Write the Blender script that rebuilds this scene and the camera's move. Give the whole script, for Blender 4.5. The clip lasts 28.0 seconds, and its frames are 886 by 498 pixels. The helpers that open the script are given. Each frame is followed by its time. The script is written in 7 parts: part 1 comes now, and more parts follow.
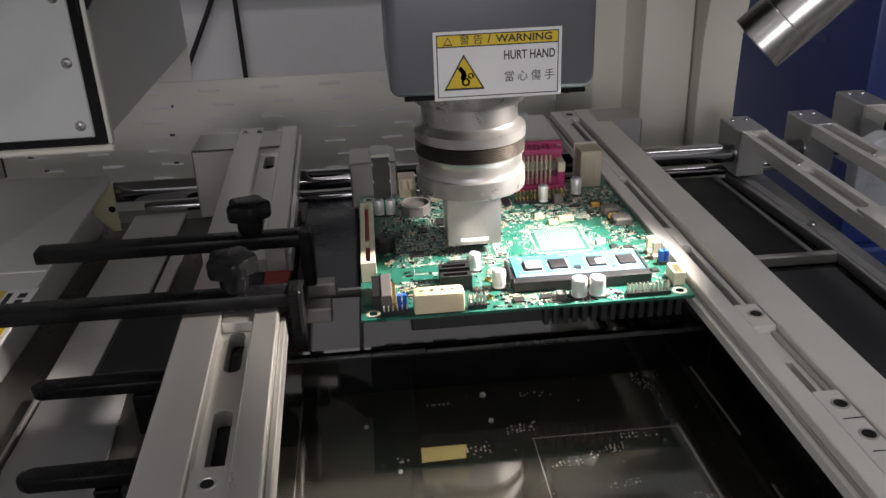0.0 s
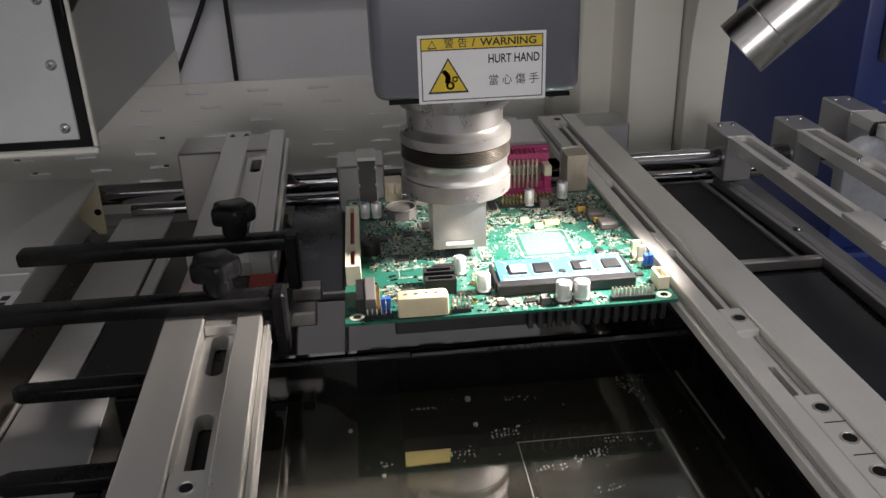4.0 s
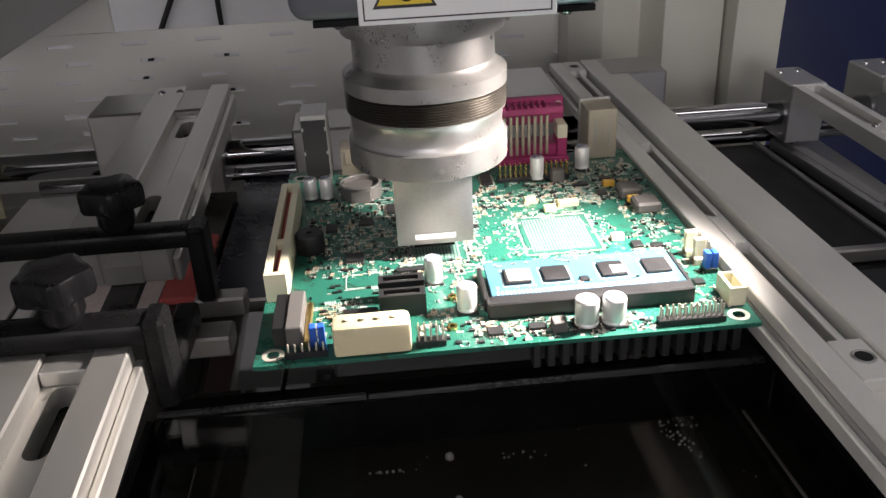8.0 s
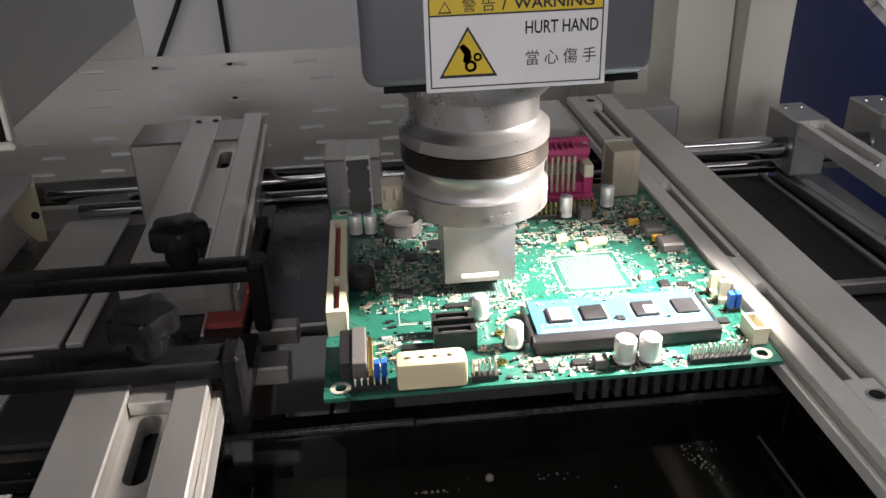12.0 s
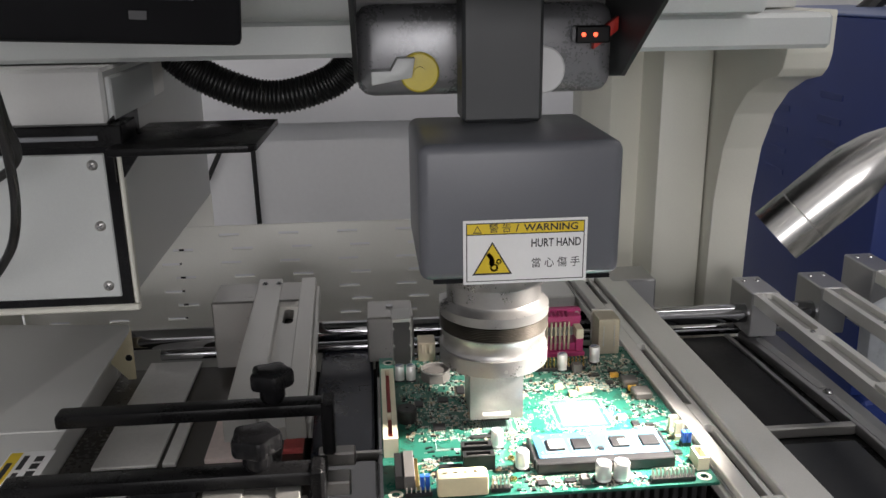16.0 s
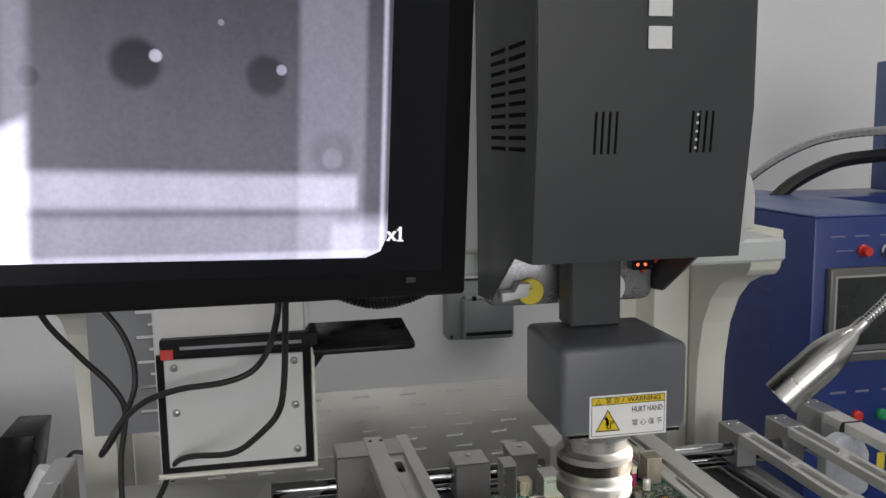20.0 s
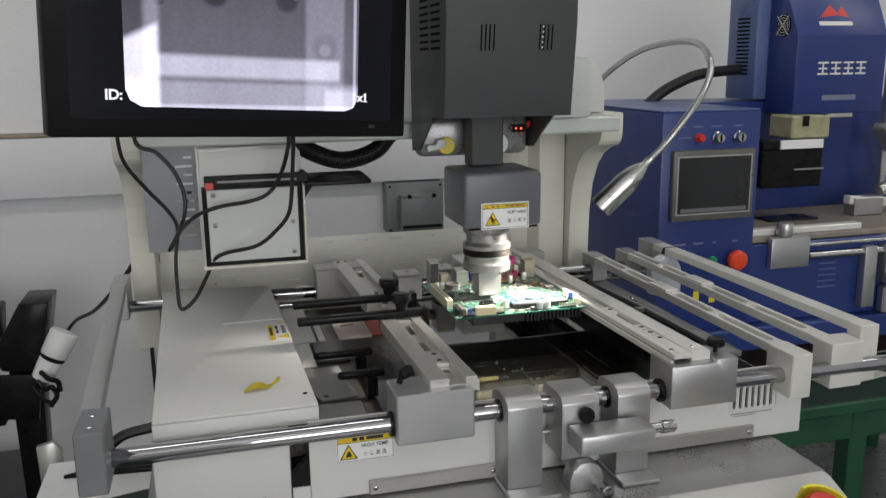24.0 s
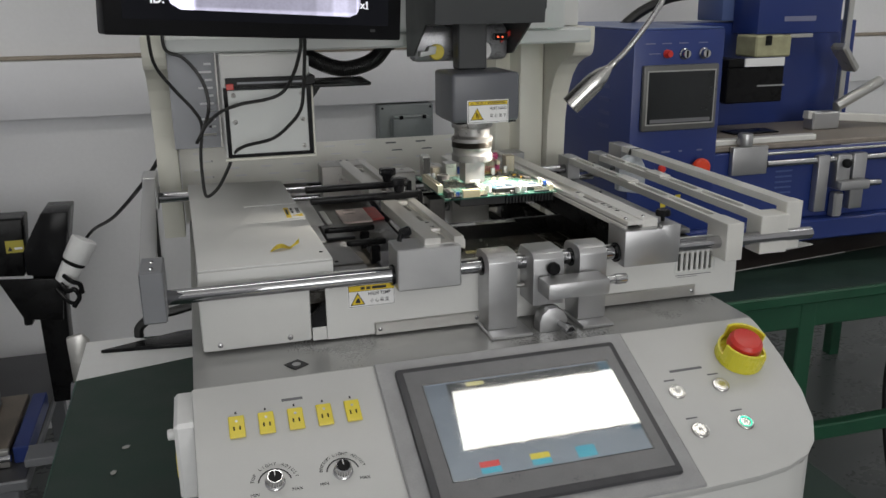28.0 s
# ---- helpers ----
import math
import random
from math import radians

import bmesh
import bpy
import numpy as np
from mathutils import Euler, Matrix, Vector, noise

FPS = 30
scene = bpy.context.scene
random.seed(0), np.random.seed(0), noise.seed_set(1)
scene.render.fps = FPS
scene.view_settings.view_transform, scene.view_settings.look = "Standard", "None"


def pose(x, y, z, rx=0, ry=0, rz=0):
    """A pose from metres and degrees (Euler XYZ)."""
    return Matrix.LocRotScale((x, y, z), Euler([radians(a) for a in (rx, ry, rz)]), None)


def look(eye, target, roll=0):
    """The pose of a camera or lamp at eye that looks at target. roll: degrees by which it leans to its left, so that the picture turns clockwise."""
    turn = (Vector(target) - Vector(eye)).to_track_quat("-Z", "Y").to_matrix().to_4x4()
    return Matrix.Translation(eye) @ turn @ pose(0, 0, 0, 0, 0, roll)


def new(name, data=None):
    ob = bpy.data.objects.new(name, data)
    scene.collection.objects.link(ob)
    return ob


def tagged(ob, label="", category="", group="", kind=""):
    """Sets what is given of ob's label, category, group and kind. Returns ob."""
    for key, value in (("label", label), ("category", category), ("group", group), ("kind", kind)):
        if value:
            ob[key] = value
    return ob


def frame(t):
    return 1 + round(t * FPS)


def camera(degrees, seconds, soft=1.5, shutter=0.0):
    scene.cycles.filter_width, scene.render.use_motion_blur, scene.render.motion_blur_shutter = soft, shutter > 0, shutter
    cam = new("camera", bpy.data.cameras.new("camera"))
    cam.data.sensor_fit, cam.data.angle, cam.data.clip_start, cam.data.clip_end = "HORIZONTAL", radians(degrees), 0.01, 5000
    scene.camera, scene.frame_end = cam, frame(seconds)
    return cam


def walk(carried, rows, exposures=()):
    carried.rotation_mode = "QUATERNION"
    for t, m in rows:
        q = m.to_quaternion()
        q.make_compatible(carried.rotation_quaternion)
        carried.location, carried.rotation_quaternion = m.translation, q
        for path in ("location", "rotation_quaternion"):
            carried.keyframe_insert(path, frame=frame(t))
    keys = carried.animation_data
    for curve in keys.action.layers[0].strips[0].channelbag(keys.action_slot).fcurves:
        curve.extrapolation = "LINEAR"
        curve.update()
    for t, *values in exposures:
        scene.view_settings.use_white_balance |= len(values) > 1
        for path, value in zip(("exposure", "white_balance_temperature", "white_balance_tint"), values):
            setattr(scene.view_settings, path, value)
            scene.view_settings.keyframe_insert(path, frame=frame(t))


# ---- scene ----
cam = camera(55.3, 28.0)

PATH = [
    (0, (-0.072, -0.453, 0.209), (0.07, 1.353, -0.64), -2.2),
    (0.5, (-0.072, -0.456, 0.21), (0.072, 1.35, -0.636), -2.1),
    (1, (-0.075, -0.46, 0.207), (0.073, 1.345, -0.642), -2.0),
    (1.5, (-0.087, -0.473, 0.206), (0.064, 1.33, -0.645), -1.9),
    (2, (-0.087, -0.482, 0.21), (0.066, 1.322, -0.64), -1.8),
    (2.5, (-0.086, -0.481, 0.211), (0.069, 1.324, -0.635), -1.8),
    (3, (-0.083, -0.477, 0.211), (0.075, 1.329, -0.634), -1.7),
    (3.5, (-0.075, -0.461, 0.209), (0.085, 1.344, -0.636), -1.7),
    (4, (-0.068, -0.453, 0.208), (0.093, 1.355, -0.631), -1.8),
    (4.5, (-0.069, -0.452, 0.21), (0.095, 1.358, -0.627), -1.7),
    (6.5, (-0.065, -0.445, 0.21), (0.084, 1.372, -0.613), -1.8),
    (7, (-0.051, -0.415, 0.201), (0.054, 1.391, -0.652), -2.4),
    (7.5, (-0.039, -0.341, 0.172), (0.073, 1.448, -0.715), -2.7),
    (8, (-0.037, -0.317, 0.156), (0.083, 1.461, -0.753), -2.9),
    (8.5, (-0.036, -0.315, 0.159), (0.091, 1.459, -0.756), -2.8),
    (9, (-0.039, -0.314, 0.158), (0.089, 1.46, -0.758), -2.7),
    (9.5, (-0.044, -0.318, 0.163), (0.087, 1.453, -0.756), -2.6),
    (10, (-0.053, -0.322, 0.171), (0.078, 1.447, -0.752), -2.6),
    (10.5, (-0.059, -0.324, 0.174), (0.079, 1.443, -0.752), -2.3),
    (11, (-0.062, -0.328, 0.176), (0.08, 1.44, -0.748), -2.2),
    (11.5, (-0.061, -0.329, 0.178), (0.084, 1.441, -0.743), -2.2),
    (13.5, (-0.065, -0.358, 0.207), (0.093, 1.473, -0.583), -0.9),
    (14, (-0.067, -0.365, 0.216), (0.095, 1.482, -0.535), -0.9),
    (14.5, (-0.069, -0.376, 0.225), (0.097, 1.488, -0.482), -0.8),
    (15, (-0.074, -0.392, 0.231), (0.092, 1.485, -0.438), -0.8),
    (15.5, (-0.079, -0.418, 0.238), (0.08, 1.474, -0.389), -0.7),
    (16, (-0.084, -0.446, 0.242), (0.073, 1.457, -0.352), -0.8),
    (16.5, (-0.086, -0.482, 0.248), (0.072, 1.434, -0.304), -0.8),
    (17, (-0.087, -0.496, 0.253), (0.071, 1.428, -0.27), -0.8),
    (17.5, (-0.092, -0.501, 0.26), (0.073, 1.428, -0.239), -0.8),
    (18, (-0.118, -0.517, 0.265), (0.105, 1.42, -0.18), -0.5),
    (18.5, (-0.144, -0.545, 0.278), (0.133, 1.398, -0.11), -0.5),
    (19, (-0.182, -0.576, 0.299), (0.124, 1.368, -0.055), -0.6),
    (19.5, (-0.234, -0.614, 0.316), (0.127, 1.331, 0.025), -0.8),
    (20, (-0.265, -0.632, 0.331), (0.114, 1.313, 0.057), -0.9),
    (20.5, (-0.266, -0.651, 0.343), (0.135, 1.294, 0.106), -1.1),
    (22.5, (-0.299, -0.829, 0.352), (0.023, 1.136, 0.165), -2.6),
    (23, (-0.38, -0.901, 0.349), (0.111, 1.011, 0.03), -1.1),
    (23.5, (-0.397, -0.977, 0.317), (0.137, 0.909, -0.079), -1.0),
    (24, (-0.358, -1.021, 0.303), (0.161, 0.862, -0.131), -0.7),
    (24.5, (-0.338, -1.059, 0.298), (0.091, 0.845, -0.14), -1.3),
    (25, (-0.333, -1.079, 0.3), (0.003, 0.849, -0.115), -1.8),
    (25.5, (-0.33, -1.088, 0.304), (-0.063, 0.854, -0.093), -2.4),
    (26, (-0.317, -1.092, 0.301), (-0.06, 0.853, -0.092), -2.6),
    (26.5, (-0.312, -1.089, 0.292), (-0.03, 0.843, -0.142), -2.8),
    (27, (-0.308, -1.106, 0.283), (0.026, 0.799, -0.228), -2.6),
    (27.5, (-0.346, -1.149, 0.278), (0.109, 0.718, -0.276), -1.8),
    (28, (-0.411, -1.197, 0.275), (0.121, 0.644, -0.299), -0.7),
]
walk(cam, [(t, look(eye, target, roll)) for t, eye, target, roll in PATH],
     exposures=[(0, -0.5, 6500, 17), (4, -0.5, 6500, 17), (7, -0.42, 6500, 18), (9, -0.4, 6500, 18), (11.5, -0.37, 6500, 18), (14, -0.28, 6500, 16), (15, -0.12, 6500, 15), (17, 0.08, 6500, 14), (19, 0.18, 6500, 12), (20, 0.15, 6500, 12), (23, 0.15, 6500, 10), (26, 0.07, 6500, 10), (28, -0.03, 6500, 10)])

# ---- light ----
world = bpy.data.worlds.new("world")
scene.world = world
world.use_nodes = True
world.node_tree.nodes["Background"].inputs["Color"].default_value = (0.75, 0.8, 0.9, 1)
world.node_tree.nodes["Background"].inputs["Strength"].default_value = 0.05


def lamp(name, kind, energy, m, col=(1, 1, 1), **more):
    d = bpy.data.lights.new(name, kind)
    d.energy, d.color = energy, col
    if kind == "AREA":
        d.shape = "RECTANGLE"
        d.size, d.size_y = more["size"]
    else:
        d.shadow_soft_size = more["radius"]
    if kind == "SPOT":
        d.spot_size, d.spot_blend = radians(more["cone"]), more["blend"]
    ob = new(name, d)
    ob.matrix_world = m
    return ob


# rows of cool tubes under the ceiling, unseen and added as fill, and the work lamp's own beam
for y, e in ((-4.6, 5), (-3.4, 8), (-2.2, 9), (-1.1, 3), (1.0, 2.0)):
    lamp("unseen_tube_light", "AREA", e, pose(0.3, y, 1.74), (1.0, 0.98, 0.93), size=(6.4, 0.22))
# short tubes, the middle one placed by its reflection in the touch screen
for x in (-0.75, 0.96, 2.67):
    lamp("unseen_tube_light", "AREA", 5.2, pose(x, -0.03, 1.74), (1.0, 0.98, 0.93), size=(1.24, 0.20))
# fill for the machine's front, from an added window out of view
lamp("window_fill_light", "AREA", 76, look((-0.2, -5.17, 0.65), (-0.2, 0.0, 0.65)), (0.97, 0.97, 0.96), size=(2.7, 1.6))
lamp("work_beam", "SPOT", 18.5, look((0.117, -0.045, 0.114), (0.003, -0.042, 0.002)), (1.0, 0.93, 0.83), radius=0.011, cone=73, blend=1.0)

# ---- helpers of this scene ----
def thing(name, label, category, loc=(0, 0, 0), group="", kind=""):
    ob = new(name)
    ob.empty_display_size = 0.02
    ob.location = loc
    ob.matrix_world = Matrix.Translation(loc)
    return tagged(ob, label, category, group, kind)


def mesh_of(name, bm, material, smooth=True):
    bm.normal_update()
    me = bpy.data.meshes.new(name)
    bm.to_mesh(me)
    bm.free()
    me.materials.append(material)
    if smooth:
        me.shade_smooth()
        me.set_sharp_from_angle(angle=radians(32))
    return me


def world_of(ob):
    m = Matrix.Identity(4)
    while ob is not None:
        m = (ob.matrix_parent_inverse @ ob.matrix_basis) if ob.parent else ob.matrix_basis
        return world_of(ob.parent) @ m if ob.parent else m
    return m


def part(name, bm, material, parent=None, label="", kind=""):
    """One mesh in world coordinates, under its thing or part."""
    ob = new(name, mesh_of(name, bm, material))
    if parent is not None:
        ob.parent = parent
        ob.matrix_parent_inverse = world_of(parent).inverted()
    return tagged(ob, label, kind=kind)


def share(ob, m, parent=None):
    """Another object on the same mesh, moved by m."""
    o = new(ob.name.split(".")[0], ob.data)
    p = parent or ob.parent
    if p is not None:
        o.parent = p
        o.matrix_parent_inverse = world_of(p).inverted()
    o.matrix_basis = m
    return o


def box(x0, x1, y0, y1, z0, z1, r=0.0, seg=1, bm=None):
    """A box, its edges rounded by r; into bm if given."""
    b = bmesh.new()
    bmesh.ops.create_cube(b, size=1.0)
    bmesh.ops.scale(b, vec=(x1 - x0, y1 - y0, z1 - z0), verts=b.verts)
    bmesh.ops.translate(b, vec=((x0 + x1) / 2, (y0 + y1) / 2, (z0 + z1) / 2), verts=b.verts)
    if r > 0:
        bmesh.ops.bevel(b, geom=b.edges[:], offset=r, segments=seg, affect="EDGES", profile=0.5)
    return merge(bm, b)


def merge(bm, b, m=None):
    """Adds b to bm, moved by m."""
    if m is not None:
        bmesh.ops.transform(b, matrix=m, verts=b.verts)
    if bm is None:
        return b
    me = bpy.data.meshes.new("t")
    b.to_mesh(me)
    b.free()
    bm.from_mesh(me)
    bpy.data.meshes.remove(me)
    return bm


def rod(p, q, r, r2=None, seg=24, bevel=0.0, bm=None):
    """A round bar from p to q."""
    p, q = Vector(p), Vector(q)
    b = bmesh.new()
    bmesh.ops.create_cone(b, cap_ends=True, segments=seg, radius1=r, radius2=r if r2 is None else r2, depth=(q - p).length)
    if bevel > 0:
        es = [e for e in b.edges if len(e.link_faces) == 2 and any(len(f.verts) > 4 for f in e.link_faces)]
        bmesh.ops.bevel(b, geom=es, offset=bevel, segments=2, affect="EDGES", profile=0.5)
    m = Matrix.Translation((p + q) / 2) @ (q - p).to_track_quat("Z", "Y").to_matrix().to_4x4()
    bmesh.ops.transform(b, matrix=m, verts=b.verts)
    return merge(bm, b)


def turned(profile, centre, axis=(0, 0, 1), seg=48, bm=None, ring=False):
    """A turned body: (radius, height) pairs along the axis from centre."""
    b = bmesh.new()
    rings = []
    for r, h in profile:
        rings.append([b.verts.new((r * math.cos(6.283185 * k / seg), r * math.sin(6.283185 * k / seg), h)) for k in range(seg)])
    for a, c in zip(rings, rings[1:] + ([rings[0]] if ring else [])):
        for k in range(seg):
            b.faces.new((a[k], a[(k + 1) % seg], c[(k + 1) % seg], c[k]))
    if not ring:
        b.faces.new(list(reversed(rings[0])))
        b.faces.new(rings[-1])
    m = Matrix.Translation(centre) @ Vector(axis).to_track_quat("Z", "Y").to_matrix().to_4x4()
    bmesh.ops.transform(b, matrix=m, verts=b.verts)
    bmesh.ops.recalc_face_normals(b, faces=b.faces)
    return merge(bm, b)


def prism(outline, a, b_, plane="xz", r=0.0, bm=None):
    """An outline in a plane (xz along y, yz along x, xy along z), from a to b_."""
    b = bmesh.new()
    put = {"xz": lambda u, v, w: (u, w, v), "yz": lambda u, v, w: (w, u, v), "xy": lambda u, v, w: (u, v, w)}[plane]
    lo = [b.verts.new(put(u, v, a)) for u, v in outline]
    hi = [b.verts.new(put(u, v, b_)) for u, v in outline]
    n = len(outline)
    b.faces.new(lo)
    b.faces.new(list(reversed(hi)))
    for k in range(n):
        b.faces.new((lo[k], lo[(k + 1) % n], hi[(k + 1) % n], hi[k]))
    bmesh.ops.recalc_face_normals(b, faces=b.faces)
    if r > 0:
        bmesh.ops.bevel(b, geom=b.edges[:], offset=r, segments=2, affect="EDGES", profile=0.5)
    return merge(bm, b)


def sheet(us, vs, holes, w0, w1, plane="xy", bm=None):
    """A plate from w0 to w1 over the rectangle us x vs with rectangular holes (u0, u1, v0, v1) right through it."""
    b = bmesh.new()
    put = {"xz": lambda u, v, w: (u, w, v), "yz": lambda u, v, w: (w, u, v), "xy": lambda u, v, w: (u, v, w)}[plane]
    U = sorted({round(u, 5) for u in us} | {round(h[k], 5) for h in holes for k in (0, 1)})
    W = sorted({round(v, 5) for v in vs} | {round(h[k], 5) for h in holes for k in (2, 3)})
    lo, hi = {}, {}
    for i, u in enumerate(U):
        for j, v in enumerate(W):
            lo[i, j], hi[i, j] = b.verts.new(put(u, v, w0)), b.verts.new(put(u, v, w1))

    def solid(i, j):
        if not (0 <= i < len(U) - 1 and 0 <= j < len(W) - 1):
            return False
        u, v = (U[i] + U[i + 1]) / 2, (W[j] + W[j + 1]) / 2
        return not any(h[0] < u < h[1] and h[2] < v < h[3] for h in holes)

    for i in range(len(U) - 1):
        for j in range(len(W) - 1):
            if not solid(i, j):
                continue
            b.faces.new((lo[i, j], lo[i, j + 1], lo[i + 1, j + 1], lo[i + 1, j]))
            b.faces.new((hi[i, j], hi[i + 1, j], hi[i + 1, j + 1], hi[i, j + 1]))
            for di, dj, p, q in ((-1, 0, (i, j), (i, j + 1)), (1, 0, (i + 1, j), (i + 1, j + 1)), (0, -1, (i, j), (i + 1, j)), (0, 1, (i, j + 1), (i + 1, j + 1))):
                if not solid(i + di, j + dj):
                    b.faces.new((lo[p], lo[q], hi[q], hi[p]))
    for v in [v for v in b.verts if not v.link_faces]:
        b.verts.remove(v)
    bmesh.ops.recalc_face_normals(b, faces=b.faces)
    return merge(bm, b)


def lean(k, b):
    """Leans a piece sideways: x falls by k for each metre to the back."""
    return merge(None, b, Matrix(((1, -k, 0, 0), (0, 1, 0, 0), (0, 0, 1, 0), (0, 0, 0, 1))))


def tube(points, r, seg=10, steps=8, bm=None, ribs=0.0):
    """A cable: a smooth round tube through the points."""
    pts = [Vector(p) for p in points]
    ext = [2 * pts[0] - pts[1], *pts, 2 * pts[-1] - pts[-2]]
    line = []
    for k in range(1, len(ext) - 2):
        p0, p1, p2, p3 = ext[k - 1 : k + 3]
        for s in range(steps):
            t = s / steps
            line.append(0.5 * (2 * p1 + (p2 - p0) * t + (2 * p0 - 5 * p1 + 4 * p2 - p3) * t * t + (3 * p1 - p0 - 3 * p2 + p3) * t ** 3))
    line.append(pts[-1])
    b = bmesh.new()
    side = Vector((0.31, 0.17, 0.93))
    rings = []
    for k, c in enumerate(line):
        d = (line[min(k + 1, len(line) - 1)] - line[max(k - 1, 0)]).normalized()
        side = (side - d * side.dot(d)).normalized()
        up = d.cross(side)
        rr_ = r * (1 + ribs * (1 if k % 3 == 0 else -0.5))
        rings.append([b.verts.new(c + rr_ * (math.cos(a) * side + math.sin(a) * up)) for a in (6.283185 * n / seg for n in range(seg))])
    for a, c in zip(rings, rings[1:]):
        for k in range(seg):
            b.faces.new((a[k], a[(k + 1) % seg], c[(k + 1) % seg], c[k]))
    b.faces.new(list(reversed(rings[0])))
    b.faces.new(rings[-1])
    bmesh.ops.recalc_face_normals(b, faces=b.faces)
    return merge(bm, b)


def mat(name, col, rough=0.5, metal=0.0, var=0.12, scale=40.0, fine=600.0, bump=0.0, stretch=(1, 1, 1), rvar=0.1, spec=0.5, coat=0.0):
    """A surface with two scales of variation in colour and gloss, and a fine relief."""
    m = bpy.data.materials.new(name)
    m.use_nodes = True
    nt = m.node_tree
    n, ln = nt.nodes, nt.links
    bs = n["Principled BSDF"]
    bs.inputs["Metallic"].default_value = metal
    bs.inputs["Specular IOR Level"].default_value = spec
    bs.inputs["Coat Weight"].default_value = coat
    tc = n.new("ShaderNodeTexCoord")
    mp = n.new("ShaderNodeMapping")
    mp.inputs["Scale"].default_value = stretch
    ln.new(tc.outputs["Object"], mp.inputs["Vector"])
    a = n.new("ShaderNodeTexNoise")
    a.inputs["Scale"].default_value = scale
    a.inputs["Detail"].default_value = 4
    f = n.new("ShaderNodeTexNoise")
    f.inputs["Scale"].default_value = fine
    f.inputs["Detail"].default_value = 3
    ln.new(mp.outputs["Vector"], a.inputs["Vector"])
    ln.new(mp.outputs["Vector"], f.inputs["Vector"])
    mix = n.new("ShaderNodeMath")
    mix.operation = "MULTIPLY_ADD"
    ln.new(f.outputs["Fac"], mix.inputs[0])
    mix.inputs[1].default_value = 0.5
    ln.new(a.outputs["Fac"], mix.inputs[2])
    rp = n.new("ShaderNodeMapRange")
    rp.inputs["From Min"].default_value, rp.inputs["From Max"].default_value = 0.45, 1.05
    rp.inputs["To Min"].default_value, rp.inputs["To Max"].default_value = 1 - var, 1 + var
    ln.new(mix.outputs[0], rp.inputs["Value"])
    sc = n.new("ShaderNodeVectorMath")
    sc.operation = "SCALE"
    sc.inputs[0].default_value = col[:3]
    ln.new(rp.outputs["Result"], sc.inputs["Scale"])
    ln.new(sc.outputs["Vector"], bs.inputs["Base Color"])
    rr = n.new("ShaderNodeMapRange")
    rr.inputs["From Min"].default_value, rr.inputs["From Max"].default_value = 0.45, 1.05
    rr.inputs["To Min"].default_value, rr.inputs["To Max"].default_value = max(0.02, rough - rvar), min(1.0, rough + rvar)
    ln.new(mix.outputs[0], rr.inputs["Value"])
    ln.new(rr.outputs["Result"], bs.inputs["Roughness"])
    if bump > 0:
        bp = n.new("ShaderNodeBump")
        bp.inputs["Strength"].default_value = bump
        bp.inputs["Distance"].default_value = 0.0004
        ln.new(f.outputs["Fac"], bp.inputs["Height"])
        ln.new(bp.outputs["Normal"], bs.inputs["Normal"])
    return m


def glow(name, col, strength):
    m = bpy.data.materials.new(name)
    m.use_nodes = True
    bs = m.node_tree.nodes["Principled BSDF"]
    bs.inputs["Base Color"].default_value = (0.005, 0.005, 0.005, 1)
    bs.inputs["Specular IOR Level"].default_value = 0.15
    bs.inputs["Emission Color"].default_value = (*col, 1)
    bs.inputs["Emission Strength"].default_value = strength
    bs.inputs["Roughness"].default_value = 0.2
    return m


def text(name, body, size, m, material, parent, squeeze=1.0, thick=0.0001, bold=0.0):
    """Lettering as a flat mesh; its text lies in the xy plane of m, centred."""
    cu = bpy.data.curves.new(name, "FONT")
    cu.body, cu.size, cu.align_x, cu.align_y, cu.extrude = body, size, "CENTER", "CENTER", thick
    cu.resolution_u, cu.offset = 3, bold
    tmp = bpy.data.objects.new("t", cu)
    me = bpy.data.meshes.new_from_object(tmp)
    bpy.data.objects.remove(tmp)
    bpy.data.curves.remove(cu)
    me.transform(m @ Matrix.Diagonal((squeeze, 1, 1, 1)))
    me.materials.clear()
    me.materials.append(material)
    ob = new(name, me)
    if parent is not None:
        ob.parent = parent
        ob.matrix_parent_inverse = world_of(parent).inverted()
    return ob

# ---- materials ----
WALL = mat("wall_paint", (0.82, 0.82, 0.83), 0.7, var=0.04, scale=3, fine=90, bump=0.1)
TRUNK = mat("trunking_plastic", (0.78, 0.78, 0.80), 0.4, var=0.03, scale=6, fine=80)
FLOOR = mat("floor_epoxy", (0.11, 0.12, 0.12), 0.28, var=0.10, scale=4, fine=60)
CEIL = mat("ceiling_board", (0.7, 0.7, 0.7), 0.8, var=0.04, scale=4, fine=50)
GREEN = mat("green_bench_mat", (0.010, 0.030, 0.021), 0.6, var=0.3, scale=14, fine=300, bump=0.15)
GREENP = mat("green_bench_paint", (0.012, 0.07, 0.035), 0.4, var=0.2, scale=10, fine=120)
WHITE = mat("white_machine_paint", (0.61, 0.61, 0.595), 0.42, var=0.05, scale=9, fine=900, bump=0.12)
PANELW = mat("panel_white_paint", (0.53, 0.53, 0.52), 0.4, var=0.05, scale=9, fine=900, bump=0.1)
BEIGE = mat("beige_machine_paint", (0.70, 0.69, 0.61), 0.4, var=0.06, scale=8, fine=900, bump=0.12)
PALE = mat("pale_grey_paint", (0.56, 0.58, 0.57), 0.35, var=0.06, scale=9, fine=700, bump=0.08)
CHAR = mat("charcoal_cover_paint", (0.044, 0.047, 0.049), 0.40, var=0.06, scale=12, fine=1500, bump=0.2, spec=0.4)
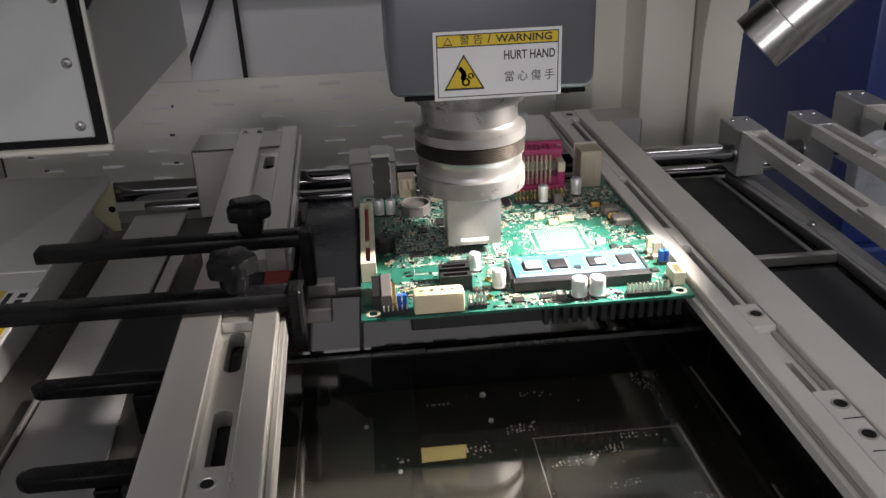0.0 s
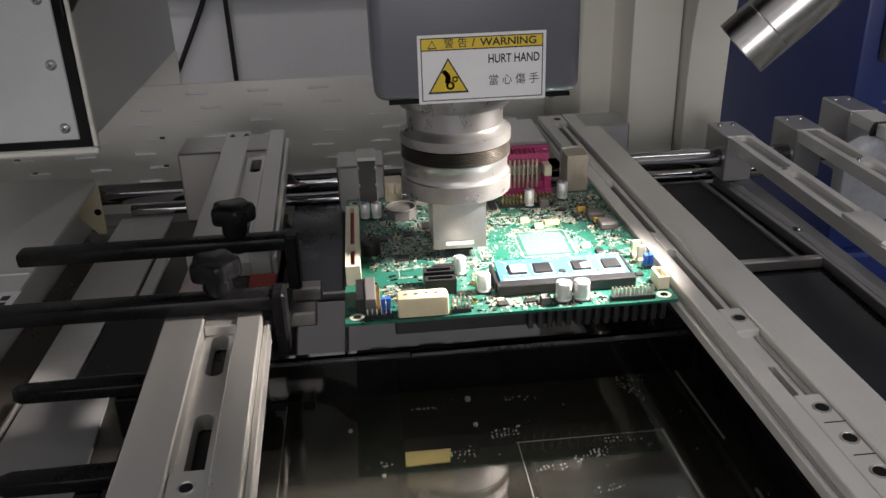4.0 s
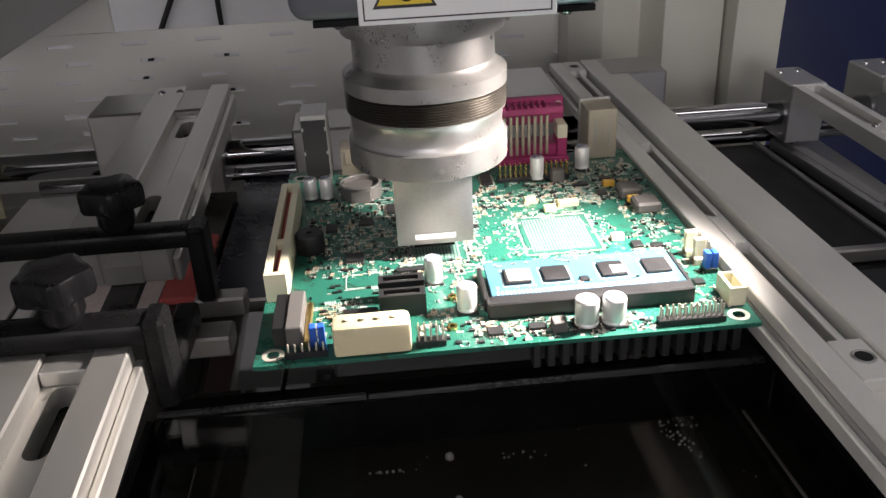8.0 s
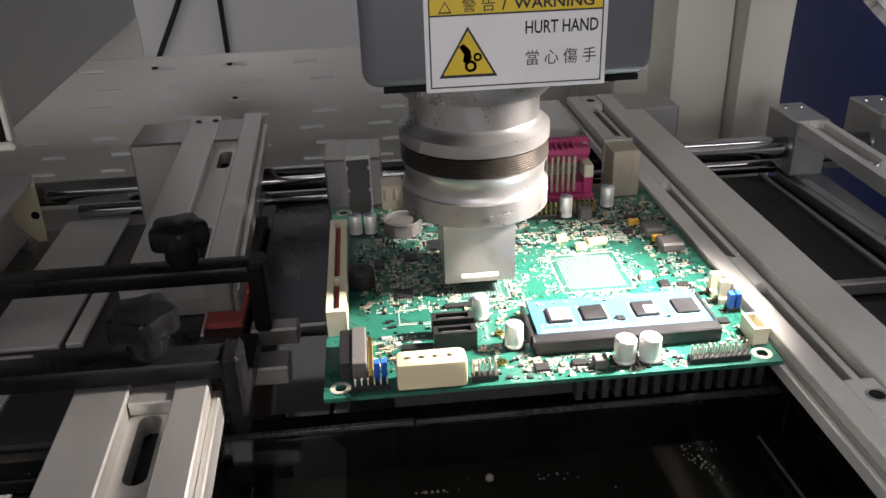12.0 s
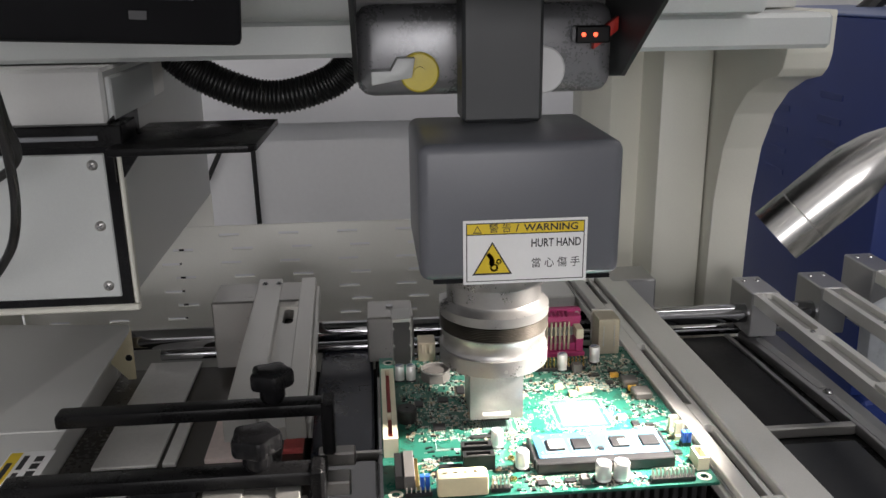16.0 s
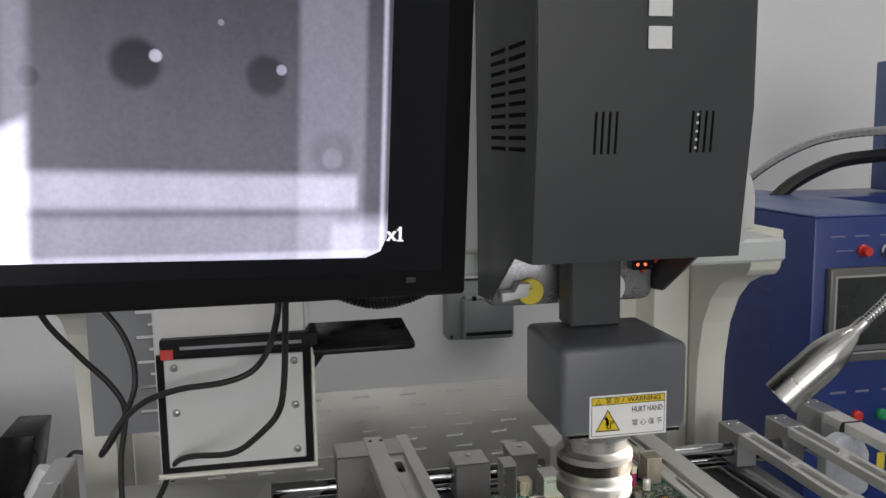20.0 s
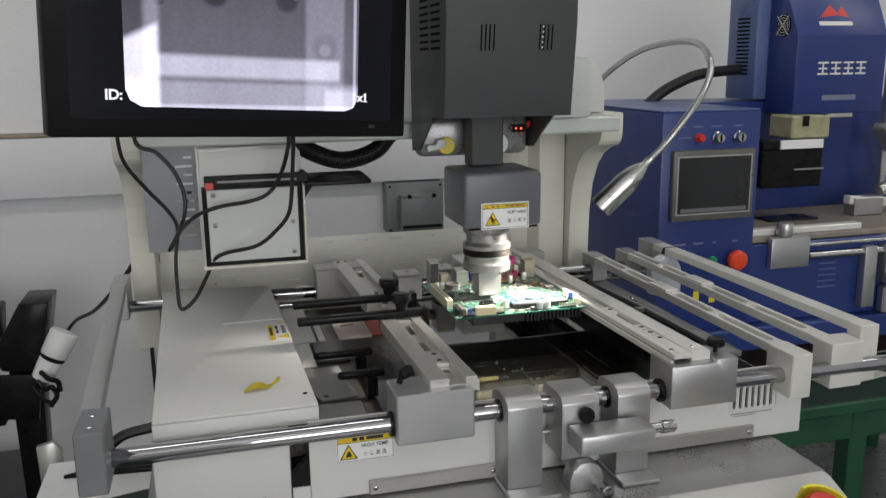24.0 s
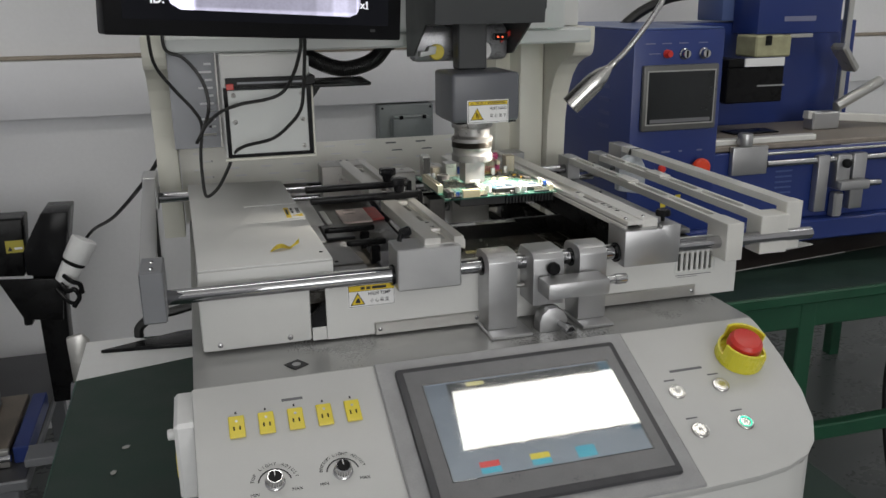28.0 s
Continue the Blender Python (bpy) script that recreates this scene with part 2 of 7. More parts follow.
HEADG = mat("slate_head_paint", (0.115, 0.12, 0.135), 0.34, var=0.06, scale=14, fine=1500, bump=0.15)
ALU = mat("anodised_aluminium", (0.47, 0.47, 0.475), 0.38, 0.85, var=0.05, scale=18, fine=900, bump=0.06, rvar=0.06)
ALUB = mat("satin_aluminium", (0.62, 0.61, 0.58), 0.36, 0.8, var=0.05, scale=10, fine=500, bump=0.05, stretch=(8, 1, 8))
ALUD = mat("grey_anodised_rail", (0.76, 0.75, 0.715), 0.38, 0.35, var=0.07, scale=24, fine=900, bump=0.08, rvar=0.07)
CHROME = mat("polished_steel", (0.52, 0.52, 0.53), 0.1, 1.0, var=0.02, scale=14, fine=60, rvar=0.01)
STEEL = mat("stainless_sheet", (0.52, 0.51, 0.49), 0.34, 0.85, var=0.05, scale=14, fine=300, bump=0.02, rvar=0.05)
NOZ = mat("nozzle_metal", (0.40, 0.385, 0.37), 0.36, 0.85, var=0.12, scale=60, fine=800, bump=0.1)
BLACK = mat("black_plastic", (0.010, 0.010, 0.011), 0.22, var=0.2, scale=40, fine=900, bump=0.06, spec=0.12)
BLACKM = mat("black_anodised_metal", (0.008, 0.008, 0.0085), 0.30, 0.0, var=0.2, scale=40, fine=800, bump=0.08, spec=0.13)
RUBBER = mat("black_cable_rubber", (0.010, 0.010, 0.010), 0.45, var=0.2, scale=60, fine=700)
GLASS = mat("black_heater_glass", (0.026, 0.025, 0.023), 0.05, var=0.3, scale=30, fine=200, rvar=0.02)
DARKG = mat("dark_heater_ceramic", (0.024, 0.025, 0.030), 0.35, var=0.2, scale=30, fine=400)
BLUE = mat("blue_machine_paint", (0.017, 0.036, 0.17), 0.35, var=0.08, scale=8, fine=900, bump=0.1)
BLUEL = mat("pale_blue_machine_paint", (0.075, 0.115, 0.27), 0.35, var=0.08, scale=8, fine=900, bump=0.1)
YELLOW = mat("yellow_label", (0.72, 0.52, 0.02), 0.4, var=0.06, scale=60, fine=600)
LABELW = mat("white_label", (0.78, 0.78, 0.78), 0.4, var=0.03, scale=60, fine=500)
INK = mat("black_ink", (0.012, 0.012, 0.014), 0.5, var=0.1)
INKG = mat("grey_ink", (0.14, 0.14, 0.15), 0.5, var=0.1)
PRINTW = mat("white_print", (0.72, 0.72, 0.72), 0.4, var=0.04)
RED = mat("red_plastic", (0.58, 0.035, 0.025), 0.35, var=0.08, scale=30, fine=400)
REDO = mat("orange_red_plastic", (0.72, 0.06, 0.02), 0.35, var=0.08, scale=30, fine=400)
YELP = mat("yellow_plastic", (0.70, 0.57, 0.05), 0.35, var=0.08, scale=40, fine=400)
SCREEN = mat("screen_glass", (0.015, 0.017, 0.018), 0.12, var=0.2, scale=10, fine=100, rvar=0.04)

BRUSH = mat("brushed_lamp_steel", (0.60, 0.59, 0.57), 0.24, 1.0, var=0.02, scale=30, fine=200, rvar=0.01)
# Black for vent openings, the shade inside them put into the colour.
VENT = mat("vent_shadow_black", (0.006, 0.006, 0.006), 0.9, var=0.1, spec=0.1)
PLATE = mat("dull_steel_plate", (0.38, 0.375, 0.36), 0.42, 0.15, var=0.12, scale=20, fine=300, bump=0.05)
BRONZE = mat("greenish_tape", (0.03, 0.45, 0.20), 0.4, var=0.08)
BEZEL = mat("matt_black_bezel", (0.005, 0.005, 0.006), 0.5, var=0.1, scale=30, fine=500, spec=0.12)
SLATE = mat("slate_aluminium", (0.20, 0.205, 0.22), 0.42, 0.4, var=0.06, scale=20, fine=700)

CREAMP = mat("cream_panel_paint", (0.87, 0.86, 0.80), 0.45, var=0.05, scale=8, fine=900, bump=0.1)
GLASS.node_tree.nodes["Principled BSDF"].inputs["IOR"].default_value = 2.35
SHAFT = mat("ground_steel_shaft", (0.42, 0.42, 0.435), 0.06, 1.0, var=0.02, scale=6, fine=30, rvar=0.005)
MIDP = mat("grey_sheet_plate", (0.33, 0.33, 0.335), 0.42, var=0.08, scale=14, fine=400, bump=0.06)
DIMP = mat("dim_white_print", (0.17, 0.18, 0.28), 0.5, var=0.05)
DECK = mat("grey_deck_sheet", (0.38, 0.38, 0.375), 0.33, 0.5, var=0.04, scale=6, fine=500, bump=0.02)
BEDP = mat("dull_bed_plate", (0.24, 0.24, 0.245), 0.42, var=0.10, scale=14, fine=400, bump=0.06)
# Bare plate, the red light falling on it put into the tint.
WARM = mat("red_lit_plate", (0.82, 0.70, 0.66), 0.4, 0.0, var=0.15, scale=25, fine=300)
DUST = mat("dusty_brown_lip", (0.30, 0.26, 0.21), 0.7, var=0.25, scale=5, fine=60)
LIME = mat("lime_yellow_plastic", (0.68, 0.62, 0.04), 0.3, var=0.06, scale=40, fine=300)
ALUM = mat("milled_aluminium", (0.44, 0.43, 0.41), 0.34, 0.9, var=0.06, scale=20, fine=600, bump=0.05)
NOZT = mat("worn_turned_aluminium", (0.37, 0.365, 0.355), 0.33, 0.85, var=0.10, scale=70, fine=900, bump=0.10, rvar=0.10)
THREAD = mat("dark_threaded_metal", (0.07, 0.063, 0.053), 0.36, 0.8, var=0.3, scale=90, fine=700, bump=0.1, rvar=0.1)

# ---- the room ----
def structure(name, bm, material, label, category):
    return tagged(part(name, bm, material), label, category, kind="structure")


structure("floor", box(-3.2, 3.6, -5.2, 1.7, -1.2, -1.1), FLOOR, "smooth grey painted workshop floor", "floor")
structure("wall_north", box(-3.2, 3.6, 1.62, 1.74, -1.1, 1.8), WALL, "plain off-white painted wall behind the machines", "wall")
structure("wall_south", sheet((-3.2, 3.6), (-1.1, 1.8), [(-1.6, 1.2, -0.2, 1.5)], -5.3, -5.2, "xz"), WALL, "plain off-white painted wall with an opening for the added window", "wall")
structure("wall_west", box(-3.3, -3.2, -5.3, 1.74, -1.1, 1.8), WALL, "plain off-white painted wall", "wall")
structure("wall_east", box(3.6, 3.7, -5.3, 1.74, -1.1, 1.8), WALL, "plain off-white painted wall", "wall")
structure("ceiling", box(-3.3, 3.7, -5.3, 1.74, 1.8, 1.9), CEIL, "plain white ceiling", "ceiling")
# cable trunking along the wall: a deep lower channel and a thin lip above it
structure("trim_trunking", box(-3.2, 3.6, 1.575, 1.62, -0.065, 0.105, 0.004, 2), TRUNK, "white plastic cable trunking along the wall", "trunking")

structure("trim_trunking_lip", box(-3.2, 3.6, 1.588, 1.62, 0.1065, 0.118, 0.003), DUST, "dusty brown top lip of the cable trunking", "trunking")


def bench(x0, x1, y0, y1, top, label, GREENP=GREENP, GREEN=GREEN, inset=0.05):
    t = thing("workbench", label, "workbench", ((x0 + x1) / 2, (y0 + y1) / 2, -1.1), "workbenches")
    part("tabletop", box(x0, x1, y0, y1, top - 0.03, top - 0.003, 0.004), GREENP, t)
    part("mat", box(x0 + 0.004, x1 - 0.004, y0 + 0.004, y1 - 0.004, top - 0.003, top, 0.001), GREEN, t)
    part("apron", box(x0 + 0.03, x1 - 0.03, y0 + 0.03, y0 + 0.06, top - 0.1, top - 0.03, 0.003), GREENP, t)
    for x in (x0 + inset, x1 - inset):
        for y in (y0 + 0.05, y1 - 0.05):
            part("leg", box(x - 0.022, x + 0.022, y - 0.022, y + 0.022, -1.1, top - 0.03, 0.003), GREENP, t)
    part("stretcher", box(x0 + 0.07, x1 - 0.07, y0 + 0.035, y0 + 0.065, -0.78, -0.74, 0.003), GREENP, t)
    part("stretcher", box(x0 + 0.035, x0 + 0.065, y0 + 0.07, y1 - 0.07, -0.78, -0.74, 0.003), GREENP, t)
    return t


bench(-0.645, 0.34, -0.62, 0.375, -0.33, "green workbench under the white rework station")
bench(0.62, 2.2, 0.288, 1.40, -0.37, "green workbench under the blue machine", inset=0.28)
bench(-1.9, -0.86, 0.72, 1.5, -0.78, "low dark grey metal bench beside the wall", SLATE, mat("dark_shelf_sheet", (0.075, 0.075, 0.08), 0.4, 0.3, var=0.12, scale=6, fine=200))

sw = thing("isolator_box", "grey plastic isolator box with a hinged lid on the wall", "switch box", (0.27, 1.6, -0.15))
part("back_plate", box(0.170, 0.356, 1.555, 1.6185, -0.228, -0.070, 0.005, 2), mat("isolator_grey", (0.20, 0.22, 0.22), 0.4, var=0.05), sw)
part("lid", box(0.206, 0.338, 1.505, 1.553, -0.218, -0.110, 0.006, 2), mat("isolator_lid_grey", (0.17, 0.19, 0.19), 0.35, var=0.05), sw)
part("hinge_bar", box(0.212, 0.332, 1.512, 1.552, -0.1095, -0.103, 0.002), mat("isolator_hinge_grey", (0.27, 0.29, 0.29), 0.4, var=0.05), sw)
for x in (0.228, 0.306):
    part("hinge_knuckle", box(x, x + 0.012, 1.503, 1.5115, -0.112, -0.100, 0.002), BLACK, sw)
for x, z in ((0.181, -0.218), (0.345, -0.218), (0.181, -0.080), (0.345, -0.080)):
    part("fixing_screw", turned([(0.004, 0.0), (0.004, 0.002), (0.0005, 0.0025)], (x, 1.555, z), (0, -1, 0), 12), BLACK, sw)
part("lid_lip", box(0.210, 0.334, 1.497, 1.504, -0.205, -0.196, 0.001), BLACK, sw)

# ---- the white rework station ----
def screw(parent, p, axis=(0, -1, 0), r=0.0042, material=None):
    """A domed screw head with a cross recess."""
    a = Vector(axis)
    b = turned([(r, 0.0), (r * 0.96, r * 0.25), (r * 0.7, r * 0.48), (r * 0.3, r * 0.58), (0.0002, r * 0.6)], p, a, 14)
    o = part("screw", b, material or CHROME, parent)
    m = Matrix.Translation(Vector(p) + a * r * 0.55) @ a.to_track_quat("Z", "Y").to_matrix().to_4x4() @ pose(0, 0, 0, 0, 0, 30)
    c = box(-r * 0.55, r * 0.55, -r * 0.12, r * 0.12, 0, r * 0.12, bm=box(-r * 0.12, r * 0.12, -r * 0.55, r * 0.55, 0, r * 0.12))
    part("cross_recess", merge(None, c, m), INKG, o)
    return o


def bars(name, parent, m, rows, material, depth=0.0002):
    """Unreadable print: small bars (x0, x1, z0, z1) in the plane of m."""
    b = bmesh.new()
    for x0, x1, y0, y1 in rows:
        box(x0, x1, y0, y1, 0, depth, bm=b)
    return part(name, merge(None, b, m), material, parent)


UP = pose(0, 0, 0, 90, 0, 0)  # the xy plane stood up to face the front


def front(x, y, z):
    return Matrix.Translation((x, y, z)) @ UP


st = thing("rework_station", "white hot-air rework station with black glass heater bed", "rework station", (-0.06, 0.0, -0.33))
prof = [(-0.300, -0.125), (0.40, -0.125), (0.40, -0.33), (-0.500, -0.33), (-0.500, -0.197), (-0.492, -0.187), (-0.345, -0.1245)]
part("cabinet", prism(prof, -0.438, 0.165, "yz", 0.003), PALE, st, "pale grey sheet-metal cabinet")
# sloping panel sheet, its right front corner rounded
SL = math.atan2(0.45, 1.0)
PN = Matrix.Translation((0, -0.35, -0.122)) @ pose(0, 0, 0, math.degrees(SL), 0, 0)


def on_panel(b):
    bmesh.ops.transform(b, matrix=PN, verts=b.verts)
    return b


out = [(-0.442, 0.0075), (0.2370, 0.0075), (0.2405, 0.004), (0.2420, -0.006), (0.243, -0.035), (0.2425, -0.062), (0.2366, -0.114), (0.225, -0.154), (0.209, -0.180), (0.190, -0.196), (0.160, -0.206), (0.120, -0.211), (0.055, -0.2135), (-0.442, -0.2135)]
part("control_panel", on_panel(prism(out, -0.012, 0.0, "xy", 0.002)), PANELW, st, "white sloping control panel with a rounded corner")
low = [(u - 0.003 * (u > 0), -0.35 + v * math.cos(SL) + 0.004) for u, v in out]
part("cabinet_skirt", prism([(0.165, -0.30), (0.234, -0.312)] + low[3:-1] + [(0.0, low[-1][1]), (0.0, -0.31)], -0.33, -0.2145, "xy"), WHITE, st, "white rounded cabinet front")
part("deck", box(-0.44, 0.2405, -0.3435, 0.40, -0.127, -0.1195, 0.001), DECK, st, "grey metal deck sheet")
# Sheet added behind the vent slots, black in place of the shade inside.
part("vent_shade_sheet", box(0.1825, 0.2385, -0.2536, -0.2524, -0.082, -0.054), VENT, st)
part("upper_body", sheet((-0.284, 0.2745), (-0.117, -0.034), [(0.1847 + 0.0078 * k, 0.1885 + 0.0078 * k, -0.0800, -0.0558) for k in range(7)], -0.2575, -0.254, "xz"), WHITE, st, "white front sheet with vent slots")
part("vent_frame", sheet((0.1805, 0.2405), (-0.0832, -0.0528), [(0.1813, 0.2397, -0.0824, -0.0536)], -0.2581, -0.2576, "xz"), PALE, st)
part("inner_body", box(-0.272, 0.262, -0.2515, 0.24, -0.117, -0.084, 0.002), WHITE, st)
part("body_side", box(0.2715, 0.2745, -0.2535, 0.24, -0.117, -0.070, 0.001), WHITE, st)
part("side_box", box(-0.428, -0.302, -0.2575, 0.22, -0.1165, -0.0380, 0.004, 2), WHITE, st)
cov = [(-0.4255, -0.252), (-0.2725, -0.251), (-0.2845, 0.205), (-0.2875, 0.214), (-0.4345, 0.231)]
cover = part("side_cover", prism(cov, -0.0210, -0.018, "xy", 0.0009), WHITE, st, "white folded sheet-metal cover")
part("front_lip", prism([(-0.4257, -0.2522), (-0.2723, -0.2512), (-0.2724, -0.2486), (-0.4258, -0.2496)], -0.0375, -0.0212, "xy", 0.0006), WHITE, cover)
part("side_lip", prism([(-0.4256, -0.2493), (-0.4231, -0.2493), (-0.4320, 0.230), (-0.4345, 0.230)], -0.0375, -0.0212, "xy", 0.0006), WHITE, cover)
for y in (-0.058, 0.039):
    part("crease", box(-0.356, -0.281, y, y + 0.0035, -0.0182, -0.0172, 0.0003), WHITE, cover)
part("cover_hole", turned([(0.0025, 0.0), (0.0025, 0.0003), (0.0001, 0.0003)], (-0.282, -0.222, -0.018), seg=12), BLACK, cover)
fl = part("cover_flange", prism([(-0.326, -0.0190), (-0.2835, -0.0190), (-0.2840, -0.0625), (-0.290, -0.0625)], 0.2035, 0.206, "xz", 0.0005), mat("yellowed_sheet", (0.62, 0.56, 0.38), 0.45, var=0.08), st, "yellowed folded end flange")
part("flange_hole", turned([(0.0028, 0.0), (0.0028, 0.0003), (0.0001, 0.0003)], (-0.2875, 0.2035, -0.043), (0, -1, 0), 14), BLACK, fl)
# Black block fills the body gap, its colour stands for the shade there.
part("gap_shade_block", prism([(-0.3015, -0.108), (-0.2845, -0.108), (-0.2845, -0.070), (-0.3015, -0.087)], -0.2560, -0.2475, "xz"), BLACK, st)
part("body_tab", box(-0.3015, -0.2845, -0.2575, -0.2550, -0.1165, -0.1002, 0.0004), WHITE, st)
for x0, x1, z in ((-0.227, -0.092, -0.1172), (0.060, 0.211, -0.1150)):
    s = part("steel_strip", box(x0, x1, -0.2622, -0.2578, z, z + 0.0150, 0.0008), STEEL, st, "bare steel strip")
    for x in (x0 + 0.006, x1 - 0.006):
        screw(s, (x, -0.2622, z + 0.0075), r=0.0028)
for x in (-0.408, -0.328):
    screw(st, (x, -0.2575, -0.1085), r=0.0033)
screw(st, (-0.2775, -0.2575, -0.051), r=0.0028)
screw(st, (-0.4385, -0.29, -0.128), (-1, 0, 0), r=0.003)
DP = Matrix.Translation((-0.3285, -0.3145, -0.1195))
part("floor_pad", merge(None, box(-0.010, 0.010, -0.010, 0.010, 0.0001, 0.0013, 0.0004), DP @ Matrix.Rotation(radians(32), 4, "Z")), INK, st, "small dark square pad")
part("pad_centre", merge(None, turned([(0.005, 0.0013), (0.005, 0.0015), (0.0002, 0.0015)], (0, 0, 0), seg=18), DP), MIDP, st)

# heater bed: clear dark panes over a sunken black floor
def pane_mat(name, ior):
    m = mat(name, (0.80, 0.80, 0.76), 0.02, var=0.05, scale=20, fine=200, rvar=0.012)
    bs = m.node_tree.nodes["Principled BSDF"]
    bs.inputs["Transmission Weight"].default_value = 1.0
    bs.inputs["IOR"].default_value = ior
    return m


PANE = pane_mat("clear_dark_pane", 1.7)
COVERG = pane_mat("glossy_cover_glass", 2.0)
# Window added out of view, only to carry the front fill light.
win = tagged(new("added_window"), "unseen white-framed window added behind the camera for front light", "window", kind="structure")
part("added_window_frame", sheet((-1.6, 1.2), (-0.2, 1.5), [(-1.55, -0.69, -0.15, 1.45), (-0.64, 0.24, -0.15, 1.45), (0.29, 1.15, -0.15, 1.45)], -5.28, -5.23, "xz"), TRUNK, win)
for x0, x1 in ((-1.55, -0.69), (-0.64, 0.24), (0.29, 1.15)):
    wp_ = part("pane", box(x0, x1, -5.258, -5.252, -0.15, 1.45), PANE, win)
    wp_.visible_shadow = False
part("added_window_sill", box(-1.65, 1.25, -5.199, -5.10, -0.235, -0.201, 0.004), TRUNK, win)
SOLDER = mat("bright_solder", (0.75, 0.75, 0.73), 0.3, 0.5, var=0.1)
FLOORZ = -0.0790
STRIP = mat("pale_bed_strip", (0.80, 0.79, 0.77), 0.4, 0.2, var=0.10, scale=20, fine=300)
RIM = mat("dull_dark_rim", (0.085, 0.085, 0.088), 0.3, 0.5, var=0.15)
pn = part("heater_glass", box(-0.1355, 0.1180, -0.2400, -0.0425, -0.0510, -0.0480, 0.0008), PANE, st, "clear dark glass heater plate")
pn.visible_shadow = False
part("heater_floor", box(-0.270, 0.260, -0.2500, 0.236, -0.0835, FLOORZ), mat("soot_black_floor", (0.024, 0.023, 0.020), 0.75, var=0.25, scale=25, fine=300, spec=0.05), st, "sunken black heater floor")
part("heater_glass", box(-0.0885, 0.125, -0.0125, 0.225, -0.0785, -0.0605, 0.0012), GLASS, st, "black glass heater plate")
part("heater_glass", box(-0.1375, -0.0890, -0.0125, 0.0555, -0.0785, -0.0605, 0.0012), GLASS, st, "black glass heater plate")
part("glass_rim", prism([(-0.134, -0.0423), (-0.052, -0.0413), (-0.052, -0.0391), (-0.134, -0.0401)], -0.0515, -0.0472, "xy", 0.0004), RIM, st, "dull steel rim strip")
part("glass_rim", prism([(-0.051, -0.0413), (0.118, -0.0391), (0.118, -0.0379), (-0.051, -0.0401)], -0.0515, -0.0476, "xy", 0.0003), RIM, st, "dull steel rim strip")
part("pane_spacer", box(-0.134, 0.1180, -0.0376, -0.0340, -0.0785, -0.0520, 0.0004), BLACKM, st)
part("pane_spacer", box(-0.1385, -0.1358, -0.2400, -0.0425, -0.0785, -0.0490, 0.0004), BLACKM, st)
part("pane_spacer", box(0.1183, 0.1205, -0.2400, -0.0380, -0.0785, -0.0490, 0.0004), BLACKM, st)
part("heater_tile", box(-0.134, -0.0905, 0.066, 0.240, -0.0785, -0.0595, 0.0015), mat("blue_black_ceramic", (0.016, 0.02, 0.034), 0.3, var=0.2, scale=30, fine=300), st, "blue-black ceramic heater tile")
part("tile_edge", box(-0.128, -0.0745, 0.0625, 0.0655, -0.0655, -0.0585, 0.0006), STEEL, st, "bare steel edge strip")
for k in range(5):
    part("tile_slot", box(-0.128 + 0.0075 * k, -0.1235 + 0.0075 * k, 0.0560, 0.0564, -0.0655, -0.063), PLATE, st)
# Brown tint paints in the room's reflection on the glossy black bed.
part("side_bed", box(-0.301, -0.139, -0.235, 0.225, -0.0785, -0.0640, 0.0008), mat("bed_reflection_brown", (0.050, 0.046, 0.040), 0.32, var=0.2, scale=12, fine=300), st, "glossy black bed sheet, reflected room light in its brown")
part("side_bed", box(0.1445, 0.262, -0.235, 0.235, -0.0785, -0.0635, 0.0008), BLACKM, st)
part("bed_edge", box(-0.2725, -0.2705, -0.235, -0.034, -0.0639, -0.0600, 0.0004), STEEL, st, "bare bright sheet edge")
part("bed_strip", box(-0.2735, -0.2470, -0.030, 0.060, -0.0639, -0.0615, 0.0006), STRIP, st, "pale grey steel strip")
part("bed_strip", box(-0.2790, -0.2360, 0.066, 0.232, -0.0639, -0.0612, 0.0006), STRIP, st, "pale grey steel strip")
part("bed_strip", box(-0.2325, -0.2235, 0.066, 0.150, -0.0639, -0.0605, 0.0006), STRIP, st, "pale grey steel strip")
part("heater_tile", box(-0.2450, -0.2030, -0.019, 0.058, -0.0639, -0.0600, 0.0015), DARKG, st, "dark ceramic heater tile")
part("bed_plate", prism([(-0.2685, -0.038), (-0.2225, -0.036), (-0.2150, -0.137), (-0.2560, -0.140), (-0.2685, -0.100)], -0.0639, -0.0612, "xy", 0.0006), BEDP, st, "dull grey metal plate")
screw(st, (-0.250, -0.131, -0.0612), (0, 0, 1), r=0.0026, material=BLACK)
part("bed_plate", box(-0.2650, -0.2150, -0.226, -0.152, -0.0639, -0.0612, 0.0006), BEDP, st, "dull grey metal plate")
part("red_wire", rod((-0.2735, -0.130, -0.0625), (-0.2660, -0.190, -0.0625), 0.0012, seg=8), RED, st)
for x0, x1, y0, y1 in ((-0.2, -0.142, -0.205, -0.045), (0.146, 0.182, 0.065, 0.228), (0.146, 0.24, -0.15, 0.045)):
    part("heater_tile", box(x0, x1, y0, y1, -0.0633, -0.0595, 0.002), DARKG, st, "dark ceramic heater tile")
wp = part("warm_plate", sheet((-0.2050, -0.1600), (0.068, 0.150), [(-0.196, -0.176, 0.118, 0.134)], -0.0639, -0.0605), WARM, st, "bare metal plate with a slot")
# Edge strip whose red is painted light.
part("warm_plate_edge", box(-0.1598, -0.1395, 0.074, 0.150, -0.0639, -0.0598, 0.0008), mat("red_lit_edge", (0.62, 0.12, 0.11), 0.45, var=0.2), wp, "strip with red light painted into its colour")
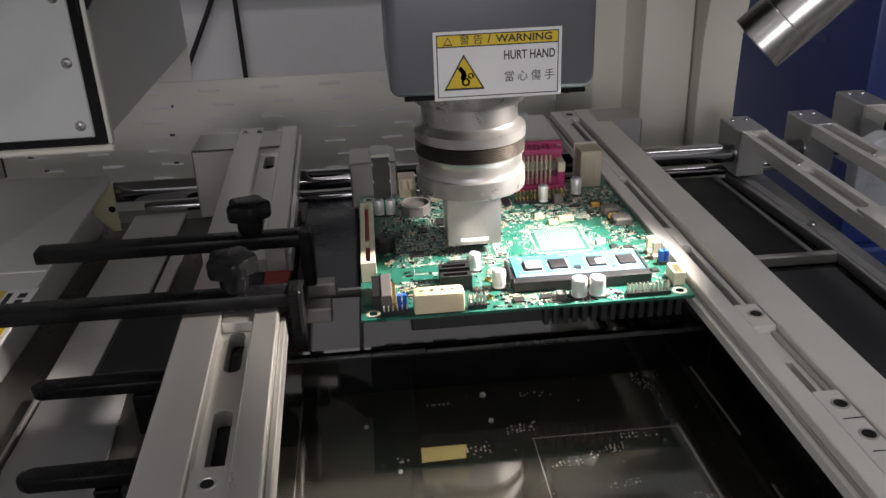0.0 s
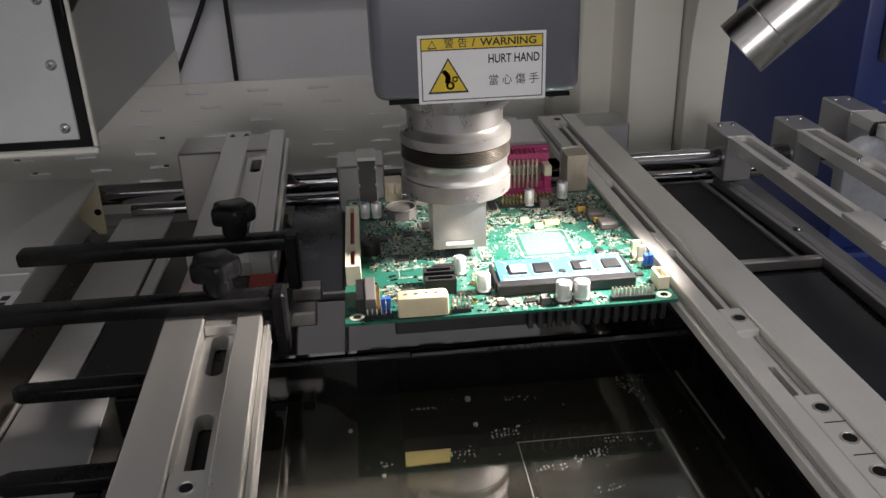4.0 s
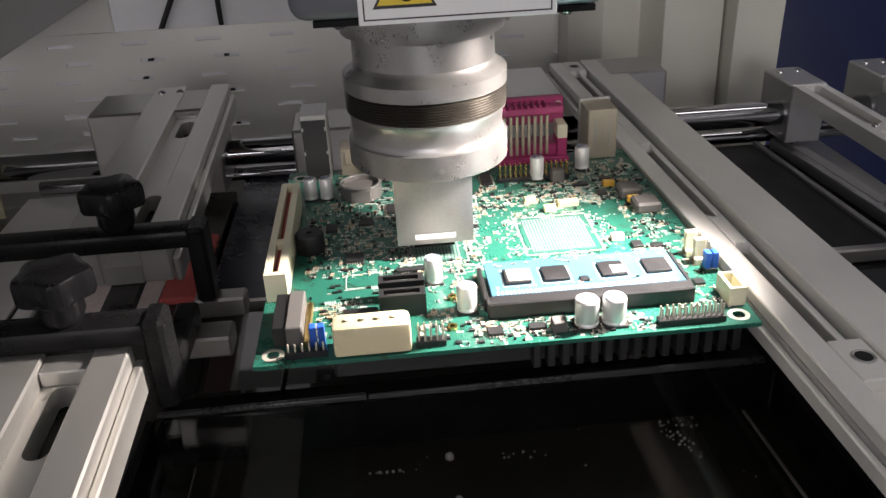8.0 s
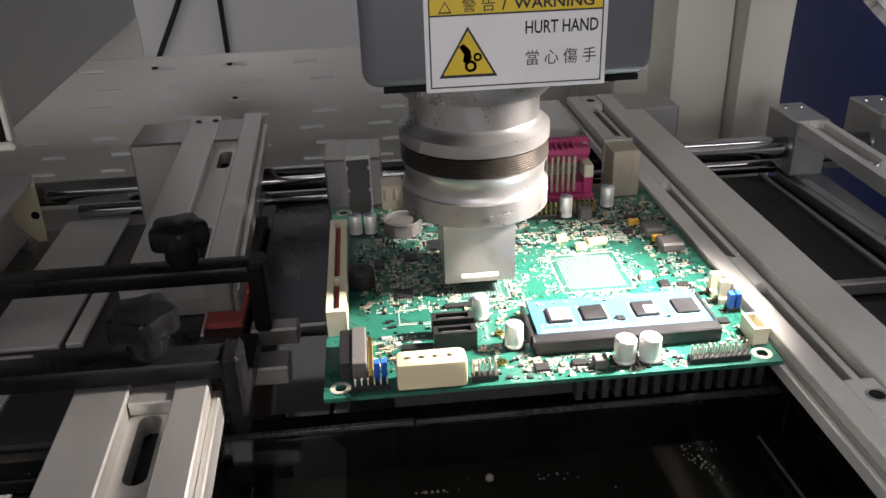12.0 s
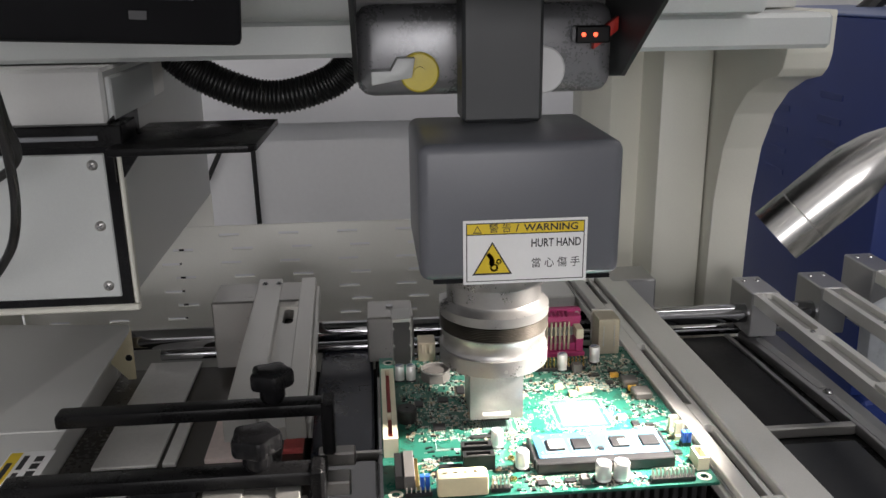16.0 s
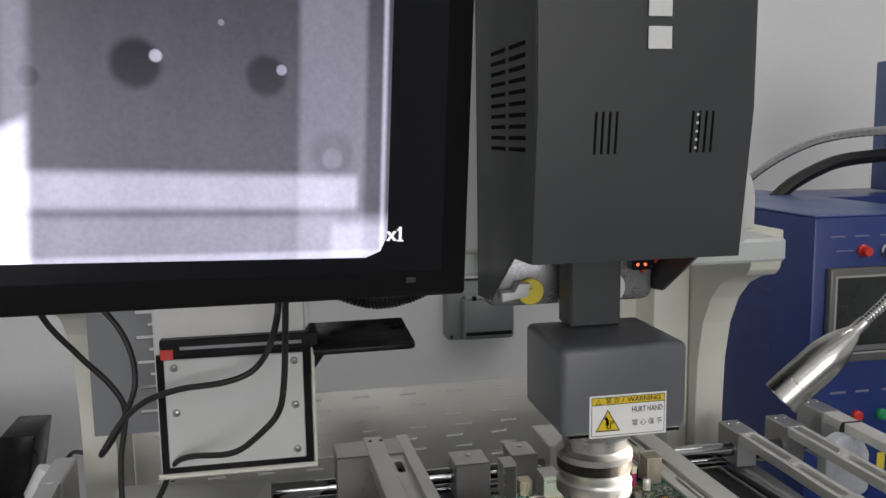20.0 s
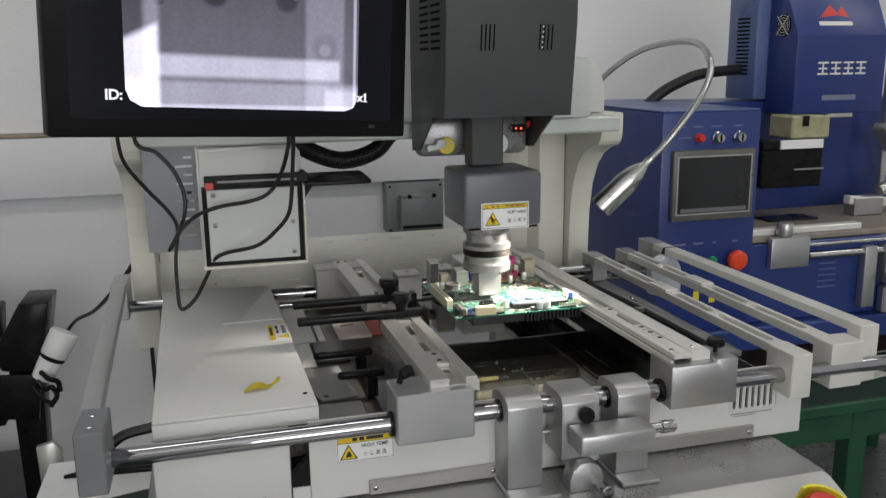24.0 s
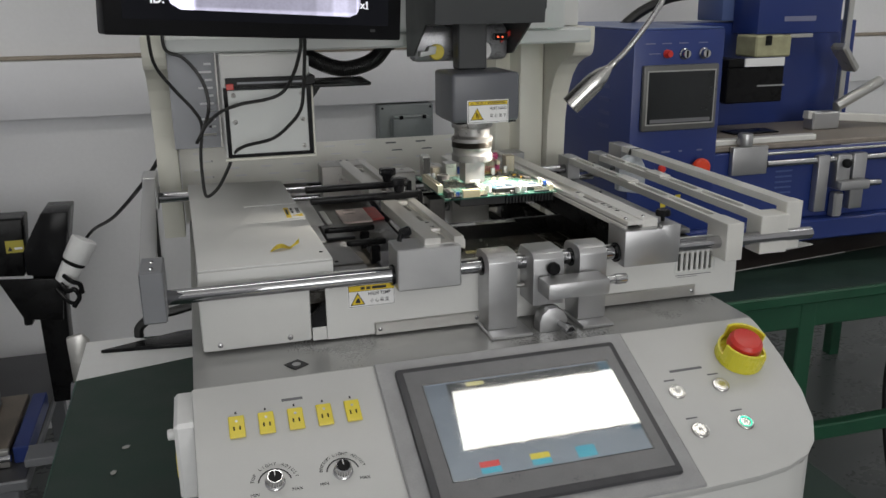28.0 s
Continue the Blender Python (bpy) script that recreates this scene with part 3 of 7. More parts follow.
bp = part("heater_pane", prism([(0.1835, 0.2255), (0.2215, 0.2265), (0.2290, 0.0665), (0.1835, 0.0655)], -0.0632, -0.0588, "xy", 0.0008), mat("matt_black_pane", (0.020, 0.020, 0.022), 0.5, var=0.15, scale=20, fine=300, spec=0.25), st, "matt black side heater pane")
part("pane_edge", prism([(0.2220, 0.2275), (0.2255, 0.2275), (0.2335, 0.0660), (0.2295, 0.0660)], -0.0632, -0.0570, "xy", 0.0006), ALU, bp, "bare aluminium edge")
br_ = part("bed_rail", prism([(0.2345, 0.2275), (0.2650, 0.2355), (0.2695, -0.150), (0.2490, -0.150), (0.2472, 0.0500)], -0.0633, -0.0555, "xy", 0.0012), ALU, st, "slotted aluminium side rail")
# Recesses are flat grey patches on the rail top, their shade painted in.
for rows in ([(0.2412, 0.2070), (0.2492, 0.2090), (0.2550, 0.1130), (0.2478, 0.1110)], [(0.2485, 0.0990), (0.2555, 0.1000), (0.2605, -0.0600), (0.2530, -0.0600)]):
    part("recess_shade", prism(rows, -0.0554, -0.0551, "xy"), MIDP, br_, "recess drawn as a grey patch, shade in its colour")
for x, y in ((0.2452, 0.2140), (0.2520, 0.1055)):
    screw(br_, (x, y, -0.0555), (0, 0, 1), r=0.004)
part("bed_bar", box(0.135, 0.2465, 0.0560, 0.0620, -0.0632, -0.0550, 0.001), STEEL, st, "bright steel cross bar")
# thin bright retaining wires on the glass, an alignment window, solder crumbs
part("retaining_wire", tube([(0.1005, -0.0245, FLOORZ + 0.0008), (0.1050, -0.0255, FLOORZ + 0.0008), (0.1068, -0.0300, FLOORZ + 0.0008), (0.1085, -0.0650, FLOORZ + 0.0008), (0.1102, -0.1032, FLOORZ + 0.0008)], 0.0007, 8, 4), PLATE, st)
part("retaining_wire", tube([(0.1098, -0.1432, FLOORZ + 0.0008), (0.1100, -0.1560, FLOORZ + 0.0008), (0.1103, -0.1700, FLOORZ + 0.0008)], 0.0008, 8, 3), PLATE, st)
part("retaining_wire", tube([(0.0806, -0.0908, FLOORZ + 0.0008), (0.0815, -0.1300, FLOORZ + 0.0008), (0.0826, -0.1700, FLOORZ + 0.0008), (0.0830, -0.2200, FLOORZ + 0.0008)], 0.0009, 8, 3), PLATE, st)
part("floor_seam", box(0.0000, 0.0806, -0.0911, -0.0907, FLOORZ + 0.0001, FLOORZ + 0.0004), MIDP, st)
part("floor_seam", box(0.0010, 0.0014, -0.2200, -0.0912, FLOORZ + 0.0001, FLOORZ + 0.0004), MIDP, st)
part("floor_seam", box(-0.1246, -0.1242, -0.2000, -0.0400, FLOORZ + 0.0001, FLOORZ + 0.0004), MIDP, st)
rng = random.Random(4)
crumbs = bmesh.new()


def crumb(x, y, r):
    bmesh.ops.create_icosphere(crumbs, subdivisions=1, radius=r, matrix=Matrix.Translation((x, y, FLOORZ + r * 0.8)))


# rows of tiny solder balls left by boards: from, to, rows across
for x0, y0, x1, y1, rows in ((0.0012, -0.0492, 0.0186, -0.0505, 2), (-0.055, -0.0536, -0.0344, -0.0541, 1), (-0.0114, -0.0802, 0.0049, -0.0773, 3), (-0.0349, -0.0948, -0.0236, -0.0943, 3), (0.0699, -0.0397, 0.0796, -0.0541, 4), (0.0700, -0.0360, 0.0850, -0.0380, 3), (0.0481, -0.094, 0.067, -0.0939, 2), (0.0286, -0.1057, 0.0461, -0.1007, 3), (0.0064, -0.1118, 0.0222, -0.1119, 2), (0.0321, -0.1323, 0.0468, -0.1295, 2), (0.0201, -0.1559, 0.0337, -0.1474, 2), (0.0709, -0.1435, 0.0867, -0.1492, 2), (-0.0718, -0.0985, -0.0638, -0.0971, 2)):
    n = int(math.hypot(x1 - x0, y1 - y0) / 0.0021)
    for k in range(n + 1):
        for j in range(rows):
            if rng.random() < 0.78:
                u = k / max(1, n)
                crumb(x0 + (x1 - x0) * u + rng.gauss(0, 0.0003), y0 + (y1 - y0) * u - 0.0026 * j + rng.gauss(0, 0.0004), rng.choice((0.0004, 0.0005, 0.0007)))
for x, y, r in ((-0.0558, -0.0360, 0.0011), (-0.0205, -0.0493, 0.0020), (-0.0192, -0.0734, 0.0016), (0.0389, -0.0345, 0.0014), (0.0542, -0.0347, 0.0015), (0.0528, 0.0020, 0.0012), (-0.088, -0.0694, 0.0014), (-0.071, -0.1092, 0.0013)):
    crumb(x, y, r)
for k in range(46):
    crumb(rng.uniform(-0.11, 0.12), rng.uniform(-0.2, -0.03), rng.uniform(0.0002, 0.0005))
part("crumb_field", crumbs, SOLDER, st, "tiny bright solder crumbs", "stuff")
tape = part("tape_scrap", prism([(-0.0592, -0.0915), (-0.0351, -0.0916), (-0.0365, -0.1019), (-0.0596, -0.1028)], FLOORZ + 0.0002, FLOORZ + 0.0009, "xy"), mat("pale_tape", (0.62, 0.52, 0.22), 0.45, var=0.08), st, "scrap of pale yellow heat tape")

# back panel with vent slots, columns, side plates and beam
slots = []
for i in range(10):
    for j in range(7):
        u = -0.4235 + i * 0.0598 + (0.0125 if j % 2 else 0.0)
        slots.append((u + 0.001, u + 0.0215, 0.0017 - j * 0.0148, 0.0049 - j * 0.0148))
part("back_panel", sheet((-0.446, 0.20), (-0.125, 0.0125), slots, 0.395, 0.398, "xz"), CREAMP, st, "beige back panel with rows of vent slots")
part("tower_back", box(-0.446, -0.2465, 0.3944, 0.3974, 0.013, 0.046, 0.0006), CREAMP, st, "beige sheet behind the tower")
part("column", prism([(0.118, 0.36), (0.140, 0.333), (0.176, 0.356), (0.183, 0.318), (0.2295, 0.318), (0.2295, 0.394), (0.118, 0.394)], -0.125, 0.197, "xy", 0.0015), BEIGE, st, "beige folded column")
curve = [(0.30, -0.125), (0.2985, 0.0), (0.296, 0.05), (0.286, 0.098), (0.268, 0.132), (0.246, 0.153), (0.218, 0.166), (0.196, 0.171), (0.188, 0.178), (0.184, 0.190), (0.184, 0.2215), (0.394, 0.2215), (0.394, -0.125)]
part("side_plate", prism(curve, 0.231, 0.268, "yz", 0.0015), BEIGE, st, "beige side plate with a curved front edge")
part("side_plate", prism(curve, -0.482, -0.447, "yz", 0.0015), BEIGE, st, "beige side plate with a curved front edge")
part("beam", box(-0.446, 0.2305, 0.12, 0.39, 0.198, 0.2215, 0.003), PALE, st, "pale grey cross beam")
part("top_housing", box(-0.22, 0.062, 0.092, 0.39, 0.222, 0.64, 0.012, 3), PALE, st, "pale grey housing over the beam")
part("side_housing", box(0.0625, 0.171, 0.092, 0.39, 0.222, 0.306, 0.006, 2), PALE, st, "pale grey low housing")
part("shoulder", prism([(0.1715, 0.2225), (0.243, 0.2225), (0.243, 0.258), (0.239, 0.275), (0.231, 0.290), (0.219, 0.301), (0.204, 0.307), (0.1715, 0.308)], 0.2, 0.36, "xz", 0.002), WHITE, st)
ind = part("readout", box(0.111, 0.136, 0.088, 0.0918, 0.254, 0.288, 0.001), BLACK, st, "small black digital readout")
GREENL = glow("green_digits", (0.35, 1.0, 0.05), 1.0)
text("digits", "75", 0.014, front(0.1235, 0.0878, 0.268), GREENL, ind)
# left tower: sheet-metal box with a screwed plate, a slotted panel and a black bracket
part("tower_body", box(-0.372, -0.246, 0.0905, 0.393, 0.046, 0.197, 0.002), WHITE, st)
pl = part("cover_plate", box(-0.364, -0.2495, 0.0855, 0.0895, 0.052, 0.146, 0.0008), PALE, st, "grey screwed cover plate")
for x, z in ((-0.356, 0.139), (-0.257, 0.139), (-0.356, 0.1), (-0.257, 0.1), (-0.356, 0.06), (-0.257, 0.06)):
    screw(pl, (x, 0.0855, z), r=0.0034, material=STEEL)
part("tower_rim", box(-0.374, -0.2395, 0.0865, 0.0925, 0.0415, 0.0462, 0.0012), BEIGE, st, "beige folded bottom rim")
part("tower_rim", box(-0.2425, -0.2395, 0.0865, 0.0925, 0.0466, 0.150, 0.0008), BEIGE, st, "beige folded side rim")
part("plate_gasket", sheet((-0.370, -0.243), (0.047, 0.150), [(-0.3642, -0.2493, 0.0518, 0.1462)], 0.086, 0.0902, "xz"), BLACK, st, "black recess round the plate")
ub = part("upper_box", box(-0.366, -0.2445, 0.098, 0.24, 0.166, 0.1895, 0.001), ALUD, st, "aluminium strip box")
part("end_cap", box(-0.2640, -0.2425, 0.0955, 0.20, 0.1645, 0.1915, 0.0012), PALE, ub, "pale end cap")
for x in (-0.33, -0.262):
    screw(st, (x, 0.12, 0.1895), (0, 0, 1), r=0.0026)
holes = [(-0.4035 + 0.011 * (k % 2), -0.3815, 0.0652 + 0.01224 * k, 0.0688 + 0.01224 * k) for k in range(10)]
part("slotted_panel", sheet((-0.447, -0.376), (0.046, 0.197), holes, 0.2, 0.203, "xz"), SLATE, st, "grey panel with cable slots")
part("panel_edge", box(-0.3758, -0.3735, 0.1985, 0.2035, 0.046, 0.197, 0.0004), STEEL, st, "thin bare metal edge")
br = part("bracket", box(-0.366, -0.236, 0.082, 0.118, 0.1505, 0.164, 0.001), BLACKM, st, "black folded bracket")
part("bracket_shelf", prism([(-0.241, 0.062), (-0.158, 0.064), (-0.154, 0.070), (-0.151, 0.170), (-0.241, 0.168)], 0.148, 0.1525, "xy", 0.0006), BLACKM, br)
part("bracket_gusset", prism([(-0.2428, 0.150), (-0.225, 0.150), (-0.2395, 0.130), (-0.2428, 0.124)], 0.088, 0.092, "xz"), BLACKM, br)
part("bracket_side", prism([(0.083, 0.128), (0.105, 0.134), (0.150, 0.150), (0.150, 0.176), (0.083, 0.166)], -0.2440, -0.2430, "yz"), BLACKM, br)
part("bracket_strip", box(-0.35, -0.25, 0.0805, 0.0815, 0.155, 0.158, 0.0003), SLATE, br)
part("red_tab", box(-0.3655, -0.355, 0.0795, 0.0815, 0.1475, 0.156, 0.0006), RED, br, "small red tab")

# head cover: folded hood, open below
hood = [(-0.068, 0.238), (-0.082, 0.345), (-0.084, 0.64), (0.090, 0.64), (0.090, 0.186), (0.05, 0.190), (-0.022, 0.236)]
for x0 in (-0.093, 0.0635):
    hb = bmesh.new()
    prism(hood, x0, x0 + 0.0025, "yz", bm=hb)
    hs = part("hood_side", hb, CHAR, st, "charcoal folded hood side")
    # Vent slots are thin black strips laid on, not cut; colour gives the shade.
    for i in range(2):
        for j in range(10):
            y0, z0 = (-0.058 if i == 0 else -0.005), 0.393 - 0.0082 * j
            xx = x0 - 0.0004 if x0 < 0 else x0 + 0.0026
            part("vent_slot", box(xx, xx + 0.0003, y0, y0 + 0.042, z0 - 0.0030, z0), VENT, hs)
hf = part("hood_front", prism([(-0.0705, 0.2378), (-0.0845, 0.345), (-0.0865, 0.64), (-0.0845, 0.64), (-0.0825, 0.345), (-0.0685, 0.2378)], -0.0925, 0.0655, "yz"), CHAR, st, "charcoal folded hood front")

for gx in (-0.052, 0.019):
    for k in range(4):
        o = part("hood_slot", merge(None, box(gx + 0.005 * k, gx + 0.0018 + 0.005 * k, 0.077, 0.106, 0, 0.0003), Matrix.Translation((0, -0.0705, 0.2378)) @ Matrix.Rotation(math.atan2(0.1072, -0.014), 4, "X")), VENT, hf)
# White dots painted for the light that comes through the hood's holes.
for i in range(1):
    for j in range(5):
        part("light_dot", merge(None, box(0.0225 + 0.0055 * i, 0.0240 + 0.0055 * i, 0.0795 + 0.0058 * j, 0.0812 + 0.0058 * j, 0.0004, 0.0008), Matrix.Translation((0, -0.0705, 0.2378)) @ Matrix.Rotation(math.atan2(0.1072, -0.014), 4, "X")), PRINTW, hf)
for k in range(4):
    part("panel_logo_block", box(-0.0155, 0.0015, -0.0870, -0.0863, 0.449 - 0.0215 * k, 0.464 - 0.0215 * k, 0.0004), PRINTW, hf, "plain pale block")
part("panel_logo_bar", box(-0.034, 0.028, -0.0872, -0.0865, 0.487, 0.493, 0.0003), INKG, hf)
part("hood_top", box(-0.0925, 0.0655, -0.0865, 0.09, 0.6405, 0.643), CHAR, st)
rim = part("hood_rim", box(-0.0905, 0.0633, -0.067, -0.0645, 0.2385, 0.2415, 0.0005), ALU, st, "bare metal hood rim")
# optics unit behind the nozzle
op = part("optics_case", box(-0.092, 0.0625, 0.062, 0.0895, 0.179, 0.232, 0.010, 3), mat("optics_grey", (0.25, 0.25, 0.26), 0.3, 0.4), st, "dark grey rounded optics case")
part("yellow_wheel", turned([(0.0, 0.0), (0.0035, 0.0), (0.0035, 0.004), (0.0105, 0.004), (0.0115, 0.005), (0.0115, 0.011), (0.0, 0.011)], (-0.055, 0.0495, 0.194), (0, 1, 0), 28), YELP, st, "yellow plastic wheel")
part("white_wheel", turned([(0.0, 0.0), (0.013, 0.0), (0.014, 0.001), (0.014, 0.008), (0.0, 0.008)], (0.017, 0.053, 0.194), (0, 1, 0), 28), LABELW, st, "white plastic wheel")
part("sensor_clip", prism([(-0.083, 0.188), (-0.060, 0.192), (-0.058, 0.203), (-0.068, 0.203), (-0.072, 0.196), (-0.083, 0.196)], 0.045, 0.06, "xz", 0.0005), PALE, st)
led = part("sensor", box(0.036, 0.0565, 0.05, 0.0615, 0.209, 0.219, 0.001), BLACK, st)
for x in (0.0405, 0.0475):
    part("sensor_light", turned([(0.0013, 0.0), (0.0013, 0.0006), (0.0001, 0.0008)], (x, 0.0499, 0.2140), (0, -1, 0), 12), glow("red_led", (1.0, 0.10, 0.04), 3.0), led, "glowing red light")
part("red_marker", prism([(0.048, 0.205), (0.0625, 0.216), (0.0625, 0.224), (0.048, 0.214)], 0.055, 0.061, "xz", 0.0005), RED, st)

# ---- hot-air head, lowered onto the board ----
hd = thing("hot_air_head", "slate-grey hot-air head with silver nozzle lowered to the board", "heating head", (-0.02, -0.01, 0.0))
case = part("head_case", box(-0.063, 0.038, -0.0505, 0.044, 0.101, 0.170, 0.0055, 4), HEADG, hd, "slate-grey painted case")
part("slide_post", box(-0.0345, 0.0095, 0.012, 0.042, 0.1702, 0.300, 0.002), CHAR, hd, "dark sliding post up into the hood")
part("head_base", box(-0.056, 0.034, -0.0465, 0.040, 0.0988, 0.1008), BLACK, hd)
for x in (-0.048, 0.026):
    screw(hd, (x, -0.04, 0.0988), (0, 0, -1), r=0.003)
C = (-0.0195, -0.005, 0.0)
part("neck", turned([(0.0, 0.0765), (0.0264, 0.0765), (0.0264, 0.0874), (0.0300, 0.0884), (0.0305, 0.0905), (0.0305, 0.0978), (0.0, 0.0978)], C, seg=72), NOZT, hd)
part("upper_collar", turned([(0.025, 0.0680), (0.0305, 0.0680), (0.0308, 0.0683), (0.0308, 0.0734), (0.0276, 0.0758), (0.0268, 0.0768), (0.0264, 0.0775), (0.025, 0.0775)], C, seg=72), NOZT, hd, "silver turned collar")
part("thread_band", turned([(0.027, 0.0597)] + [(0.0305 if k % 2 else 0.0299, 0.0598 + 0.00048 * k) for k in range(17)] + [(0.027, 0.0680)], C, seg=72), THREAD, hd, "dark threaded metal band")
part("lower_collar", turned([(0.02, 0.039), (0.0301, 0.039), (0.0306, 0.0395), (0.0306, 0.0486), (0.0296, 0.0490), (0.0290, 0.0500), (0.0288, 0.0520), (0.0289, 0.0550), (0.0293, 0.0580), (0.0302, 0.0592), (0.0302, 0.0597), (0.02, 0.0597)], C, seg=72), NOZT, hd, "silver turned collar")
part("set_screw", turned([(0.0009, 0.0), (0.0011, 0.0006), (0.0002, 0.0006)], (-0.017, -0.0354, 0.0432), (0, -1, 0), 10), STEEL, hd)
nz = part("nozzle", sheet((-0.0345, -0.0045), (0.0065, 0.0395), [(-0.0275, -0.0115, 0.0085, 0.0112)], -0.0192, -0.0186, "xz"), NOZ, hd, "square sheet-metal nozzle")
part("nozzle_body", box(-0.0345, -0.0045, -0.0186, 0.011, 0.0068, 0.0395, 0.0005), NOZ, nz)
part("nozzle_slot", box(-0.0275, -0.0115, -0.0191, -0.0187, 0.0085, 0.0108), LABELW, nz, "pale vent slot")
part("nozzle_feet", box(-0.028, -0.012, -0.0175, -0.008, 0.0045, 0.0068), BLACK, nz)
# warning label on the head
lab = part("warning_label", box(-0.0415, 0.0205, -0.0512, -0.0506, 0.0995, 0.1325, 0.0002), LABELW, hd, "white and yellow warning label")


def slab(name, x0, x1, z0, z1, y, material, parent):
    return part(name, box(x0, x1, y - 0.00012, y, z0, z1), material, parent)


slab("label_border", -0.0400, 0.0190, 0.1009, 0.1311, -0.0512, INK, lab)
slab("label_field", -0.0395, 0.0185, 0.1014, 0.1250, -0.0513, LABELW, lab)
slab("label_band", -0.0395, 0.0185, 0.1256, 0.1306, -0.0513, YELLOW, lab)


def tri(name, cx, cz, w, y, material, parent):
    part(name, prism([(cx - w / 2, cz - w * 0.43), (cx + w / 2, cz - w * 0.43), (cx, cz + w * 0.43)], y - 0.00012, y, "xz"), material, parent)


tri("warning_triangle_edge", -0.0270, 0.1130, 0.0200, -0.0514, INK, lab)
tri("warning_triangle", -0.0270, 0.1128, 0.0172, -0.0515, YELLOW, lab)
part("gear_symbol", turned([(0.0011, 0), (0.0011, 0.00012), (0.0021, 0.00012), (0.0021, 0)], (-0.0262, -0.0515, 0.1082), (0, -1, 0), 14, ring=True, bm=turned([(0.0007, 0), (0.0007, 0.00012), (0.0015, 0.00012), (0.0015, 0)], (-0.0238, -0.0515, 0.1112), (0, -1, 0), 12, ring=True)), INK, lab)
part("pictogram", prism([(-0.0302, 0.1148), (-0.0285, 0.1160), (-0.0262, 0.1135), (-0.0258, 0.1110), (-0.0272, 0.1090), (-0.0290, 0.1098), (-0.0283, 0.1122)], -0.05162, -0.0515, "xz"), INK, lab)
tri("small_triangle", -0.0345, 0.1280, 0.0046, -0.05135, INK, lab)
tri("small_triangle_field", -0.0345, 0.12795, 0.0032, -0.0514, YELLOW, lab)
text("lettering", "警 告", 0.0050, front(-0.0232, -0.0514, 0.1281), INK, lab)
text("lettering", "/", 0.0052, front(-0.0147, -0.0514, 0.1281), INK, lab, bold=0.0001)
text("lettering", "WARNING", 0.0050, front(0.0022, -0.0514, 0.1281), INK, lab, 1.12, bold=0.0001)
text("lettering", "HURT HAND", 0.0060, front(0.0048, -0.0514, 0.1200), INK, lab, 0.72, bold=0.0001)
text("lettering", "當 心 傷 手", 0.0056, front(0.0048, -0.0514, 0.1095), INK, lab, 0.92)

# ---- monitor ----
mn = thing("monitor", "black desktop monitor showing a bright camera picture", "monitor", (-0.32, -0.11, 0.2))
MM = Matrix.Translation((-0.3195, -0.112, 0.228)) @ Matrix.Rotation(math.atan2(0.099, 0.362), 4, "Z") @ Matrix.Rotation(radians(3.0), 4, "Y")


def on_monitor(b):
    bmesh.ops.transform(b, matrix=MM, verts=b.verts)
    return b


part("case", on_monitor(box(-0.188, 0.188, 0.0, 0.040, 0.0, 0.33, 0.003, 2)), BEZEL, mn)
part("back_cover", on_monitor(box(-0.15, 0.15, 0.040, 0.062, 0.04, 0.29, 0.01, 2)), BLACK, mn)
part("monitor_arm", on_monitor(box(-0.04, 0.11, 0.06, 0.19, 0.0, 0.06, 0.004)), PALE, mn, "pale grey mounting arm")


def cloudy(name, low, high, strength, scale=30.0):
    """A lit picture area whose light varies softly."""
    m = glow(name, low, strength)
    nt = m.node_tree
    n, ln = nt.nodes, nt.links
    tc = n.new("ShaderNodeTexCoord")
    a = n.new("ShaderNodeTexNoise")
    a.inputs["Scale"].default_value = scale
    a.inputs["Detail"].default_value = 6
    ln.new(tc.outputs["Generated"], a.inputs["Vector"])
    se = n.new("ShaderNodeSeparateXYZ")
    ln.new(tc.outputs["Generated"], se.inputs[0])
    f = n.new("ShaderNodeMath")
    f.operation = "MULTIPLY_ADD"
    ln.new(a.outputs["Fac"], f.inputs[0])
    f.inputs[1].default_value = 0.55
    g = n.new("ShaderNodeMath")
    g.operation = "MULTIPLY_ADD"
    ln.new(se.outputs["Z"], g.inputs[0])
    g.inputs[1].default_value, g.inputs[2].default_value = -0.7, 0.55
    ln.new(g.outputs[0], f.inputs[2])
    r = n.new("ShaderNodeMix")
    r.data_type = "RGBA"
    r.inputs["A"].default_value, r.inputs["B"].default_value = (*low, 1), (*high, 1)
    ln.new(f.outputs[0], r.inputs["Factor"])
    ln.new(r.outputs["Result"], n["Principled BSDF"].inputs["Emission Color"])
    return m


disp = part("display", on_monitor(box(-0.168, 0.168, -0.0008, 0.001, 0.018, 0.312)), glow("display_dark", (0.0016, 0.0019, 0.0040), 1.0), mn, "lit display")


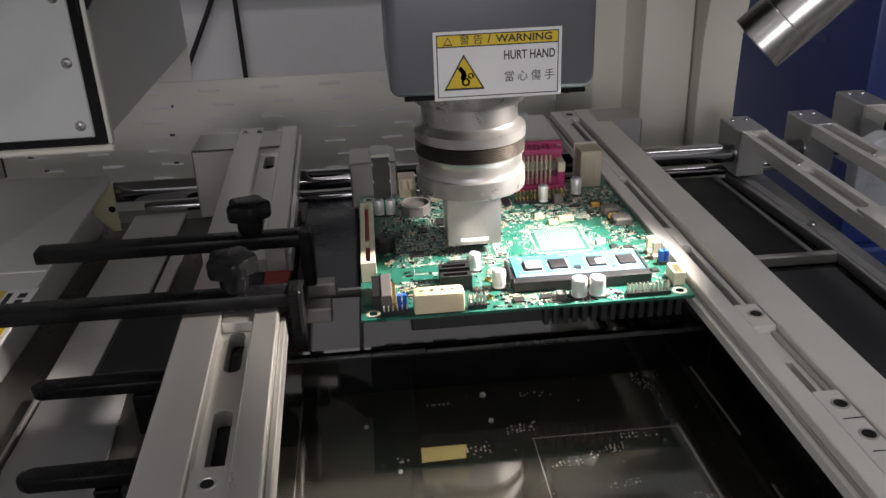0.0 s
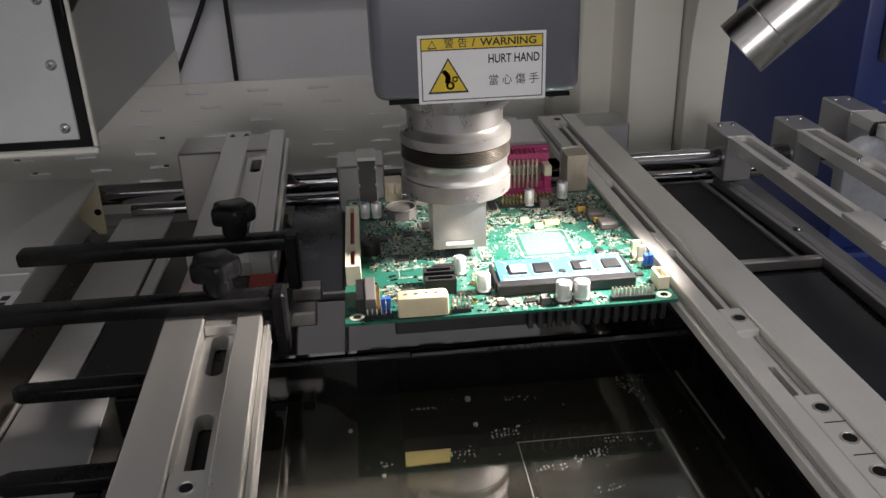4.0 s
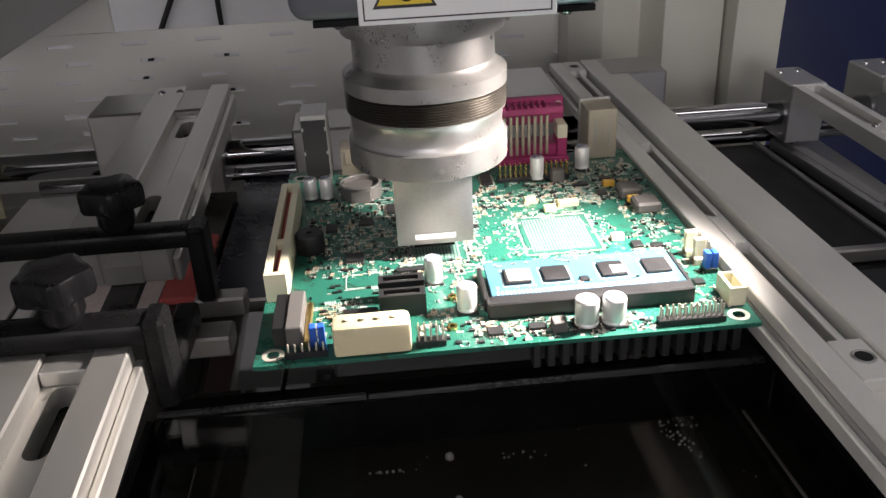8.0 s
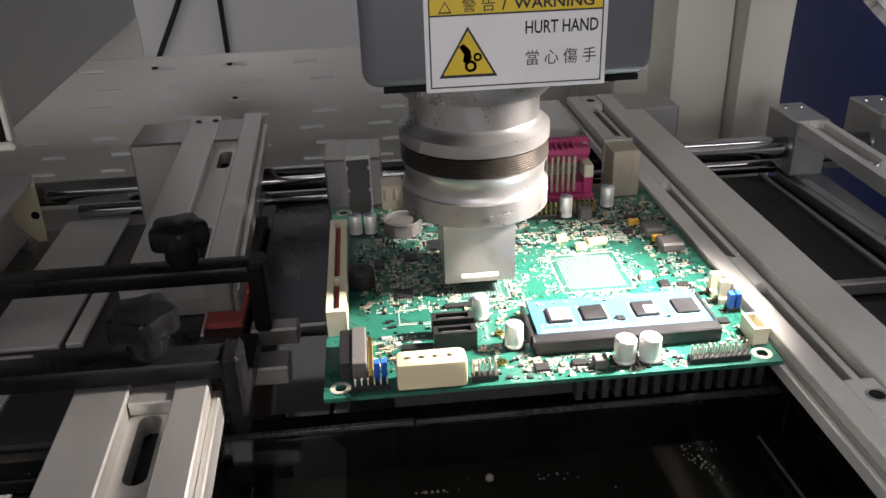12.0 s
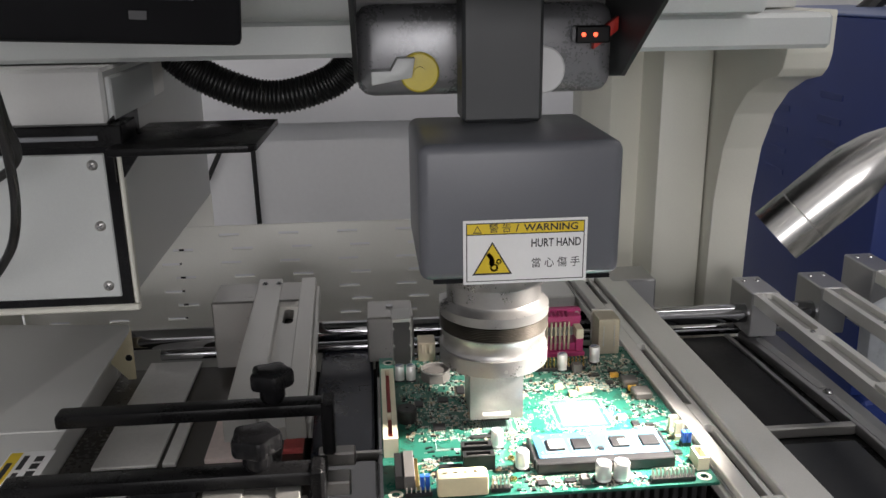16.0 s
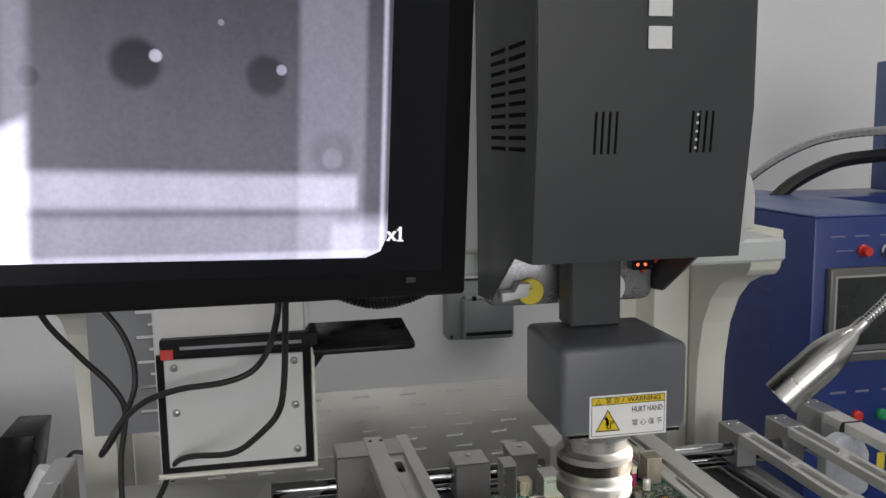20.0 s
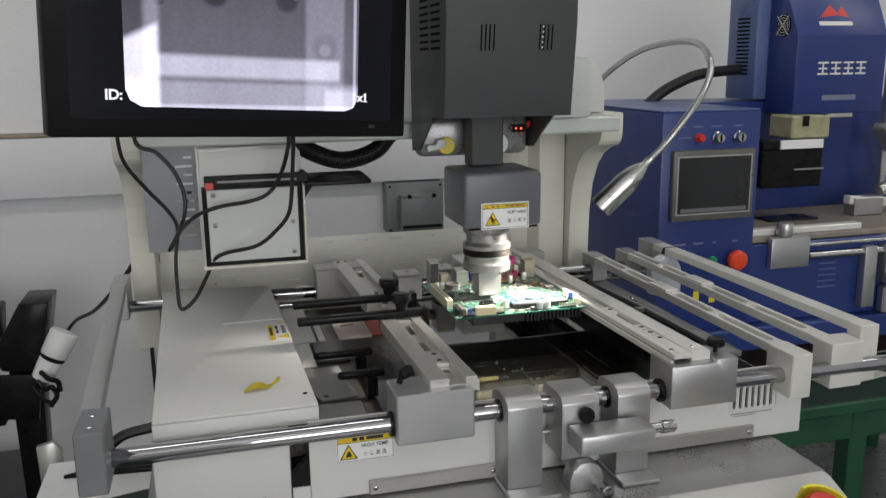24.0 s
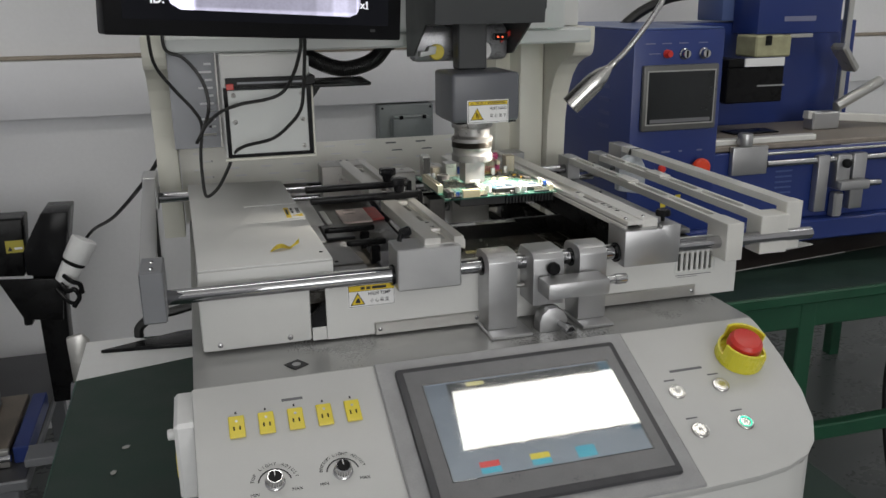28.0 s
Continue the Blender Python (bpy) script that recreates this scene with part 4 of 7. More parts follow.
def camera_picture():
    """The soft grey picture of a lit metal dish, as the display shows it."""
    m = glow("glow_picture", (0.2, 0.2, 0.2), 1.0)
    n, ln = m.node_tree.nodes, m.node_tree.links
    tc = n.new("ShaderNodeTexCoord")
    se = n.new("ShaderNodeSeparateXYZ")
    ln.new(tc.outputs["Object"], se.inputs[0])

    def step(sock, a, b):
        r = n.new("ShaderNodeMapRange")
        r.interpolation_type = "SMOOTHSTEP"
        r.inputs["From Min"].default_value, r.inputs["From Max"].default_value = min(a, b), max(a, b)
        r.inputs["To Min"].default_value, r.inputs["To Max"].default_value = (0, 1) if a < b else (1, 0)
        ln.new(sock, r.inputs["Value"])
        return r.outputs["Result"]

    def op(kind, p, q):
        r = n.new("ShaderNodeMath")
        r.operation = kind
        for k, v in enumerate((p, q)):
            if isinstance(v, float):
                r.inputs[k].default_value = v
            else:
                ln.new(v, r.inputs[k])
        return r.outputs[0]

    X, Z = se.outputs["X"], se.outputs["Z"]

    def band(sock, a, b, soft):
        return op("MULTIPLY", step(sock, a - soft, a + soft), step(sock, b + soft, b - soft))

    v = op("ADD", op("MULTIPLY", step(Z, 0.25, 0.07), 0.11), 0.060)
    for w, f in ((0.20, band(X, -0.099, -0.085, 0.004)), (0.17, band(X, 0.066, 0.110, 0.003)), (-0.05, band(X, -0.119, -0.101, 0.003)),
                 (0.52, op("MULTIPLY", band(Z, 0.060, 0.081, 0.004), band(X, -0.092, 0.105, 0.003))), (0.30, band(Z, 0.020, 0.056, 0.004)), (0.35, band(Z, 0.028, 0.033, 0.002)),
                 (1.0, op("MULTIPLY", band(X, -0.125, -0.087, 0.004), step(op("SUBTRACT", Z, op("MULTIPLY", X, 0.5)), 0.158, 0.148))), (0.5, band(X, 0.1215, 0.1245, 0.0015)), (0.35, op("MULTIPLY", band(X, 0.088, 0.126, 0.004), band(Z, 0.028, 0.050, 0.004))), (0.14, band(Z, 0.252, 0.268, 0.004)), (0.20, op("MULTIPLY", band(X, -0.03, 0.040, 0.012), band(Z, 0.2165, 0.2225, 0.003)))):
        v = op("ADD", v, op("MULTIPLY", f, w))
    for cx, cz, r, w in ((-0.030, 0.143, 0.015, -0.085), (0.045, 0.141, 0.013, -0.07), (-0.019, 0.148, 0.0038, 0.5), (0.0545, 0.145, 0.0034, 0.4), (0.088, 0.095, 0.015, -0.06), (0.088, 0.092, 0.007, 0.10), (-0.085, 0.132, 0.006, -0.06), (0.018, 0.170, 0.002, 0.2)):
        d = n.new("ShaderNodeVectorMath")
        d.operation = "DISTANCE"
        ln.new(tc.outputs["Object"], d.inputs[0])
        d.inputs[1].default_value = (cx, -0.0013, cz)
        v = op("ADD", v, op("MULTIPLY", step(d.outputs["Value"], r * 1.15, r * 0.7), float(w)))
    no = n.new("ShaderNodeTexNoise")
    no.inputs["Scale"].default_value, no.inputs["Detail"].default_value = 40, 5
    mp = n.new("ShaderNodeMapping")
    mp.inputs["Scale"].default_value = (1, 1, 0.25)
    ln.new(tc.outputs["Object"], mp.inputs["Vector"])
    ln.new(mp.outputs["Vector"], no.inputs["Vector"])
    v = op("MULTIPLY", v, op("ADD", op("MULTIPLY", no.outputs["Fac"], 0.35), 0.83))
    gr = n.new("ShaderNodeTexNoise")
    gr.inputs["Scale"].default_value, gr.inputs["Detail"].default_value = 330, 3
    ln.new(tc.outputs["Object"], gr.inputs["Vector"])
    v = op("MULTIPLY", v, op("ADD", op("MULTIPLY", gr.outputs["Fac"], 0.34), 0.83))
    v = op("MAXIMUM", v, 0.02)
    sc = n.new("ShaderNodeVectorMath")
    sc.operation = "SCALE"
    sc.inputs[0].default_value = (0.77, 0.75, 0.95)
    ln.new(v, sc.inputs["Scale"])
    ln.new(sc.outputs["Vector"], n["Principled BSDF"].inputs["Emission Color"])
    return m


pic = [(-0.118, 0.046), (-0.114, 0.036), (-0.103, 0.030), (0.112, 0.028), (0.122, 0.032), (0.127, 0.042), (0.128, 0.262), (0.112, 0.276), (-0.105, 0.276), (-0.119, 0.262)]
pct = part("picture", prism(pic, -0.0013, -0.0010, "xz"), camera_picture(), disp, "bright camera picture")
pct.matrix_basis = MM
WHITEG = glow("glow_lettering", (0.95, 0.95, 1.0), 1.0)
text("screen_lettering", "ID:", 0.0135, MM @ front(-0.129, -0.0013, 0.0405), WHITEG, disp, bold=0.0004)
text("screen_lettering", "x1", 0.0125, MM @ front(0.133, -0.0016, 0.043), WHITEG, disp, bold=0.0004)
part("screen_lettering", on_monitor(box(0.1339, 0.1385, -0.0021, -0.0016, 0.0384, 0.0394)), WHITEG, disp)
part("screen_lettering", on_monitor(merge(None, box(-0.0013, 0.0013, -0.0021, -0.0016, -0.0005, 0.0005), Matrix.Translation((0.1349, 0, 0.0466)) @ Matrix.Rotation(radians(-38), 4, "Y"))), WHITEG, disp)
part("bezel_mark", on_monitor(box(0.142, 0.149, -0.0004, 0.0, 0.010, 0.0135)), mat("dark_grey_mark", (0.03, 0.03, 0.032), 0.5), mn)

# ---- control panel fittings ----
def panel_part(name, b, material, parent, label=""):
    return part(name, on_panel(b), material, parent, label)


hm = panel_part("touch_screen", box(-0.2275, 0.0365, -0.1955, -0.0105, 0.0005, 0.010, 0.004, 2), mat("hmi_bezel", (0.055, 0.055, 0.06), 0.4), st, "dark grey touch screen in a bevelled frame")
panel_part("screen_housing", box(-0.2475, 0.0560, -0.2130, 0.0065, 0.0003, 0.004, 0.002), mat("hmi_housing", (0.30, 0.30, 0.305), 0.4), st)
panel_part("bezel_inset", box(-0.2195, 0.0285, -0.1875, -0.0185, 0.0101, 0.0106), mat("hmi_inset", (0.15, 0.15, 0.155), 0.35), hm)
lit = panel_part("lit_screen", box(-0.2025, 0.0140, -0.1635, -0.0415, 0.0107, 0.0110), cloudy("glow_hmi", (0.14, 0.17, 0.22), (0.32, 0.37, 0.44), 1.0, 6), hm, "lit touch screen")
plot = panel_part("screen_window", box(-0.178, 0.0010, -0.132, -0.0425, 0.0111, 0.0112), cloudy("glow_hmi_plot", (0.04, 0.045, 0.05), (0.10, 0.11, 0.12), 1.0, 8), lit, "dark plot area")
for u0, v0, u1, v1 in ((-0.150, -0.121, -0.120, -0.112), (-0.118, -0.111, -0.096, -0.098), (-0.094, -0.097, -0.076, -0.094), (-0.074, -0.095, -0.056, -0.106), (-0.054, -0.107, -0.028, -0.111)):
    panel_part("plot_curve", prism([(u0, v0), (u1, v1), (u1 + 0.0004, v1 + 0.0016), (u0 + 0.0004, v0 + 0.0016)], 0.0113, 0.0114, "xy"), glow("glow_curve", (0.75, 0.80, 0.85), 0.7), plot)
cover_ = panel_part("cover_glass", box(-0.2040, 0.0155, -0.1650, -0.0400, 0.0119, 0.0131, 0.0003), COVERG, hm, "clear glossy cover glass")
cover_.visible_shadow = False
panel_part("screen_sidebar", box(0.0015, 0.0138, -0.138, -0.0415, 0.0111, 0.0112), glow("glow_hmi_side", (0.05, 0.14, 0.22), 0.9), lit)
panel_part("screen_header", box(-0.2015, 0.0138, -0.0424, -0.0416, 0.0113, 0.0114), glow("glow_header", (0.45, 0.55, 0.72), 0.9), lit)
panel_part("screen_tag", box(-0.156, -0.136, -0.0500, -0.0445, 0.0113, 0.0114), glow("glow_tag", (0.85, 0.80, 0.40), 0.9), lit, "pale yellow block")
for x, c in ((-0.172, (0.85, 0.1, 0.1)), (-0.118, (0.9, 0.75, 0.1)), (-0.068, (0.1, 0.5, 0.7))):
    panel_part("screen_button", box(x, x + 0.021, -0.154, -0.147, 0.0111, 0.0113), glow("glow_button", c, 0.9), lit)
    panel_part("screen_button", box(x, x + 0.021, -0.161, -0.154, 0.0111, 0.0113), glow("glow_cyan", (0.1, 0.55, 0.75), 0.9), lit)
for k in range(5):
    panel_part("screen_line", box(0.0035, 0.012, -0.060 - 0.016 * k, -0.056 - 0.016 * k, 0.0112, 0.0114), glow("glow_line", (0.3, 0.55, 0.75), 0.9), lit)
for k in range(5):
    x = -0.400 + 0.0298 * k
    s = panel_part("thermocouple_socket", box(x - 0.008, x + 0.008, -0.0655, -0.038, 0.0003, 0.003, 0.0008), YELP, st, "yellow sensor socket")
    for dx in (-0.003, 0.003):
        panel_part("socket_slot", box(x + dx - 0.0008, x + dx + 0.0008, -0.057, -0.052, 0.003, 0.0032), BLACK, s)
    panel_part("socket_screw", turned([(0.0014, 0), (0.0014, 0.0006), (0.0002, 0.0006)], (x, -0.0455, 0.003), seg=10), STEEL, s)
    panel_part("socket_number", box(x - 0.001, x + 0.001, -0.034, -0.031, 0.0001, 0.0003), INK, s)
panel_part("print_bar", box(-0.352, -0.330, -0.026, -0.0225, 0.0001, 0.0003), INKG, st)
for x, word in ((-0.370, "TOP LIGHT ADJUST"), (-0.304, "BOTTOM LIGHT ADJUST")):
    k = panel_part("dimmer_knob", turned([(0.0, 0.0005), (0.0098, 0.0005), (0.0098, 0.0018), (0.0084, 0.0032), (0.0078, 0.0034), (0.0078, 0.0105), (0.0071, 0.0114), (0.0, 0.0114)], (x, -0.124, 0), seg=28), CHROME, st, "chrome dimmer knob with a dark cap")
    panel_part("knob_cap", turned([(0.0, 0.0115), (0.0066, 0.0115), (0.0062, 0.0120), (0.0, 0.0120)], (x, -0.124, 0), seg=24), BLACKM, k, "black cap disc")
    grip = bmesh.new()
    for n in range(20):
        merge(grip, box(-0.0004, 0.0004, 0.0077, 0.0082, 0.0038, 0.0100), Matrix.Translation((x, -0.124, 0)) @ Matrix.Rotation(radians(18 * n), 4, "Z"))
    panel_part("knob_grip", grip, STEEL, k)
    panel_part("knob_pointer", box(x - 0.0005, x + 0.0005, -0.1235, -0.1178, 0.0121, 0.0123), PRINTW, k)
    arc = bmesh.new()
    for n in range(18):
        a = radians(15 + 150 * n / 17)
        box(-0.0014, 0.0014, -0.0006, 0.0006, 0.0001, 0.0003, bm=arc) if False else merge(arc, box(-0.0016, 0.0016, -0.0004 - 0.0000, 0.0009, 0.0001, 0.0003), Matrix.Translation((x + 0.0155 * math.cos(a), -0.124 + 0.0155 * math.sin(a), 0)) @ Matrix.Rotation(a - math.pi / 2, 4, "Z"))
    panel_part("scale_arc", arc, INK, k)
    for n, ch in enumerate(word):
        a = radians(168 - 156 * n / (len(word) - 1))
        if ch != " ":
            text("lettering", ch, 0.0048, PN @ Matrix.Translation((x + 0.0215 * math.cos(a), -0.124 + 0.0215 * math.sin(a), 0.0003)) @ Matrix.Rotation(a - math.pi / 2, 4, "Z"), INK, k)
    text("lettering", "MIN", 0.0048, PN @ Matrix.Translation((x - 0.020, -0.1345, 0.0003)), INK, k)
    text("lettering", "MAX", 0.0048, PN @ Matrix.Translation((x + 0.020, -0.1345, 0.0003)), INK, k)
for x, y, on in ((0.084, -0.091, 0), (0.141, -0.091, 0), (0.084, -0.146, 0), (0.141, -0.145, 1)):
    b = panel_part("push_button", turned([(0.0, 0.0003), (0.0098, 0.0003), (0.0098, 0.0018), (0.0092, 0.0026), (0.0072, 0.0028), (0.0066, 0.0022), (0.0, 0.0024)], (x, y, 0), seg=28), BRUSH, st, "round steel push button")
    if on:
        panel_part("light_ring", turned([(0.0062, 0.0026), (0.0062, 0.0031), (0.0072, 0.0031), (0.0072, 0.0026)], (x, y, 0), seg=28, ring=True), glow("green_ring", (0.05, 0.9, 0.55), 1.6), b, "glowing green ring")
    panel_part("print_bar", box(x - 0.008, x + 0.006, y + 0.017, y + 0.019, 0.0001, 0.0003), INKG, b)
panel_part("print_bar", box(0.090, 0.132, -0.0625, -0.0590, 0.0001, 0.0003), INKG, st)
es = panel_part("stop_button", turned([(0.0, 0.009), (0.010, 0.009), (0.011, 0.015), (0.0195, 0.017), (0.0205, 0.020), (0.0195, 0.029), (0.016, 0.033), (0.0, 0.035)], (0.186, -0.054, 0), seg=36), RED, st, "red mushroom stop button")
guard = bmesh.new()
for n in range(28):
    a0 = 6.283185 * n / 28
    hgt = 0.030 if abs(math.sin(a0 * 1.0 + 0.6)) > 0.62 else 0.014
    merge(guard, box(-0.0034, 0.0034, -0.0015, 0.0015, 0.0004, hgt, 0.0005), Matrix.Translation((0.186 + 0.0272 * math.cos(a0), -0.054 + 0.0272 * math.sin(a0), 0)) @ Matrix.Rotation(a0 + math.pi / 2, 4, "Z"))
turned([(0.0, 0.0004), (0.0275, 0.0004), (0.0275, 0.009), (0.0, 0.009)], (0.186, -0.054, 0), seg=28, bm=guard)
panel_part("stop_guard", guard, LIME, es, "yellow plastic guard collar")
sk = part("side_switch", box(-0.462, -0.4385, -0.385, -0.305, -0.225, -0.138, 0.004), LABELW, st, "white side switch housing")
part("switch_knob", rod((-0.462, -0.33, -0.175), (-0.472, -0.33, -0.175), 0.006, bevel=0.002), LABELW, sk)
part("switch_lever", box(-0.4635, -0.4615, -0.37, -0.355, -0.205, -0.180, 0.0005), YELP, sk)


# ---- labels and scraps on the covers ----
def warn_label(name, m, w, h, parent_label):
    t = thing(name, parent_label, "label", m.translation)
    o = part("label_sheet", merge(None, box(-w / 2, w / 2, -h / 2, h / 2, 0.0001, 0.0004), m), LABELW, t)
    part("label_band", merge(None, box(-w / 2 + 0.001, w / 2 - 0.001, h * 0.2, h / 2 - 0.001, 0.0004, 0.0005), m), YELLOW, t)
    part("label_sign", merge(None, prism([(-w * 0.44, -h * 0.42), (-w * 0.16, -h * 0.42), (-w * 0.30, h * 0.14)], 0.0004, 0.0006, "xy"), m), YELLOW, t)
    rows = [(w * (-0.08 + 0.13 * k), w * (0.01 + 0.13 * k), -h * 0.34, -h * 0.16) for k in range(4)] + [(w * -0.08, w * 0.12, h * 0.0, h * 0.12), (w * 0.18, w * 0.42, h * 0.0, h * 0.12)]
    bars("label_print", t, m @ Matrix.Translation((0, 0, 0.0004)), rows, INK)
    bars("label_print", t, m @ Matrix.Translation((0, 0, 0.0005)), [(w * -0.2, w * 0.3, h * 0.28, h * 0.4)], INK)
    return t


HL = Matrix.Translation((-0.2292, -0.2575, -0.0665)) @ UP
hl = thing("heat_label", "white and yellow high temperature label on the front", "label", HL.translation)
part("label_sheet", merge(None, box(-0.0285, 0.0285, -0.0140, 0.0140, 0.0001, 0.0004), HL), LABELW, hl)
part("label_border", merge(None, sheet((-0.0278, 0.0278), (-0.0133, 0.0133), [(-0.0273, 0.0273, -0.0128, 0.0058), (-0.0273, 0.0273, 0.0063, 0.0128)], 0.0004, 0.00048), HL), INK, hl)
part("label_band", merge(None, box(-0.0273, 0.0273, 0.0063, 0.0128, 0.0004, 0.00045), HL), YELLOW, hl)
part("sign_edge", merge(None, prism([(-0.0258, -0.0112), (-0.0078, -0.0112), (-0.0168, 0.0048)], 0.0004, 0.0005, "xy"), HL), INK, hl)
part("sign", merge(None, prism([(-0.0240, -0.0102), (-0.0096, -0.0102), (-0.0168, 0.0026)], 0.0005, 0.0006, "xy"), HL), YELLOW, hl)
part("sign_mark", merge(None, prism([(-0.0200, -0.0085), (-0.0136, -0.0085), (-0.0145, -0.0045), (-0.0160, -0.0020), (-0.0185, -0.0045)], 0.0006, 0.0007, "xy"), HL), INK, hl)
for k, (x0_, x1_) in enumerate(((-0.013, -0.008), (-0.006, -0.001), (0.001, 0.018))):
    part("label_print", merge(None, box(x0_, x1_, 0.0078, 0.0112, 0.00045, 0.00055), HL), INK, hl)
text("lettering", "HIGH TEMP", 0.0056, HL @ Matrix.Translation((0.0095, 0.0018, 0.0005)), INK, hl, 0.95, bold=0.00008)
text("lettering", "小 心 高 温", 0.0056, HL @ Matrix.Translation((0.0095, -0.0072, 0.0005)), INK, hl, 0.85)
warn_label("cover_label", Matrix.Translation((-0.2905, -0.0155, -0.0180)) @ pose(0, 0, 0, 0, 0, 90), 0.062, 0.026, "white and yellow warning label on the cover")
sc = thing("plastic_scrap", "curled scrap of yellow plastic lying on the cover", "scrap", (-0.323, -0.205, -0.018))
b = bmesh.new()
for k in range(17):
    u = k / 16
    x = -0.340 + 0.036 * u
    wid = 0.011 * math.sin(math.pi * min(1.0, 0.08 + u * 0.9)) ** 0.7 * (1 if u < 0.7 else 0.55)
    lift = 0.0075 * math.sin(math.pi * min(1, u / 0.66)) if u < 0.66 else 0.010 * (u - 0.66) / 0.34
    for s in (-1, 0, 1):
        b.verts.new((x, -0.204 + 0.012 * u + wid * 0.5 * s, -0.0172 + lift * (1.0 if s == 0 else (0.45 if s < 0 else 0.85))))
b.verts.ensure_lookup_table()
for k in range(16):
    for s in range(2):
        b.faces.new((b.verts[3 * k + s], b.verts[3 * k + 3 + s], b.verts[3 * k + 4 + s], b.verts[3 * k + 1 + s]))
bmesh.ops.solidify(b, geom=b.faces[:], thickness=0.0006)
part("curl", b, YELP, sc)
bars("front_print", st, front(0, -0.2577, 0), [(0.182, 0.236, -0.0866, -0.0856), (0.185, 0.215, -0.0890, -0.0883)], INKG)

# ---- board carriage: rods, end bars, clamping rails ----
for y, z, x0, x1 in ((-0.270, -0.040, -0.470, 0.378), (0.218, -0.034, -0.49, 0.372)):
    t = thing("guide_rod", "polished steel guide rod of the board carriage", "guide rod", (0, y, z), "guide rods")
    part("shaft", rod((x0, y, z), (x1, y, z), 0.0085, seg=64, bevel=0.001), SHAFT, t)
rod2 = thing("guide_rod", "thin polished lower guide rod", "guide rod", (0, 0.232, -0.055), "guide rods")
part("shaft", rod((-0.27, 0.236, -0.056), (0.30, 0.236, -0.056), 0.005, seg=24), SHAFT, rod2)

eb = thing("end_bar", "grey aluminium end bar joining the two rods", "end bar", (-0.483, -0.02, -0.03), "end bars")
part("bar", prism([(-0.4835, -0.303), (-0.4655, -0.303), (-0.4855, 0.272), (-0.5045, 0.272)], -0.012, 0.001, "xy", 0.0015), ALU, eb)
part("front_foot", box(-0.484, -0.4595, -0.309, -0.25, -0.055, 0.002, 0.0015), SLATE, eb)
part("back_foot", box(-0.5035, -0.4815, 0.205, 0.272, -0.05, 0.0015, 0.0015), ALU, eb)
for y in (-0.295, -0.27):
    screw(eb, (-0.472, y, 0.002), (0, 0, 1), r=0.003)

def rounded(bm, slots, z0, z1):
    """Rounds the ends of slots by filling their corners."""
    for x0, x1, y0, y1 in slots:
        r = (x1 - x0) / 2 * 0.98
        for sx, cx, ex in ((-1, x0 + r, x0), (1, x1 - r, x1)):
            for sy, cy, ey in ((-1, y0 + r, y0), (1, y1 - r, y1)):
                arc_ = [(cx + sx * r * math.sin(a), cy + sy * r * math.cos(a)) for a in (0.0, 0.4, 0.8, 1.2, 1.5708)]
                prism([(ex, ey)] + arc_, z0, z1, "xy", bm=bm)
    return bm


# bars across the rods: recessed slots between solid lands, a raised pad in the middle
for x, z, y0, y1, cuts in ((0.246, -0.012, -0.285, 0.245, ((0.125, 0.205), (0.035, 0.115), (-0.115, -0.022), (-0.235, -0.125))), (0.307, -0.010, -0.272, 0.245, ((0.130, 0.212), (0.045, 0.120), (-0.100, -0.015), (-0.215, -0.110))), (0.352, 0.004, -0.262, 0.25, ())):
    t = thing("support_bar", "grey slotted support bar with end blocks on the rods" if cuts else "plain grey outer support bar with end blocks", "support bar", (x, 0, z - 0.01), "support bars")
    ho = [(x - 0.0052, x + 0.0052, a, b_) for a, b_ in cuts]
    part("bar", rounded(sheet((x - 0.0105, x + 0.0105), (y0, y1), ho, z - 0.010, z, "xy"), ho, z - 0.0099, z - 0.0001), ALUD, t)
    for a, b_ in cuts:
        part("slot_floor", box(x - 0.0051, x + 0.0051, a + 0.0001, b_ - 0.0001, z - 0.0098, z - 0.0045), PLATE, t)
    if cuts:
        part("raised_pad", box(x - 0.0098, x + 0.0098, cuts[2][1] + 0.004, cuts[1][0] - 0.006, z + 0.0002, z + 0.0032, 0.0012, 2), ALUD, t)
        screw(t, (x - 0.003, cuts[0][0] - 0.004, z), (0, 0, 1), r=0.0022)
    part("front_block", box(x - 0.0115, x + (0.0310 if x == 0.307 else 0.0135), y0 - 0.004, -0.243, -0.062, z + 0.0005, 0.001), ALUD, t)
    part("back_block", box(x - 0.0125, x + 0.0125, 0.205, y1 + 0.003, -0.052, z + 0.0005, 0.001), ALU, t)
    for dx in (-0.006, 0.006):
        screw(t, (x + dx, y1 - 0.008, z + 0.0005), (0, 0, 1), r=0.0024)
t = thing("cable_tie", "thin black cable tie round the outer support bar", "cable tie", (0.352, 0.17, 0.004))
part("loop", box(0.3405, 0.3635, 0.1680, 0.1715, -0.0070, 0.0049, 0.0008), RUBBER, t)
part("tail", tube([(0.3410, 0.1697, 0.0045), (0.3385, 0.1700, -0.002), (0.3390, 0.1705, -0.008)], 0.0014, 8, 4), RUBBER, t)
pv = thing("plastic_bag", "translucent white plastic bag hanging under the outer bar", "bag", (0.345, 0.165, -0.0065))
bag = prism([(0.3130, -0.030), (0.3180, -0.0145), (0.3330, -0.0065), (0.3560, -0.0065), (0.3680, -0.028), (0.3695, -0.0720), (0.3600, -0.0785), (0.3140, -0.0700)], 0.158, 0.176, "xz", 0.004)
part("bag", bag, mat("frosted_plastic", (0.55, 0.58, 0.62), 0.3, var=0.12, scale=30, fine=200, bump=0.2), pv)
